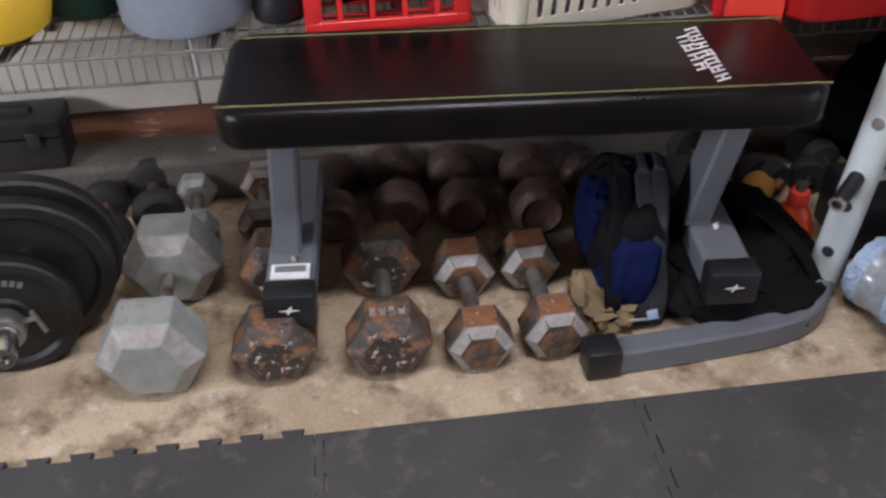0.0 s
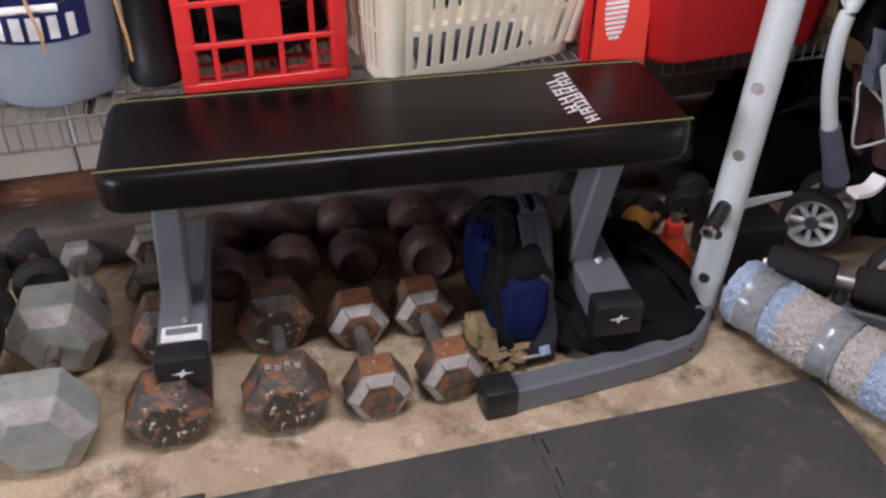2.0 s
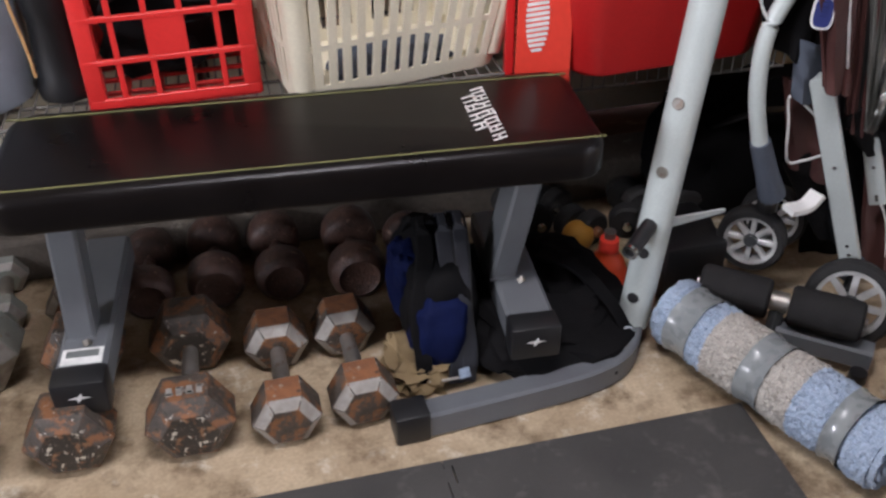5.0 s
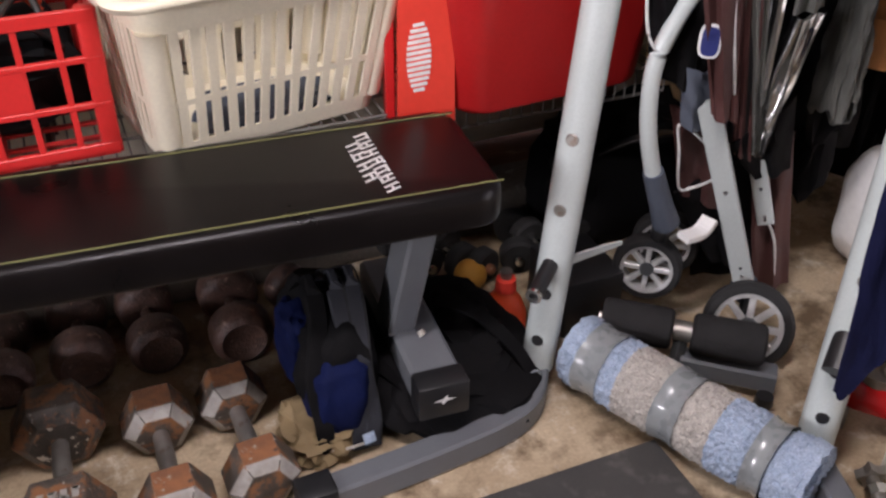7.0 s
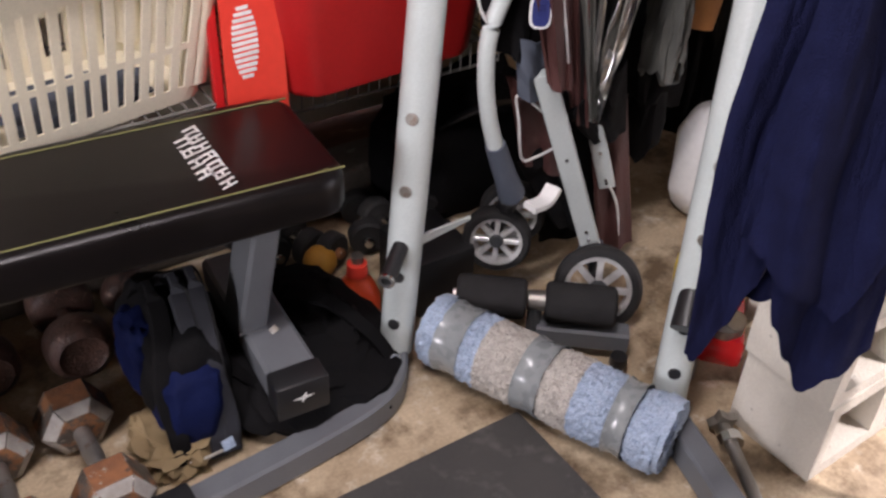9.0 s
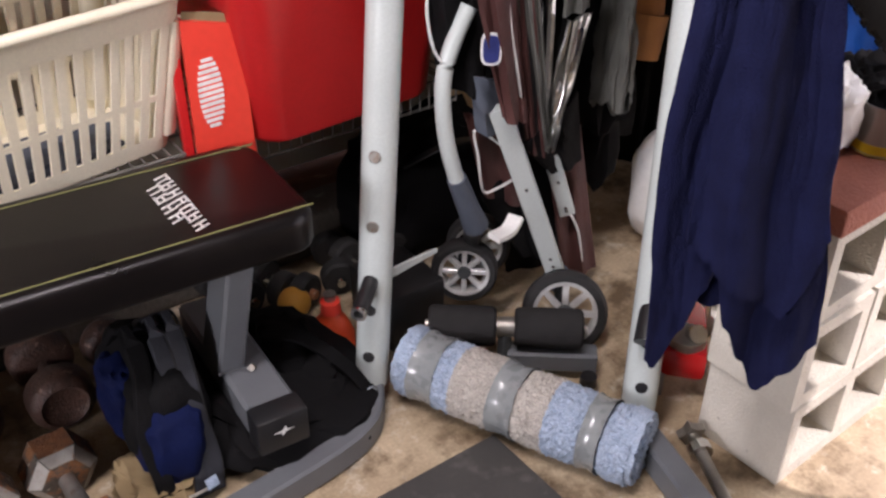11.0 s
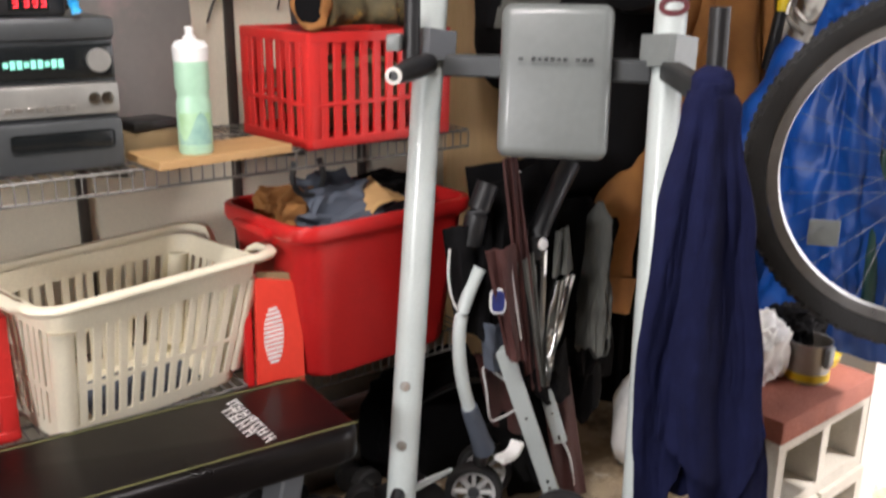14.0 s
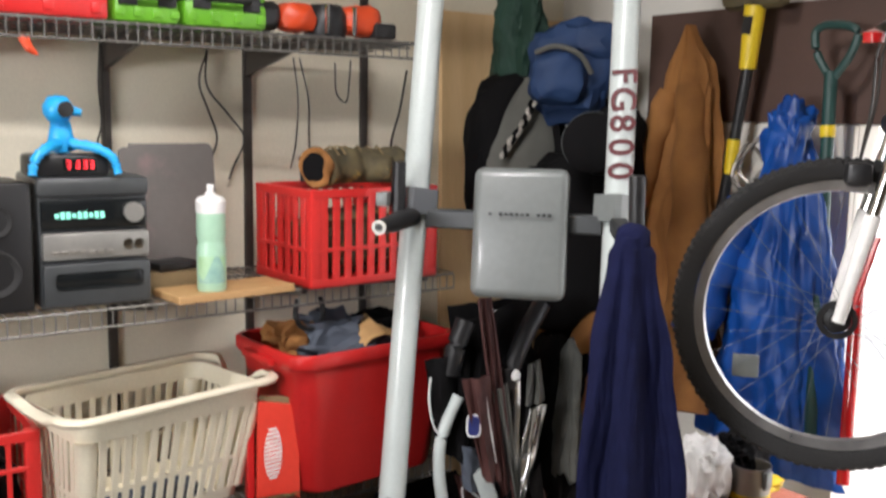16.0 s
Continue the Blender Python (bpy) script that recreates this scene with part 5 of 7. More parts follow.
trimmer()
oc = tube([(0.385, 0.562, 1.690), (0.400, 0.560, 1.668), (0.418, 0.562, 1.655)], [0.007, 0.010, 0.004], 8)
tube([(0.398, 0.560, 1.690), (0.404, 0.562, 1.662)], [0.005, 0.008], 8, oc)
tagged(part("orange_clip", oc, M_ORANGE, None), "small orange clip hanging under the upper shelf", "clip")
w = prism([(0, 0), (0.55, 0), (0.55, 1.755), (0, 1.755)], 0.018, Matrix.Translation((1.785, 0.945, 0.13)) @ pose(0, 0, 0, 89, 0, 0))
tagged(part("plywood_sheet", w, M_DOOR, None, smooth=False), "light plywood sheet standing against the wall", "plywood")

# ---- rolled rug, foam rollers and clutter by the rack ----


def rolled_rug():
    a, b = Vector((1.195, 0.222, 0.078)), Vector((1.392, -0.244, 0.078))
    t = thing("rolled_rug", (a.x, a.y, 0), "rolled blue and beige shag bath rug bound with clear tape", "rug")
    ax = (b - a).normalized()
    s = ax.cross(Vector((0, 0, 1))).normalized()
    up = Vector((0, 0, 1))
    L = (b - a).length
    o = Vector((0, 0, 0.078))

    def shag(u0, u1, material, label):
        bm = bmesh.new()
        nu, nv = max(6, int((u1 - u0) * L / 0.0042)), 130
        rows = []
        for i in range(nu + 1):
            u = u0 + (u1 - u0) * i / nu
            row = []
            for j in range(nv):
                th = 2 * math.pi * j / nv
                q = Vector((u * 60, math.cos(th) * 9, math.sin(th) * 9))
                r = 0.074 + 0.003 * noise.noise(q * 0.7) + 0.004 * noise.noise(q * 2.7) + 0.006 * noise.noise(q * 6.3) + 0.003 * math.sin(th + 1)
                for uc in (0.115, 0.475, 0.845):
                    r -= 0.013 * math.exp(-((u - uc) / 0.050) ** 4)
                p = o + ax * (u * L) + s * (r * math.cos(th)) + up * (r * math.sin(th))
                p.z = max(p.z, 0.002)
                row.append(bm.verts.new(p))
            rows.append(row)
        for ra, rb in zip(rows, rows[1:]):
            for j in range(nv):
                bm.faces.new((ra[j], ra[(j + 1) % nv], rb[(j + 1) % nv], rb[j]))
        return part("rug_section", bm, material, t, label)

    shag(0.0, 0.25, M_SHAG, "blue shag fibre")
    shag(0.25, 0.66, M_SHAGT, "beige shag fibre")
    shag(0.66, 1.0, M_SHAG, "blue shag fibre")
    for uc, hw in ((0.115, 0.060), (0.475, 0.055), (0.845, 0.040)):
        rings = [o + ax * ((uc + d) * L) for d in (-hw, -hw * 0.5, 0, hw * 0.5, hw)]
        band = tube(rings, [0.0785, 0.0745, 0.0735, 0.0745, 0.0785], 56, caps=False)
        for v in band.verts:
            q = v.co * 40
            v.co += Vector((noise.noise(q), noise.noise(q + Vector((5, 0, 0))), noise.noise(q + Vector((0, 5, 0))))) * 0.0022
            v.co.z = max(v.co.z, 0.001)
        part("tape_band", band, M_TAPE, t, "shiny clear packing tape")
    # the coiled end: a spiral ribbon of pile
    for end, sgn in ((1.0, 1), (0.0, -1)):
        bm = bmesh.new()
        prev = None
        n = 150
        for i in range(n + 1):
            f = i / n
            th = f * 2 * math.pi * 3.6
            r = 0.012 + 0.056 * f + 0.003 * noise.noise(Vector((th * 2.3, end * 5, 0)))
            c = o + ax * (end * L) + s * (r * math.cos(th)) + up * (r * math.sin(th))
            out = s * math.cos(th) + up * math.sin(th)
            k = 0.006 * noise.noise(Vector((th * 5, 2, 0)))
            cur = [bm.verts.new(c - ax * sgn * 0.02), bm.verts.new(c + ax * sgn * (0.008 + k)), bm.verts.new(c + out * 0.012 + ax * sgn * (0.012 - k)), bm.verts.new(c + out * 0.016 - ax * sgn * 0.02)]
            if prev:
                for a1, b1, c1, d1 in ((0, 1, 1, 0), (1, 2, 2, 1), (2, 3, 3, 2)):
                    bm.faces.new((prev[a1], prev[b1], cur[c1], cur[d1]))
            prev = cur
        part("coiled_end", bm, M_SHAG, t, "spiral of blue shag pile")


rolled_rug()


def foam_rollers():
    a, b = Vector((1.262, 0.258, 0.122)), Vector((1.520, 0.048, 0.122))
    t = thing("leg_roller", (a.x, a.y, 0), "black foam roller pads on a grey steel arm", "foam rollers")
    o = Vector((a.x, a.y, 0))
    a, b = a - o, b - o
    d = (b - a).normalized()
    L = (b - a).length
    part("axle", tube([a - d * 0.008, b + d * 0.008], 0.011, 10), M_DULL, t, "chrome axle")
    for f0, f1 in ((0.0, 0.44), (0.56, 1.0)):
        prof = [(0.012, 0), (0.037, 0), (0.043, 0.006), (0.044, 0.02), (0.044, (f1 - f0) * L - 0.02), (0.043, (f1 - f0) * L - 0.006), (0.037, (f1 - f0) * L), (0.012, (f1 - f0) * L)]
        part("foam_pad", lathe(prof, 28, along(a + d * L * f0, b)), M_FOAM, t, "black foam cylinder")
    m = a + d * L * 0.5
    part("collar", tube([m - d * 0.018, m + d * 0.018], 0.022, 14), M_DULL, t, "steel collar")
    part("stem", tube([m, m + Vector((-0.02, -0.02, -0.10))], 0, rect=(0.012, 0.012)), M_STEREO, t, "grey steel stem", False)
    part("arm", tube([m + Vector((0.0, -0.01, -0.072)), b + Vector((0.02, -0.03, -0.072))], 0, rect=(0.024, 0.024)), M_STEEL, t, "grey square steel arm", False)
    part("knob", lathe([(0, 0), (0.016, 0), (0.02, 0.01), (0.018, 0.03), (0, 0.032)], 12, Matrix.Translation(b + Vector((-0.03, -0.06, -0.105)))), M_BLACKP, t)


foam_rollers()


def rod():
    t = thing("threaded_bar", (1.56, -0.235, 0), "steel bar with star collar lying on the floor", "bar")
    a, b = Vector((0, 0, 0.024)), Vector((-0.14, -0.27, 0.014))
    part("shaft", tube([a, b], 0.0125, 12), M_DULL, t)
    d = (b - a).normalized()
    part("collar", lathe([(0.0125, 0), (0.024, 0), (0.024, 0.022), (0.0125, 0.022)], 10, along(a + d * 0.045, b)), M_CHROME, t)
    st = bmesh.new()
    prism([((0.03 if k % 2 else 0.019) * math.cos(math.pi * k / 5), (0.03 if k % 2 else 0.019) * math.sin(math.pi * k / 5)) for k in range(10)], 0.02, along(a, b), st)
    part("star_nut", st, M_DULL, t, "cast steel star nut", False)


rod()


def jack():
    t = thing("car_jack", (1.735, -0.055, 0), "glossy red floor jack on the garage floor", "jack", rz=40)
    part("side_frame", box((0.30, 0.10, 0.07), (0, 0, 0.075), (0, 10, 0), 0.02), M_REDGL, t)
    part("saddle", lathe([(0, 0), (0.035, 0), (0.04, 0.012), (0.04, 0.03), (0, 0.03)], 18, Matrix.Translation((-0.1, 0, 0.12))), M_DULL, t)
    for x in (-0.12, 0.12):
        for y in (-0.06, 0.06):
            part("wheel", lathe([(0, 0), (0.035, 0), (0.035, 0.025), (0, 0.025)], 18, Matrix.Translation((x, y, 0.036)) @ pose(0, 0, 0, 90)), M_DULL, t)
    part("handle_socket", tube([(-0.05, 0, 0.10), (-0.12, -0.02, 0.17)], 0.02, 12), M_CHROME, t)


jack()

# ---- clutter under the bench ----


def backpack():
    t = thing("backpack", (0.70, 0.36, 0), "blue and black backpack slumped under the bench", "backpack")
    part("body", blob((0.17, 0.30, 0.28), (-0.005, 0.03, 0.125), 5, 0.14, 2.0, 4, flat=0.001), M_BLACKF, t)
    part("pocket", blob((0.125, 0.17, 0.20), (-0.022, -0.070, 0.105), 9, 0.13, 2.6, 4, flat=0.001), M_BLUEF, t, "blue nylon front pocket")
    part("side_pocket", blob((0.09, 0.14, 0.18), (-0.060, 0.02, 0.16), 12, 0.13, 2.6, 4, flat=0.001), M_BLUEF, t, "blue nylon side pocket")
    for k, (x0, x1) in enumerate(((-0.045, -0.075), (0.0, -0.004), (0.032, 0.022))):
        w = smooth_path([(x0, 0.09, 0.24), (x0 + 0.01, 0.03, 0.30), (x0 + 0.005, -0.05, 0.265), (x1 + 0.005, -0.11, 0.165), (x1 + 0.008, -0.145, 0.07), (x1, -0.16, 0.012)], 7)
        strap = part("strap", tube(w, 0, rect=(0.017, 0.007), up=(0, 1, 0.2)), M_SLATEK if k else M_BLACKF, t, "padded dark strap")
        if k:
            part("edge_binding", tube([p + Vector((0.015, -0.004, 0.005)) for p in w], 0.0022, 6), M_BLACKP, strap)
    part("tag", box((0.024, 0.003, 0.020), (0.012, -0.172, 0.045), (-30, 0, 10)), M_SHAG, t, "small pale tag", False)
    part("zip_pull", tube(smooth_path([(-0.06, -0.165, 0.03), (-0.03, -0.178, 0.04), (0.0, -0.17, 0.032)], 4), 0.003, 6), M_SHAGT, t, "pale cord pull")


backpack()


def duffel():
    t = thing("duffel_bag", (0.935, 0.345, 0), "limp black duffel bag under the bench foot", "bag")
    part("body", blob((0.37, 0.46, 0.15), (-0.02, 0.02, 0.055), 15, 0.20, 2.2, 4, flat=0.001), M_BLACKF, t)
    part("lump", blob((0.17, 0.27, 0.19), (0.045, 0.02, 0.06), 17, 0.25, 2.4, 4, flat=0.001), M_BLACKF, t)
    w = smooth_path([(0.0, 0.05, 0.16), (0.06, -0.02, 0.165), (0.11, -0.10, 0.12), (0.135, -0.14, 0.07)], 6)
    part("strap", tube(w, 0, rect=(0.017, 0.004)), M_BLACKF, t, "", False)
    part("buckle", lathe([(0.011, 0), (0.016, 0), (0.016, 0.004), (0.011, 0.004), (0.011, 0)], 14, Matrix.Translation((0.138, -0.145, 0.065)) @ pose(0, 0, 0, 60, 20, 0)), M_CHROME, t, "steel buckle ring")


duffel()


def spray():
    t = thing("spray_bottle", (1.115, 0.425, 0), "orange-red plastic bottle behind the rack post", "bottle", rz=20)
    part("flask", lathe([(0, 0), (0.048, 0), (0.052, 0.01), (0.05, 0.06), (0.034, 0.10), (0.02, 0.115), (0.018, 0.125), (0, 0.125)], 24), M_ORANGE, t)
    part("neck", lathe([(0.02, 0.12), (0.024, 0.122), (0.022, 0.15), (0, 0.155)], 18), M_ORRED, t)
    part("cap", lathe([(0.012, 0.15), (0.014, 0.17), (0, 0.172)], 14), M_DULL, t)


spray()
tagged(part("yellow_ball", lathe([(0.040 * math.sin(math.pi * k / 14), 0.040 - 0.040 * math.cos(math.pi * k / 14)) for k in range(15)], 24, Matrix.Translation((1.112, 0.60, 0))), M_OCHRE, None), "dusty yellow ball on the floor", "ball")
rnd = random.Random(5)
for i in range(6):
    x, y = 1.02 + 0.075 * i + rnd.uniform(-0.02, 0.02), 0.66 - 0.02 * i + rnd.uniform(-0.03, 0.03)
    t = thing("chrome_dumbbell", (x, y, 0), "small chrome and black dumbbell on the floor", "dumbbell", rnd.uniform(-25, 25), group="small dumbbells")
    part("grip", tube([(0, 0.0, 0.05), (0, 0.13, 0.05)], 0.012, 10), M_CHROME, t)
    for y0 in (-0.02, 0.11):
        part("head", lathe([(0, 0), (0.040, 0), (0.046, 0.006), (0.046, 0.034), (0.040, 0.04), (0, 0.04)], 20, Matrix.Translation((0, y0, 0.047)) @ pose(0, 0, 0, -90)), M_RUBBER, t)
    part("end_nut", lathe([(0, -0.016), (0.011, -0.016), (0.014, -0.010), (0.014, 0.0), (0, 0.0)], 12, Matrix.Translation((0, -0.02, 0.047)) @ pose(0, 0, 0, -90)), (M_CHROME, M_DULL, M_HEXT)[i % 3], t)
tagged(part("black_speaker_box", span((1.22, 0.34, 0), (1.37, 0.52, 0.155), 0.012), M_BLACKP, None), "black plastic box on the floor behind the rack", "box")
tagged(part("paper_bag", blob((0.13, 0.16, 0.075), (0.630, 0.265, 0.03), 8, 0.4, 3, 4, flat=0.001), M_CARD, None), "crumpled tan canvas pouch on the floor", "pouch")

# ---- folded stroller ----


def spoked_wheel(name, c, axis, r, w, parent, spokes=7, rim=M_RIM):
    """A small wheel with a tyre and flat spokes."""
    m = along(c, Vector(c) + Vector(axis))
    ty = part(name, lathe([(r * 0.76, -w * 0.5), (r * 0.92, -w * 0.5), (r, -w * 0.28), (r, w * 0.28), (r * 0.92, w * 0.5), (r * 0.76, w * 0.5), (r * 0.76, -w * 0.5)], 36, m), M_RUBBER, parent, "black rubber tyre")
    bm = lathe([(r * 0.66, -w * 0.4), (r * 0.77, -w * 0.45), (r * 0.77, w * 0.45), (r * 0.66, w * 0.4), (r * 0.66, -w * 0.4)], 36, m)
    for k in range(spokes):
        a = 2 * math.pi * k / spokes
        b = box((r * 0.55, r * 0.15, w * 0.35), (r * 0.42, 0, w * 0.16), bevel=0.0015, seg=1)
        bmesh.ops.transform(b, matrix=m @ Matrix.Rotation(a, 4, "Z"), verts=b.verts[:])
        me = bpy.data.meshes.new("tmp")
        b.to_mesh(me)
        b.free()
        bm.from_mesh(me)
        bpy.data.meshes.remove(me)
    part("rim", bm, rim, ty, "silver spoked rim")
    part("hub", lathe([(0, w * 0.5), (r * 0.18, w * 0.5), (r * 0.22, w * 0.3), (r * 0.22, -w * 0.5), (0, -w * 0.5)], 18, m), M_STEREO, ty)
    return ty


def stroller():
    t = thing("folded_stroller", (1.5, 0.3, 0), "folded baby stroller with silver frame and brown fabric", "stroller")
    O = Vector((1.5, 0.3, 0))
    P = lambda x, y, z: Vector((x, y, z)) - O
    face = Vector((-0.62, -0.72, 0.12))
    spoked_wheel("wheel", P(1.418, 0.335, 0.160), face, 0.076, 0.045, t, 8)
    spoked_wheel("wheel", P(1.505, 0.395, 0.165), face, 0.076, 0.045, t, 8)
    spoked_wheel("wheel", P(1.562, 0.148, 0.088), (-0.55, -0.62, 0.36), 0.097, 0.042, t, 8)
    # bent silver tube down to the joint and front wheel
    part("side_tube", tube(smooth_path([P(1.375, 0.28, 0.80), P(1.343, 0.28, 0.745), P(1.318, 0.28, 0.68), P(1.316, 0.28, 0.60), P(1.328, 0.28, 0.52), P(1.352, 0.28, 0.435)], 6), 0.0165, 14), M_SILVER, t, "bent silver aluminium tube")
    part("joint", tube([P(1.350, 0.28, 0.445), P(1.388, 0.285, 0.355), P(1.415, 0.295, 0.30)], [0.021, 0.024, 0.029], 14), M_SLATE, t, "dark plastic joint")
    part("fender", tube(smooth_path([P(1.43, 0.25, 0.285), P(1.475, 0.255, 0.285), P(1.505, 0.265, 0.305)], 4), 0, rect=(0.018, 0.007)), M_WHITE, t, "pale plastic brake lever", False)
    part("fork", tube([P(1.415, 0.30, 0.30), P(1.44, 0.34, 0.225), P(1.425, 0.35, 0.17)], [0.024, 0.02, 0.014], 10), M_BLACKP, t)
    for a, b, w in ((P(1.44, 0.262, 0.585), P(1.622, 0.245, 0.115), 0.022), (P(1.60, 0.272, 0.43), P(1.664, 0.268, 0.258), 0.018)):
        leg = part("leg_tube", tube([a, b], 0, rect=(w, 0.012), up=(0.62, 0.78, 0)), M_SILVER, t, "flat silver aluminium tube", False)
        d = (b - a)
        for f in (0.44, 0.88, 0.93):
            p = a + d * f + Vector((-0.0078, -0.0098, 0))
            part("rivet", lathe([(0, 0.003), (0.004, 0.002), (0.005, 0)], 10, along(p, p + Vector((-0.62, -0.78, 0)))), M_CHROME, leg)
    part("foot_joint", tube([P(1.618, 0.245, 0.125), P(1.628, 0.235, 0.085)], 0, rect=(0.026, 0.018), up=(0, 1, 0)), M_SLATE, t, "", False)
    part("axle", tube([P(1.628, 0.235, 0.09), P(1.565, 0.17, 0.098)], 0.012, 10), M_BLACKP, t)
    part("rear_tube", tube([P(1.74, 0.33, 0.03), P(1.63, 0.34, 0.55), P(1.55, 0.34, 1.0)], 0.014, 10), M_SILVER, t, "silver frame tube")

    def cloth(name, corners, bulge, material, label, seed, n=12, thick=0.006):
        (a, b), (c, d) = [[P(*q) for q in row] for row in corners]

        def f(u, v):
            top = a.lerp(b, u)
            bot = c.lerp(d, u)
            p = top.lerp(bot, v)
            k = math.sin(math.pi * u) * bulge
            q = Vector((u * 5 + seed, v * 3, seed))
            return p + Vector((-0.6, -0.75, 0)) * (k + 0.014 * noise.noise(q) + 0.010 * math.sin(u * 11 + seed + v * 2))
        return part(name, sheet(f, n, n + 4, thick), material, t, label)

    cloth("side_bag", (((1.352, 0.238, 0.86), (1.44, 0.238, 0.86)), ((1.43, 0.238, 0.575), (1.49, 0.238, 0.555))), 0.02, M_BROWNF, "maroon brown fabric pocket", 1)
    bd = bmesh.new()
    prism([(0.020 * math.copysign(abs(math.cos(a)) ** 0.6, math.cos(a)), 0.031 * math.copysign(abs(math.sin(a)) ** 0.6, math.sin(a))) for a in [2 * math.pi * k / 20 for k in range(20)]], 0.003,
          Matrix.Translation(P(1.383, 0.222, 0.733)) @ pose(0, 0, 0, 84, 0, -38), bd)
    badge = part("badge", bd, M_WHITEP, t, "white oval badge with navy centre", False)
    b2 = bmesh.new()
    prism([(0.0155 * math.copysign(abs(math.cos(a)) ** 0.6, math.cos(a)), 0.026 * math.copysign(abs(math.sin(a)) ** 0.6, math.sin(a))) for a in [2 * math.pi * k / 20 for k in range(20)]], 0.002,
          Matrix.Translation(P(1.3815, 0.2195, 0.7332)) @ pose(0, 0, 0, 84, 0, -38), b2)
    for k in range(5):
        box((0.010, 0.0015, 0.006), P(1.380, 0.2165, 0.716 + 0.0088 * k), (0, 0, -38), bm=b2)
    part("badge_centre", b2, [M_NAVYP], badge, "", False)
    for pts in ([P(1.425, 0.235, 0.85), P(1.432, 0.225, 0.76), P(1.455, 0.225, 0.66), P(1.485, 0.24, 0.575)], [P(1.29, 0.29, 0.86), P(1.283, 0.285, 0.80), P(1.296, 0.28, 0.73), P(1.335, 0.28, 0.68)],
                [P(1.50, 0.288, 0.455), P(1.405, 0.288, 0.535), P(1.412, 0.288, 0.47), P(1.428, 0.288, 0.385), P(1.465, 0.288, 0.378), P(1.51, 0.288, 0.385)], [P(1.64, 0.265, 0.30), P(1.70, 0.265, 0.20), P(1.725, 0.265, 0.10)]):
        part("piping", tube(smooth_path(pts, 6), 0.0032, 6), M_WHITEP, t, "pale reflective piping")
    cloth("canopy_fold", (((1.29, 0.32, 0.90), (1.43, 0.31, 0.92)), ((1.325, 0.31, 0.66), (1.42, 0.30, 0.60))), 0.02, M_BLACKF, "black folded canopy", 3)
    cloth("seat_back", (((1.38, 0.285, 0.66), (1.50, 0.285, 0.63)), ((1.40, 0.285, 0.535), (1.53, 0.285, 0.49))), 0.02, M_SLATE, "slate grey seat fabric", 4)
    cloth("seat_sling", (((1.395, 0.315, 0.56), (1.54, 0.315, 0.52)), ((1.45, 0.315, 0.36), (1.60, 0.315, 0.27))), 0.015, M_BROWNF, "dark brown sling fabric", 5)
    cloth("leg_cover", (((1.60, 0.285, 0.42), (1.70, 0.285, 0.46)), ((1.69, 0.285, 0.05), (1.80, 0.285, 0.04))), 0.015, M_BROWNF, "dark brown fabric cover", 6)
    cloth("basket_side", (((1.44, 0.32, 0.36), (1.66, 0.32, 0.42)), ((1.58, 0.32, 0.14), (1.74, 0.33, 0.08))), 0.01, M_BLACKF, "black mesh basket", 7)
    cloth("harness", (((1.425, 0.262, 1.06), (1.462, 0.262, 1.06)), ((1.52, 0.25, 0.46), (1.565, 0.25, 0.44))), 0.0, M_BROWNF, "maroon brown strap", 8, 6)
    cloth("lining_fold", (((1.475, 0.262, 0.80), (1.53, 0.262, 0.82)), ((1.56, 0.25, 0.47), (1.58, 0.25, 0.45))), 0.02, M_GREYF, "pale grey lining fold", 9)
    cloth("reflective_flap", (((1.585, 0.25, 0.74), (1.66, 0.25, 0.745)), ((1.572, 0.25, 0.47), (1.585, 0.25, 0.455))), 0.022, M_CHROME, "glossy silver reflective flap", 10)
    cloth("upper_flap", (((1.59, 0.25, 0.86), (1.635, 0.25, 0.87)), ((1.585, 0.25, 0.745), (1.66, 0.25, 0.745))), 0.008, M_GREYF, "pale grey flap", 11)
    cloth("tail_fold", (((1.50, 0.262, 0.48), (1.66, 0.262, 0.56)), ((1.60, 0.262, 0.385), (1.69, 0.262, 0.39))), 0.02, M_BLACKF, "dark folded fabric", 12)
    cloth("rear_canopy", (((1.42, 0.40, 1.02), (1.72, 0.42, 1.02)), ((1.60, 0.40, 0.04), (1.90, 0.42, 0.03))), 0.03, M_BLACKF, "black hanging canopy fabric", 14, 20)
    cloth("hood_side", (((1.40, 0.335, 0.98), (1.60, 0.335, 1.02)), ((1.42, 0.335, 0.62), (1.60, 0.335, 0.60))), 0.03, M_BLACKF, "black folded hood", 15)
    for a, b in (((1.50, 0.262, 0.80), (1.535, 0.262, 0.50)), ((1.56, 0.262, 0.82), (1.565, 0.262, 0.50)), ((1.46, 0.27, 0.78), (1.53, 0.27, 0.48))):
        part("fold_tube", tube([P(*a), P(*b)], 0.012, 10), M_CHROME if a[0] > 1.55 else M_BLACKP, t)
    part("handle", tube(smooth_path([P(1.36, 0.30, 0.86), P(1.37, 0.29, 0.93), P(1.40, 0.29, 1.0)], 5), 0.027, 12), M_BLACKP, t, "black foam handle")
    part("handle", tube(smooth_path([P(1.545, 0.28, 0.80), P(1.55, 0.27, 0.86), P(1.60, 0.27, 0.95), P(1.66, 0.28, 1.02)], 5), 0.026, 12), M_BLACKP, t, "black foam handle")
    part("knob", lathe([(0, 0.01), (0.012, 0.008), (0.016, 0)], 14, along(P(1.542, 0.245, 0.84), P(1.542, 0.1, 0.85))), M_WHITE, t, "white push button")


stroller()

# ---- navy towel on the rack ----


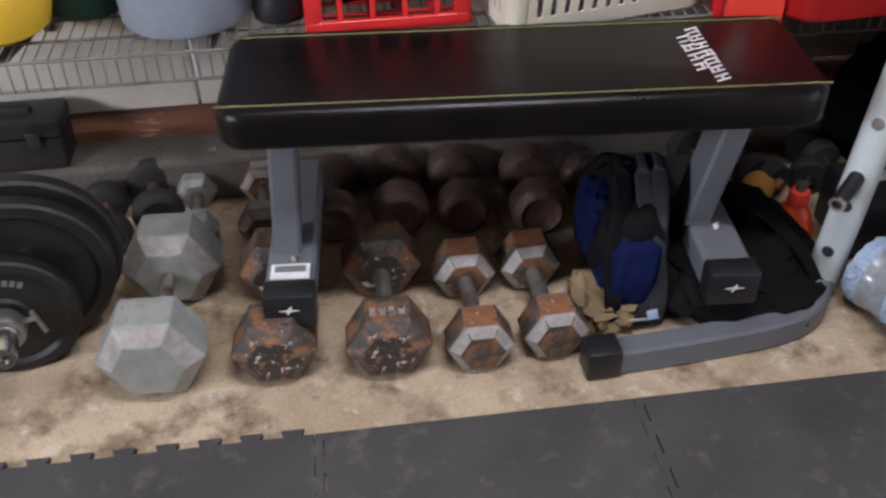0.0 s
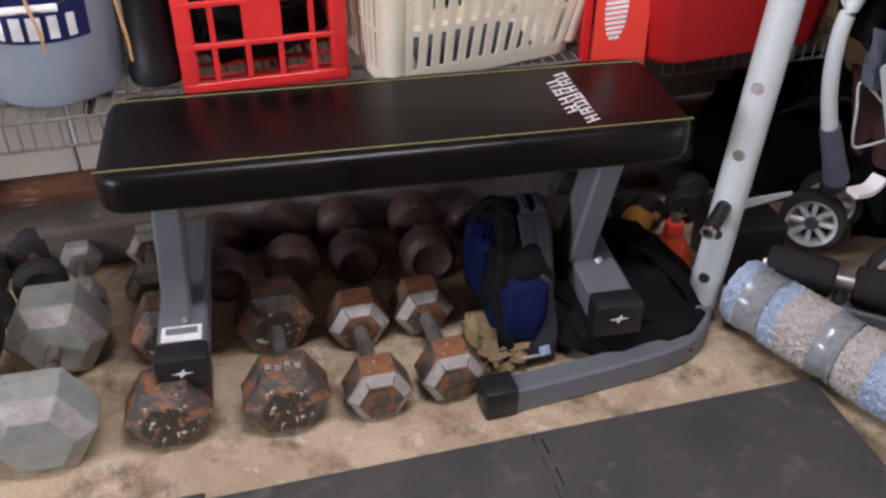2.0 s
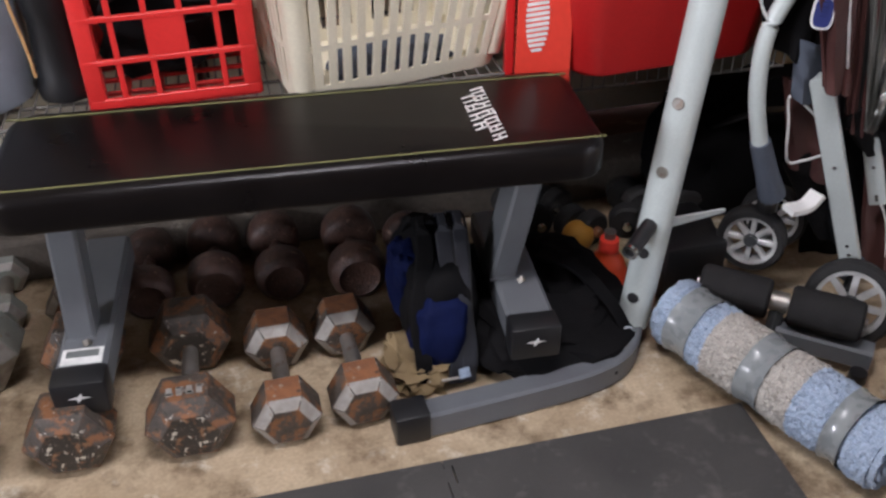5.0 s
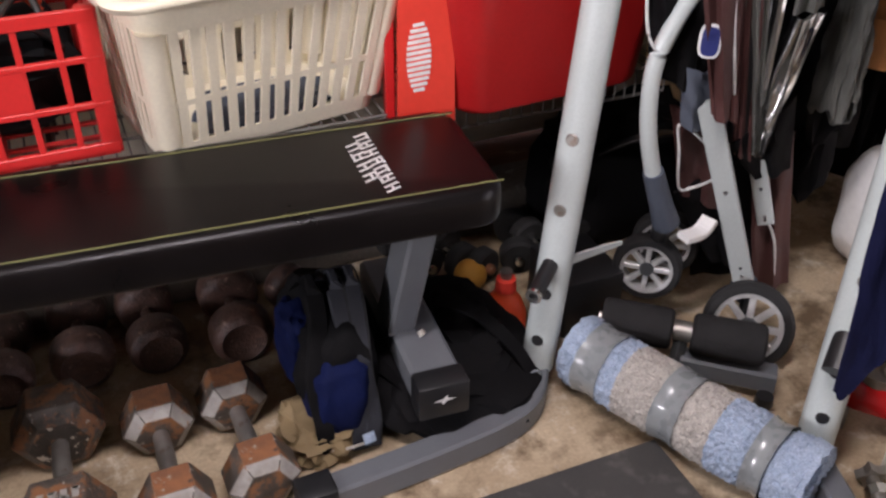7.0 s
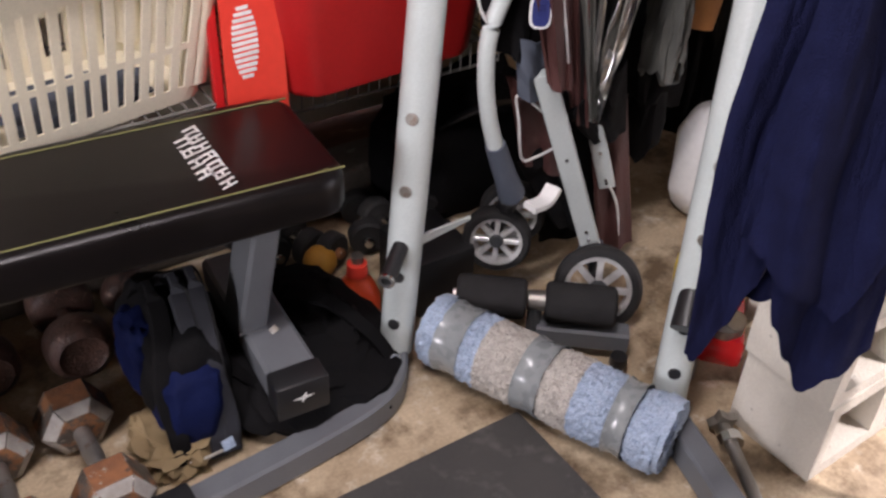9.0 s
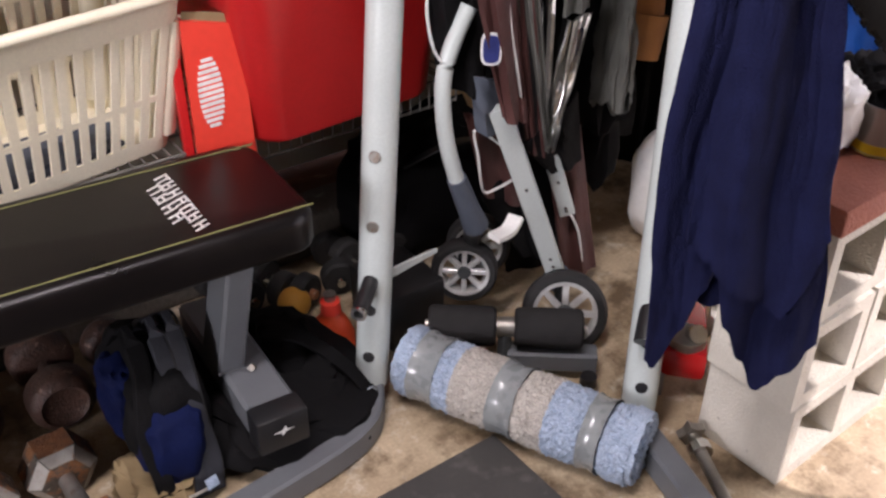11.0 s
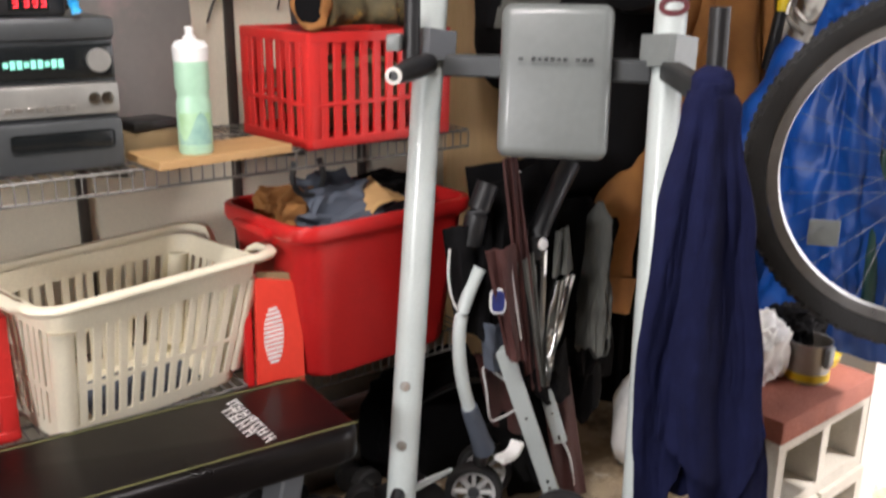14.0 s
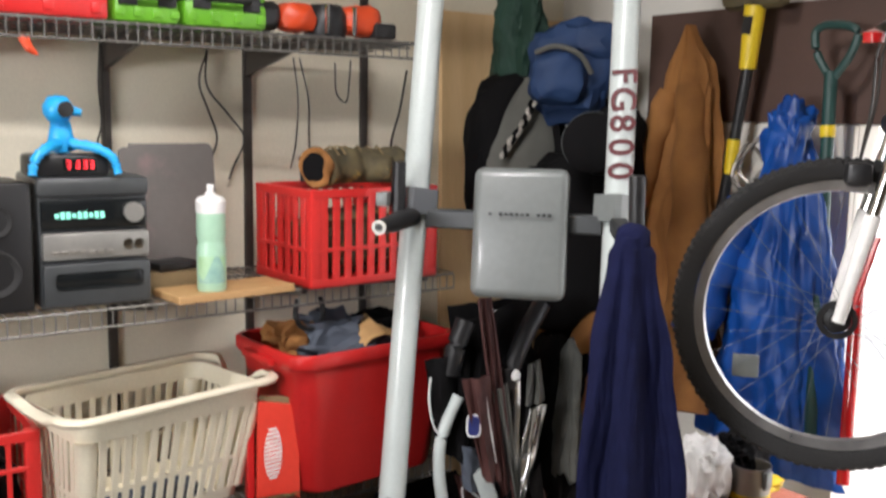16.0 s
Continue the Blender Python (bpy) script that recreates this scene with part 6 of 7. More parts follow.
def towel():
    c = Vector((1.31, -0.43, 1.315))
    t = thing("hanging_towel", c, "navy blue terry towel hanging from the rack arm", "towel")
    e = Vector((0.67, -0.742, 0))
    n = Vector((-0.742, -0.67, 0))

    def knots(x, ks):
        for (x0, y0), (x1, y1) in zip(ks, ks[1:]):
            if x <= x1:
                f = (x - x0) / (x1 - x0)
                f = f * f * (3 - 2 * f)
                return y0 + (y1 - y0) * f
        return ks[-1][1]

    def cloth(u, d):
        left = knots(d, ((0, -0.066), (0.04, -0.085), (0.22, -0.112), (0.50, -0.128), (0.9, -0.112)))
        right = knots(d, ((0, -0.022), (0.04, 0.0), (0.25, 0.045), (0.50, 0.084), (0.72, 0.116), (0.9, 0.126)))
        amp = min(1, d * 4)
        wave = amp * (0.012 * math.sin(u * 13 + d * 3.0) + 0.009 * math.sin(u * 6.5 - d * 4 + 1))
        wave += amp * (0.012 * noise.noise(Vector((u * 4, d * 3, 2))) + 0.005 * noise.noise(Vector((u * 11 + d * 5, d * 6, 7))) + 0.0025 * noise.noise(Vector((u * 26, d * 22, 4))))
        crease = -0.045 * math.exp(-((u - 0.36) / 0.06) ** 2) * max(0, d - 0.5) * 2.4
        pleat = 0.010 * abs(math.sin(u * 9 + d * 1.2)) * amp
        bulge = 0.025 * math.sin(math.pi * u) * (1 - 0.5 * d)
        return e * (left + (right - left) * u) + n * (0.01 + wave + crease + pleat + bulge) + Vector((0, 0, -d))

    def f(u, v):
        hem = knots(u, ((0, 0.855), (0.05, 0.868), (0.20, 0.80), (0.32, 0.71), (0.38, 0.665), (0.45, 0.75), (0.56, 0.82), (0.68, 0.872), (0.85, 0.825), (1.0, 0.785)))
        return cloth(u, v * hem)
    part("front_fall", sheet(f, 90, 110, 0.005), M_NAVY, t, "", angle=80)

    def over(w, v):
        a = knots(v, ((0, 0.50), (0.5, 0.40), (1, 0.18)))
        u = a + (1 - a) * w
        low = 0.625 + (u - 0.18) * 0.175 if u < 0.75 else 0.725 - (u - 0.75) * 0.5
        d = 0.02 + v * (low - 0.02)
        lift = 0.013 + 0.006 * math.exp(-((1 - v) * 9) ** 2) + 0.006 * math.exp(-(w * 9) ** 2) + 0.004 * noise.noise(Vector((u * 7, d * 5, 9)))
        return cloth(u, d) + n * lift
    part("folded_layer", sheet(over, 70, 100, 0.006), M_NAVY, t, "", angle=80)

    def g(u, v):
        d = 0.02 + v * (0.70 + 0.05 * math.sin(u * 4))
        return e * (-0.075 + (0.05 + 0.08 * min(1, d * 2)) * u - 0.02 * d) + n * (-0.030 + 0.010 * math.sin(u * 13 + v)) + Vector((0, 0, -d))
    part("back_fall", sheet(g, 30, 30, 0.005), M_NAVY, t, "", angle=80)
    part("top_fold", blob((0.062, 0.070, 0.075), tuple(e * -0.043 + Vector((0, 0, -0.014))), 4, 0.10, 2, 3, rot=(0, 0, 40)), M_NAVY, t)


towel()

# ---- things on the side wall ----
tagged(part("brown_board", span((2.318, -0.62, 1.535), (EAST_X - 0.002, 0.52, 1.875), 0.003), M_BROWN, None, smooth=False), "brown hardboard strip fixed to the wall", "board")
tagged(part("white_board", span((2.325, -0.22, 0.55), (EAST_X - 0.002, 0.32, 1.531), 0.003), M_WALL2, None, smooth=False), "white board behind the hanging coats", "board")


def garment(name, top, bottoms, width, depth, material, label, category, seed, folds=9, shoulder=0.35, flare=1.0):
    """A hanging coat: a closed, pleated body that widens from its hook."""
    t = thing(name, top, label, category)
    bm = bmesh.new()
    nv, nu = 64, 110
    rows = []
    for j in range(nv + 1):
        v = j / nv
        row = []
        w = width * (shoulder + (1 - shoulder) * min(1, v * flare) ** 0.7) * (0.15 + 0.85 * min(1, v * 9))
        d = depth * (0.3 + 0.7 * min(1, v * 2.2))
        for i in range(nu):
            a = 2 * math.pi * i / nu
            q = Vector((math.cos(a) * 2, math.sin(a) * 2, v * 4 + seed))
            k = 1 + 0.15 * math.sin(folds * a + seed + v * 1.5 + 2.0 * noise.noise(q)) * min(1, v * 3) + 0.30 * noise.noise(q) + 0.16 * noise.noise(q * 2.7) + 0.08 * noise.noise(q * 6)
            hem = bottoms + 0.05 * noise.noise(Vector((math.cos(a) * 1.5, math.sin(a) * 1.5, seed)))
            row.append(bm.verts.new((d / 2 * math.cos(a) * k, w / 2 * math.sin(a) * k, -v * hem)))
        rows.append(row)
    for a, b in zip(rows, rows[1:]):
        for i in range(nu):
            bm.faces.new((a[i], a[(i + 1) % nu], b[(i + 1) % nu], b[i]))
    bm.faces.new(rows[0])
    part("body", bm, material, t, "", angle=80)
    return t


coat = garment("canvas_coat", (2.20, 0.255, 1.82), 1.05, 0.35, 0.15, M_TAN, "tan canvas work coat hanging on the wall", "coat", 2, 7, 0.30, 0.85)


def sleeve(pts, radii, parent, material, cuff=None):
    p = smooth_path(pts, 6)
    n = len(p)
    rr = [radii[0] + (radii[1] - radii[0]) * i / n + 0.007 * math.sin(i * 1.5) for i in range(n)]
    s = part("sleeve", tube(p, rr, 16), material, parent, "", angle=70)
    if cuff:
        part("cuff", tube([p[-2], p[-1] + (p[-1] - p[-2]) * 0.6], rr[-1] + 0.006, 16), cuff, s)


sleeve([(-0.03, 0.035, -0.20), (-0.10, 0.10, -0.50), (-0.20, 0.13, -0.86), (-0.30, 0.11, -1.22)], (0.040, 0.075), coat, M_TAN, M_TAN)
sleeve([(-0.03, -0.035, -0.18), (-0.06, -0.075, -0.45), (-0.12, -0.14, -0.80), (-0.20, -0.19, -1.08)], (0.040, 0.080), coat, M_TAN, M_TAN)

bc = garment("black_coat", (2.19, 0.62, 1.72), 1.58, 0.30, 0.15, M_BLACKF, "long black coat hanging in the corner", "coat", 12, 8, 0.3, 1.2)
sleeve([(-0.04, 0.08, -0.22), (-0.09, 0.14, -0.55), (-0.10, 0.16, -0.90)], (0.055, 0.065), bc, M_BLACKF)
sleeve([(-0.04, -0.08, -0.22), (-0.09, -0.13, -0.55), (-0.10, -0.15, -0.88)], (0.055, 0.065), bc, M_BLACKF)
# Black bulk with a strap, added to fill the dark corner.
bag = thing("black_soft_bulk", (1.60, 0.74, 0), "black soft bulk added to fill the dark corner behind the stroller", "bag")
part("body", blob((0.46, 0.26, 0.40), (0, 0, 0.15), 44, 0.22, 2.4, 4, flat=0.001), M_BLACKF, bag)
part("carry_strap", tube(smooth_path([(-0.14, -0.10, 0.28), (-0.05, -0.15, 0.33), (0.06, -0.14, 0.31), (0.13, -0.11, 0.24)], 6), 0, rect=(0.014, 0.003)), M_BLACKP, bag, "", False)
strap = smooth_path([(0.13, 0.66, 0.72), (0.19, 0.63, 0.765), (0.27, 0.64, 0.77), (0.33, 0.68, 0.71)], 6)
so = part("carry_handle", tube(strap, 0, rect=(0.012, 0.003)), M_BLACKP, gear, "", False)
so.matrix_parent_inverse = gear.matrix_world.inverted()

jk = garment("rain_jacket", (2.17, -0.140, 1.560), 0.97, 0.45, 0.19, M_BLUE, "shiny blue nylon rain jacket hanging behind a bicycle", "jacket", 7, 7, 0.10, 0.9)
part("hood", blob((0.11, 0.11, 0.26), (-0.02, 0.0, -0.10), 31, 0.4, 3, 4), M_BLUE, jk, "", angle=70)
sleeve([(-0.04, 0.10, -0.25), (-0.10, 0.16, -0.45), (-0.14, 0.19, -0.62)], (0.06, 0.07), jk, M_BLUE)
w = smooth_path([(2.20, -0.02, 1.50), (2.18, 0.02, 1.45), (2.19, 0.05, 1.40), (2.20, 0.0, 1.36), (2.19, -0.04, 1.42), (2.2, 0.03, 1.47), (2.18, 0.06, 1.38), (2.2, 0.02, 1.33)], 8)
tagged(part("coiled_wire", tube(w, 0.006, 8), M_DULL, None), "loose coil of grey wire hanging on the wall", "wire")


def backpack_hung():
    t = thing("hanging_backpack", (1.92, 0.70, 1.66), "grey and black backpack hanging in the corner", "backpack", rz=-40)
    part("body", blob((0.33, 0.22, 0.56), (-0.02, 0, -0.26), 41, 0.12, 2, 4), M_BLACKF, t)

    def face(u, v):
        w = 0.035 + 0.085 * min(1, v * 1.5) ** 0.8
        return Vector((0.035 - 0.05 * v + (2 * u - 1) * w, -0.085 - 0.060 * math.sin(math.pi * u) ** 0.7 * (0.35 + 0.65 * v) + 0.006 * noise.noise(Vector((u * 4, v * 5, 3))), 0.0 - 0.34 * v))
    part("front_panel", sheet(face, 18, 20, 0.02), M_GREYF, t, "grey front panel")
    for sg in (-1, 1):
        edge = [Vector((0.035 - 0.05 * v + sg * (0.035 + 0.085 * min(1, v * 1.5) ** 0.8), -0.09, -0.34 * v)) for v in [k / 8 for k in range(9)]]
        part("side_strap", tube(smooth_path(edge, 3), 0, rect=(0.012, 0.010)), M_BLACKF, t)
    part("lower_pocket", blob((0.26, 0.16, 0.30), (0.02, -0.04, -0.45), 43, 0.15, 2, 4), M_BLACKF, t)
    w = smooth_path([(0.055, -0.150, -0.03), (0.03, -0.165, -0.09), (0.01, -0.172, -0.14), (-0.03, -0.172, -0.20), (-0.055, -0.172, -0.25)], 10)
    for ph, m in ((0, M_SHAGT), (math.pi, M_BLACKF)):
        part("webbing", tube([p + Vector((0.0075 * math.cos(i * 0.75 + ph), 0.005 * math.sin(i * 0.75 + ph), 0)) for i, p in enumerate(w)], 0.0065, 8), m, t, "twisted webbing")
    part("top_loop", tube(smooth_path([(-0.04, 0, 0), (-0.02, 0, 0.06), (0.03, 0, 0.06), (0.05, 0, 0)], 4), 0.010, 8), M_BLACKF, t)


backpack_hung()
bb = thing("blue_bag", (1.97, 0.555, 1.83), "dusty blue nylon pack hanging in the corner", "bag", rz=-42)
part("body", blob((0.26, 0.16, 0.30), (0.02, 0, -0.15), 51, 0.22, 2, 4), M_BLUE2, bb)
part("pouch", blob((0.17, 0.12, 0.17), (-0.02, -0.09, -0.17), 52, 0.15, 2, 4), M_BLUE2, bb, "rounded blue front pouch")
part("flap", blob((0.18, 0.12, 0.12), (0.10, -0.02, -0.06), 53, 0.3, 2, 3), M_BLUE2, bb)
part("binding", tube(smooth_path([(-0.09, -0.125, -0.10), (-0.03, -0.15, -0.082), (0.04, -0.145, -0.105), (0.08, -0.12, -0.16)], 5), 0.008, 8), M_GREYF, bb, "grey edge binding")
gb = garment("green_bag", (1.94, 0.74, 2.10), 0.48, 0.23, 0.12, M_GREEN, "dark green cloth bag hanging in the corner", "bag", 4, 5, 0.6)
hp = thing("helmet", (1.89, 0.33, 1.47), "black visored helmet hanging behind the rack", "helmet", rz=-42)
part("shell", blob((0.17, 0.17, 0.17), (0.03, 0.02, -0.01), 61, 0.06, 2, 4), M_BLACKP, hp)
part("visor", lathe([(0.070, 0), (0.082, 0.004), (0.086, 0.012), (0.07, 0.02), (0.0, 0.03)], 28, Matrix.Translation((-0.01, -0.075, 0.0)) @ pose(0, 0, 0, 90, 0, 0)), M_BLACKF, hp, "dark round face opening")
part("trim_ring", tube([(-0.01 + 0.084 * math.cos(a), -0.082, 0.084 * math.sin(a)) for a in [radians(70 + 10 * k) for k in range(16)]], 0.0034, 6), M_PANEL, hp)
bk = thing("black_soft_bulk", (1.93, 0.43, 1.42), "black fabric bag hanging below the packs", "bag", rz=-42)
part("body", blob((0.34, 0.20, 0.58), (-0.02, 0.03, -0.27), 63, 0.18, 2, 4), M_BLACKF, bk)
part("side_lump", blob((0.20, 0.16, 0.40), (0.10, 0.02, -0.05), 64, 0.2, 2, 4), M_BLACKF, bk)
tagged(part("dark_cloth", blob((0.16, 0.22, 0.62), (1.86, 0.42, 0.56), 66, 0.3, 2, 4), M_BLACKF, None), "dark cloth bundle hanging behind the stroller", "cloth")
gcl = garment("grey_cloth", (1.80, 0.30, 0.90), 0.42, 0.10, 0.05, M_GREYF, "grey cloth hanging behind the stroller", "cloth", 9, 4, 0.8)


def sledge():
    t = thing("sledgehammer", (2.27, 0.070, 1.285), "sledgehammer with yellow and black handle hung on the wall", "hammer")
    part("head", lathe([(0, -0.095), (0.030, -0.095), (0.036, -0.085), (0.036, -0.03), (0.030, -0.02), (0.030, 0.02), (0.036, 0.03), (0.036, 0.085), (0.030, 0.095), (0, 0.095)], 8, Matrix.Translation((-0.06, -0.03, 0.60)) @ pose(0, 0, 0, 90, 0, 0)), M_CAMO, t, "rusty iron head")
    part("handle", tube([(-0.06, 0.05, -0.05), (-0.06, -0.02, 0.42)], 0.016, 14), M_BLACKP, t, "black fibreglass shaft")
    part("sleeve", tube([(-0.06, -0.017, 0.40), (-0.06, -0.03, 0.575)], [0.024, 0.03], 14), M_YELLOWH, t, "yellow shaft collar")
    part("band", tube([(-0.06, 0.022, 0.10), (-0.06, 0.014, 0.20)], 0.019, 14), M_YELLOWH, t, "yellow band")
    part("decal", box((0.002, 0.03, 0.05), (-0.088, -0.026, 0.52), (8, 0, 0)), M_BLACKP, t, "", False)


sledge()


def shovel():
    t = thing("shovel", (2.22, -0.225, 0.72), "teal-handled shovel standing against the wall", "shovel")
    part("shaft", tube([(-0.10, -0.06, 0.0), (-0.02, 0.01, 0.95)], 0.017, 12), M_TEAL, t, "teal painted shaft")
    part("grip", tube(smooth_path([(-0.02, 0.01, 0.93), (-0.02, 0.055, 1.0), (-0.02, 0.06, 1.06), (-0.02, 0.0, 1.07), (-0.02, -0.055, 1.05), (-0.02, -0.04, 0.99), (-0.02, 0.005, 0.93)], 5), 0.011, 8), M_TEAL, t, "dark D-shaped grip")
    part("band", tube([(-0.035, -0.003, 0.78), (-0.033, 0.0, 0.81)], 0.02, 12), M_YELLOWH, t)


shovel()
tagged(part("red_pole", tube([(2.06, -0.42, 0.64), (2.16, -0.36, 1.30)], 0.016, 12), M_REDGL, None), "red painted pole leaning behind the bicycle", "pole")

# ---- things on the pavers ----
can = thing("tin_can", (1.815, -0.325, 0.625), "dented tin can with yellow paper scraps on pavers", "can")
part("shell", lathe([(0, 0), (0.046, 0), (0.048, 0.004), (0.046, 0.01), (0.046, 0.085), (0.048, 0.09), (0.045, 0.09), (0.043, 0.02), (0, 0.02)], 28), M_CAN, can)
part("wrapper", tube([(0.0, 0.0, 0.002), (0.0, 0, 0.022)], 0.0475, 28), M_YELLOWH, can)
part("handle", box((0.03, 0.012, 0.045), (-0.005, -0.05, 0.065), (0, 0, 10), 0.003), M_PANEL, can)
tagged(part("paper_scrap", blob((0.10, 0.07, 0.03), (1.905, -0.30, 0.638), 71, 0.4, 4, 3, flat=0.625), M_YELLOWH, None), "crumpled yellow paper on the pavers", "paper")
# White lump stands in for the blown-out daylight patch below the coats.
tagged(part("white_glare_lump", blob((0.12, 0.10, 0.16), (1.715, -0.265, 0.70), 72, 0.35, 2.2, 4, flat=0.625), M_WHITE, None), "crumpled white lump on pavers standing in for a blown-out daylight patch", "bag")
tagged(part("dark_fur_hat", blob((0.16, 0.12, 0.13), (1.865, -0.245, 0.69), 73, 0.3, 5, 4, flat=0.625), M_BLACKF, None), "dark fuzzy hat lying on pavers", "hat")
tagged(part("white_jug", blob((0.17, 0.17, 0.32), (2.08, 0.33, 0.16), 74, 0.10, 2, 4, flat=0.001), M_WHITE, None), "white plastic jug on the floor", "jug")
tagged(part("yellow_funnel", blob((0.06, 0.06, 0.16), (1.80, 0.10, 0.08), 75, 0.15, 2, 3, flat=0.001), M_YELLOWH, None), "small yellow plastic container on the floor", "container")

# ---- bicycle ----


def bicycle():
    H = Vector((1.715, -0.572, 1.138))
    t = thing("bicycle", H - Vector((0, 0, 0.335)), "mountain bike with knobby tyre hung from the ceiling", "bicycle")
    O = H - Vector((0, 0, 0.335))
    fw = Vector((0.60, -0.80, 0)).normalized()
    side = Vector((-0.80, -0.60, 0))
    R = 0.332

    def wheel(c):
        m = along(c - O, c - O + side)
        w = part("wheel", lathe([(R - 0.045, -0.016), (R - 0.03, -0.024), (R - 0.012, -0.025), (R - 0.004, -0.014), (R - 0.002, 0), (R - 0.004, 0.014), (R - 0.012, 0.025), (R - 0.03, 0.024), (R - 0.045, 0.016)], 72, m), M_RUBBER, t, "black knobby tyre")
        kn = bmesh.new()
        for i in range(112):
            a = 2 * math.pi * i / 112
            for k, (rr, z, tilt) in enumerate(((R - 0.004, 0.004 if i % 2 else -0.006, 0), (R - 0.010, 0.020 if i % 2 else 0.017, 40), (R - 0.010, -0.020 if i % 2 else -0.017, -40))):
                b = box((0.009, 0.0105, 0.010), bm=bmesh.new())
                bmesh.ops.transform(b, matrix=m @ Matrix.Rotation(a, 4, "Z") @ Matrix.Translation((rr, 0, z)), verts=b.verts[:])
                me = bpy.data.meshes.new("tmp")
                b.to_mesh(me)
                b.free()
                kn.from_mesh(me)
                bpy.data.meshes.remove(me)
        tagged(part("tread", kn, M_RUBBER, w, "", False), kind="stuff")
        part("rim", lathe([(R - 0.066, -0.011), (R - 0.046, -0.014), (R - 0.046, 0.014), (R - 0.066, 0.011), (R - 0.070, 0), (R - 0.066, -0.011)], 72, m), M_ALLOY, w, "dull silver alloy rim")
        part("hub", lathe([(0, -0.05), (0.012, -0.05), (0.014, -0.035), (0.028, -0.032), (0.028, -0.026), (0.016, -0.022), (0.016, 0.022), (0.028, 0.026), (0.028, 0.032), (0.014, 0.035), (0.012, 0.05), (0, 0.05)], 20, m), M_BLACKP, w)
        sp = bmesh.new()
        for i in range(32):
            a = 2 * math.pi * i / 32
            o = 0.35 if i % 4 < 2 else -0.35
            z = 0.029 if i % 2 else -0.029
            p0 = m @ Vector((0.027 * math.cos(a + o * 3), 0.027 * math.sin(a + o * 3), z))
            p1 = m @ Vector(((R - 0.066) * math.cos(a), (R - 0.066) * math.sin(a), 0))
            tube([p0, p1], 0.0006, 4, sp)
        tagged(part("spoke", sp, M_STEEL, w, "thin steel spokes", False), kind="stuff")
        return w, m

    w, m = wheel(H)
    wheel(H + fw * 1.04)
    part("reflector", box((0.055, 0.05, 0.008), (0, 0, 0), bevel=0.002), M_PANEL, w, "pale plastic spoke reflector").matrix_basis = Matrix.Translation(-fw * 0.172 + Vector((0, 0, -0.122)) + Vector((0, 0, 0.335))) @ side.to_track_quat("Z", "Y").to_matrix().to_4x4()
    h = H - O
    crown = h + fw * 0.09 + Vector((0, 0, 0.40))
    for sg in (-1, 1):
        o = side * 0.058 * sg
        lower = part("fork_leg", tube([h + o, h + o + (crown - h) * 0.55], [0.013, 0.017], 14), M_WHITE, t, "white fork lower with red stripe")
        part("red_stripe", tube([h + o * 1.05 + (crown - h) * 0.12 + fw * 0.018, h + o * 1.05 + (crown - h) * 0.45 + fw * 0.02], 0.008, 8), M_REDGL, lower)
        part("stanchion", tube([h + o + (crown - h) * 0.52, crown + o], 0.014, 14), M_CHROME, t, "chrome fork stanchion")
    part("fork_crown", box((0.05, 0.15, 0.04), tuple(crown), (0, 0, math.degrees(math.atan2(fw.y, fw.x))), 0.01), M_BLACKP, t)
    head = crown + (crown - h).normalized() * 0.16
    part("head_tube", tube([crown, head], 0.024, 16), M_BLACKP, t)
    part("brake", box((0.05, 0.14, 0.05), tuple(h + (crown - h) * 0.75 - fw * 0.05), (0, 0, math.degrees(math.atan2(fw.y, fw.x))), 0.012), M_BLACKP, t, "black brake calliper")
    part("disc_brake", lathe([(0.028, 0), (0.040, 0), (0.040, 0.003), (0.028, 0.003), (0.028, 0)], 28, along(h + side * 0.036, h + side * 0.1)), M_BLACKP, t)
    bars = head + Vector((0, 0, 0.05)) - fw * 0.05
    part("stem", tube([head, bars], 0.018, 12), M_BLACKP, t)
    part("handlebar", tube([bars + side * 0.30, bars + side * 0.1, bars - side * 0.1, bars - side * 0.30], 0.0145, 12), M_BLACKP, t)
    part("front_light", lathe([(0, 0), (0.02, 0), (0.022, 0.02), (0.0, 0.03)], 14, Matrix.Translation(crown - fw * 0.06 + Vector((0, 0, 0.16)))), M_REDGL, t, "small red light")
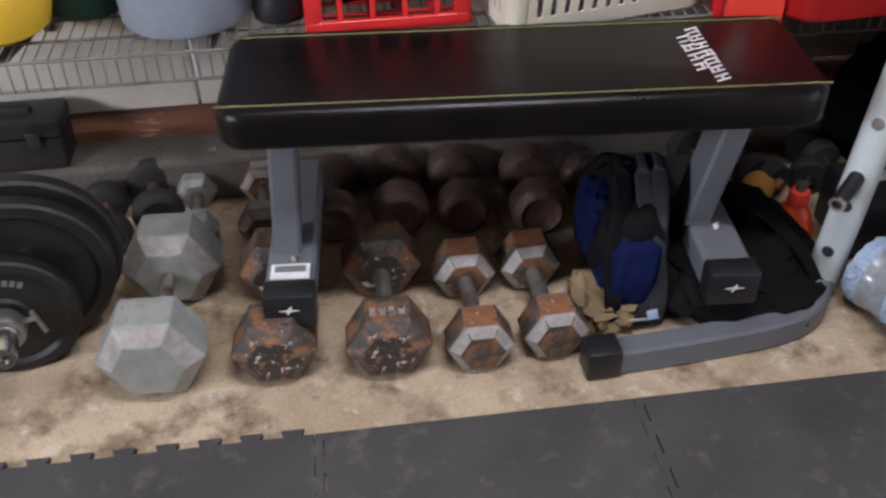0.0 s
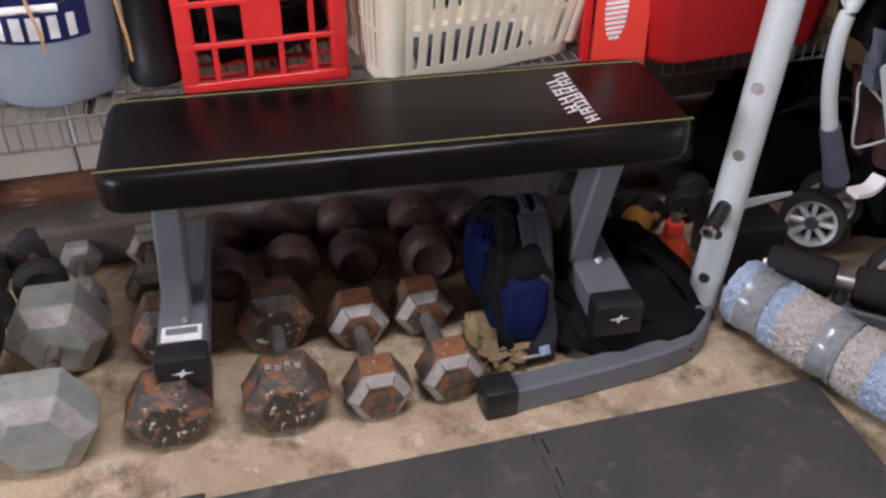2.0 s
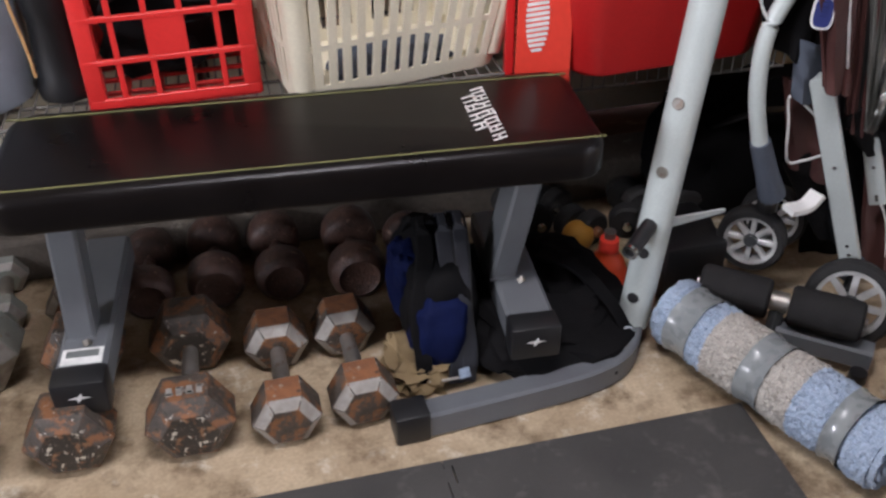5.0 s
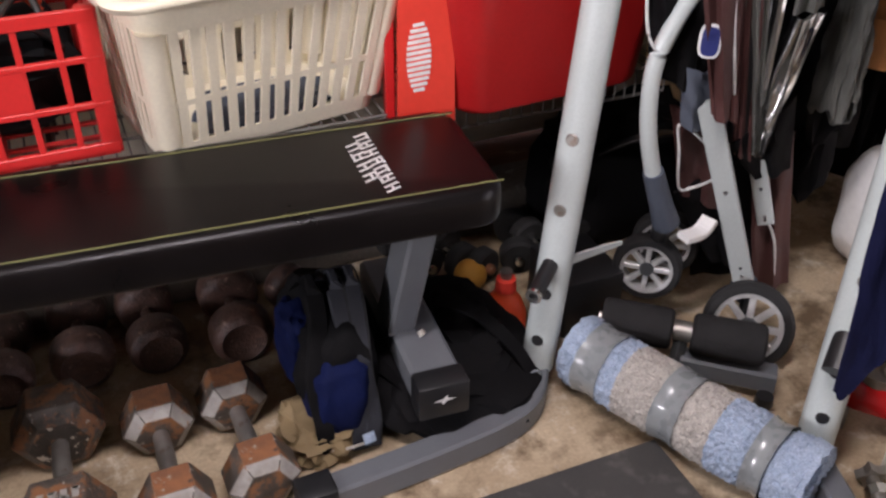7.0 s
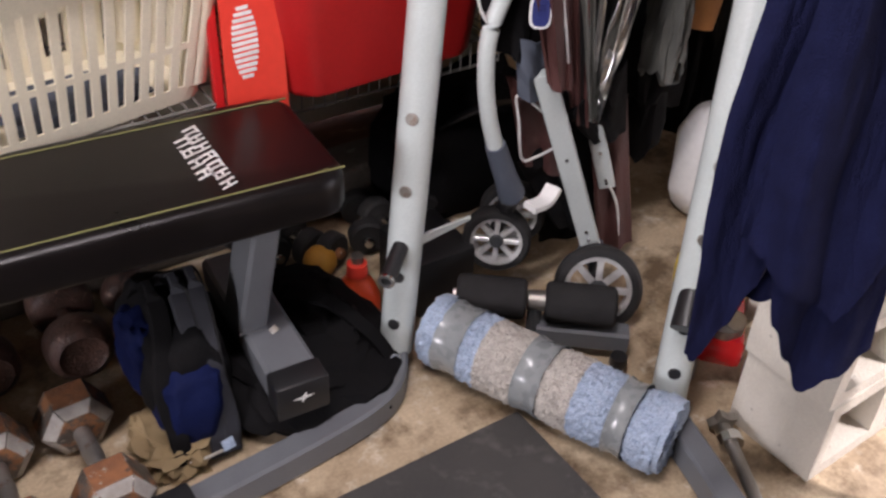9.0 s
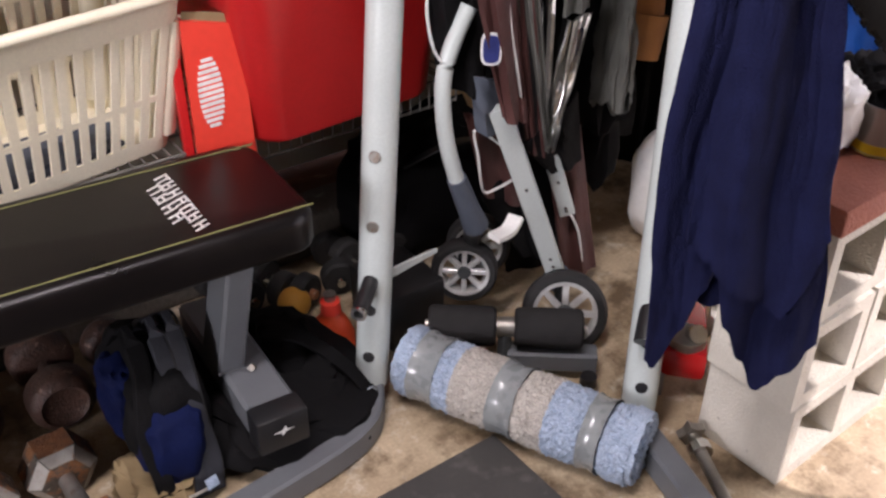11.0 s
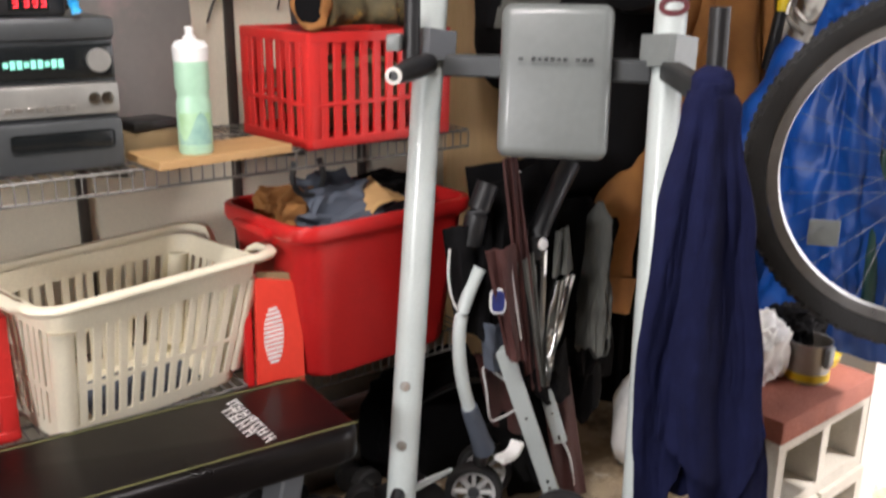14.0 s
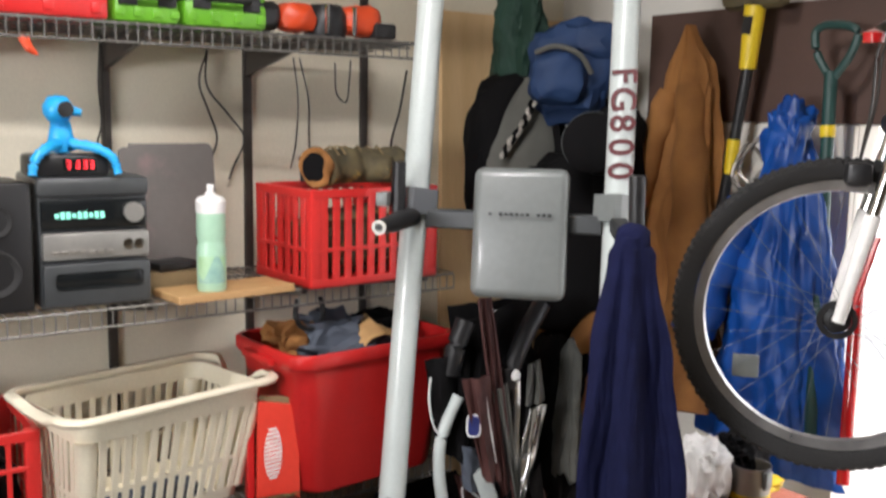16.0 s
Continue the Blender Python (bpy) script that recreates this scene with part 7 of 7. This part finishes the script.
    seat, bb_, rear = head + fw * 0.56 + Vector((0, 0, -0.02)), head + fw * 0.47 + Vector((0, 0, -0.48)), h + fw * 1.04
    for a, b, r in ((head - Vector((0, 0, 0.03)), seat, 0.017), (crown + Vector((0, 0, 0.03)), bb_, 0.02), (seat, bb_, 0.017), (bb_, rear, 0.011), (seat, rear, 0.010)):
        part("frame_tube", tube([a, b], r, 14), M_REDGL, t, "red frame tube")
    part("seat_post", tube([seat, seat + fw * 0.04 + Vector((0, 0, 0.16))], 0.0135, 12), M_CHROME, t)
    part("saddle", blob((0.26, 0.14, 0.06), tuple(seat + fw * 0.05 + Vector((0, 0, 0.19))), 81, 0.08, 2, 3, rot=(0, 0, math.degrees(math.atan2(fw.y, fw.x)))), M_BLACKP, t)
    for sg in (-1, 1):
        w = [bars + side * 0.12 * sg, bars - fw * 0.03 + side * 0.05 * sg + Vector((0, 0, -0.06)), crown - fw * 0.05 + side * 0.03 * sg + Vector((0, 0, 0.04)), h + (crown - h) * 0.8 - fw * 0.05]
        part("cable", tube(smooth_path(w, 8), 0.003, 6), M_CABLE, t)
    for p in (head - Vector((0, 0, 0.03)) + fw * 0.12, seat - fw * 0.05):
        q = O + p
        k = part("ceiling_hook", tube(smooth_path([(q.x, q.y, 2.52), (q.x, q.y, q.z + 0.06), q - side * 0.028, q - Vector((0, 0, 0.026)), q + side * 0.03], 5), 0.006, 8), M_BLACKP, None)
        tagged(k, "long black hook hanging from the ceiling", "hook", "ceiling hooks")


bicycle()

# ---- model number on the rack post ----
mk = thing("post_decal", V0 + LEAN_V * 1.50, "maroon lettering down a silver rack post", "decal")
for k, ch in enumerate("FG800"):
    c = V0 + LEAN_V * (1.638 - 0.058 * k) - (V0 + LEAN_V * 1.50)
    n = Vector((-0.742, -0.67, 0.16)).normalized()
    q = n.to_track_quat("Z", "Y").to_matrix().to_4x4()
    writing(ch, 0.086, Matrix.Translation(c + n * 0.0348) @ q @ pose(0, 0, 0, 0, 0, -86), M_MARO, mk, "letter")
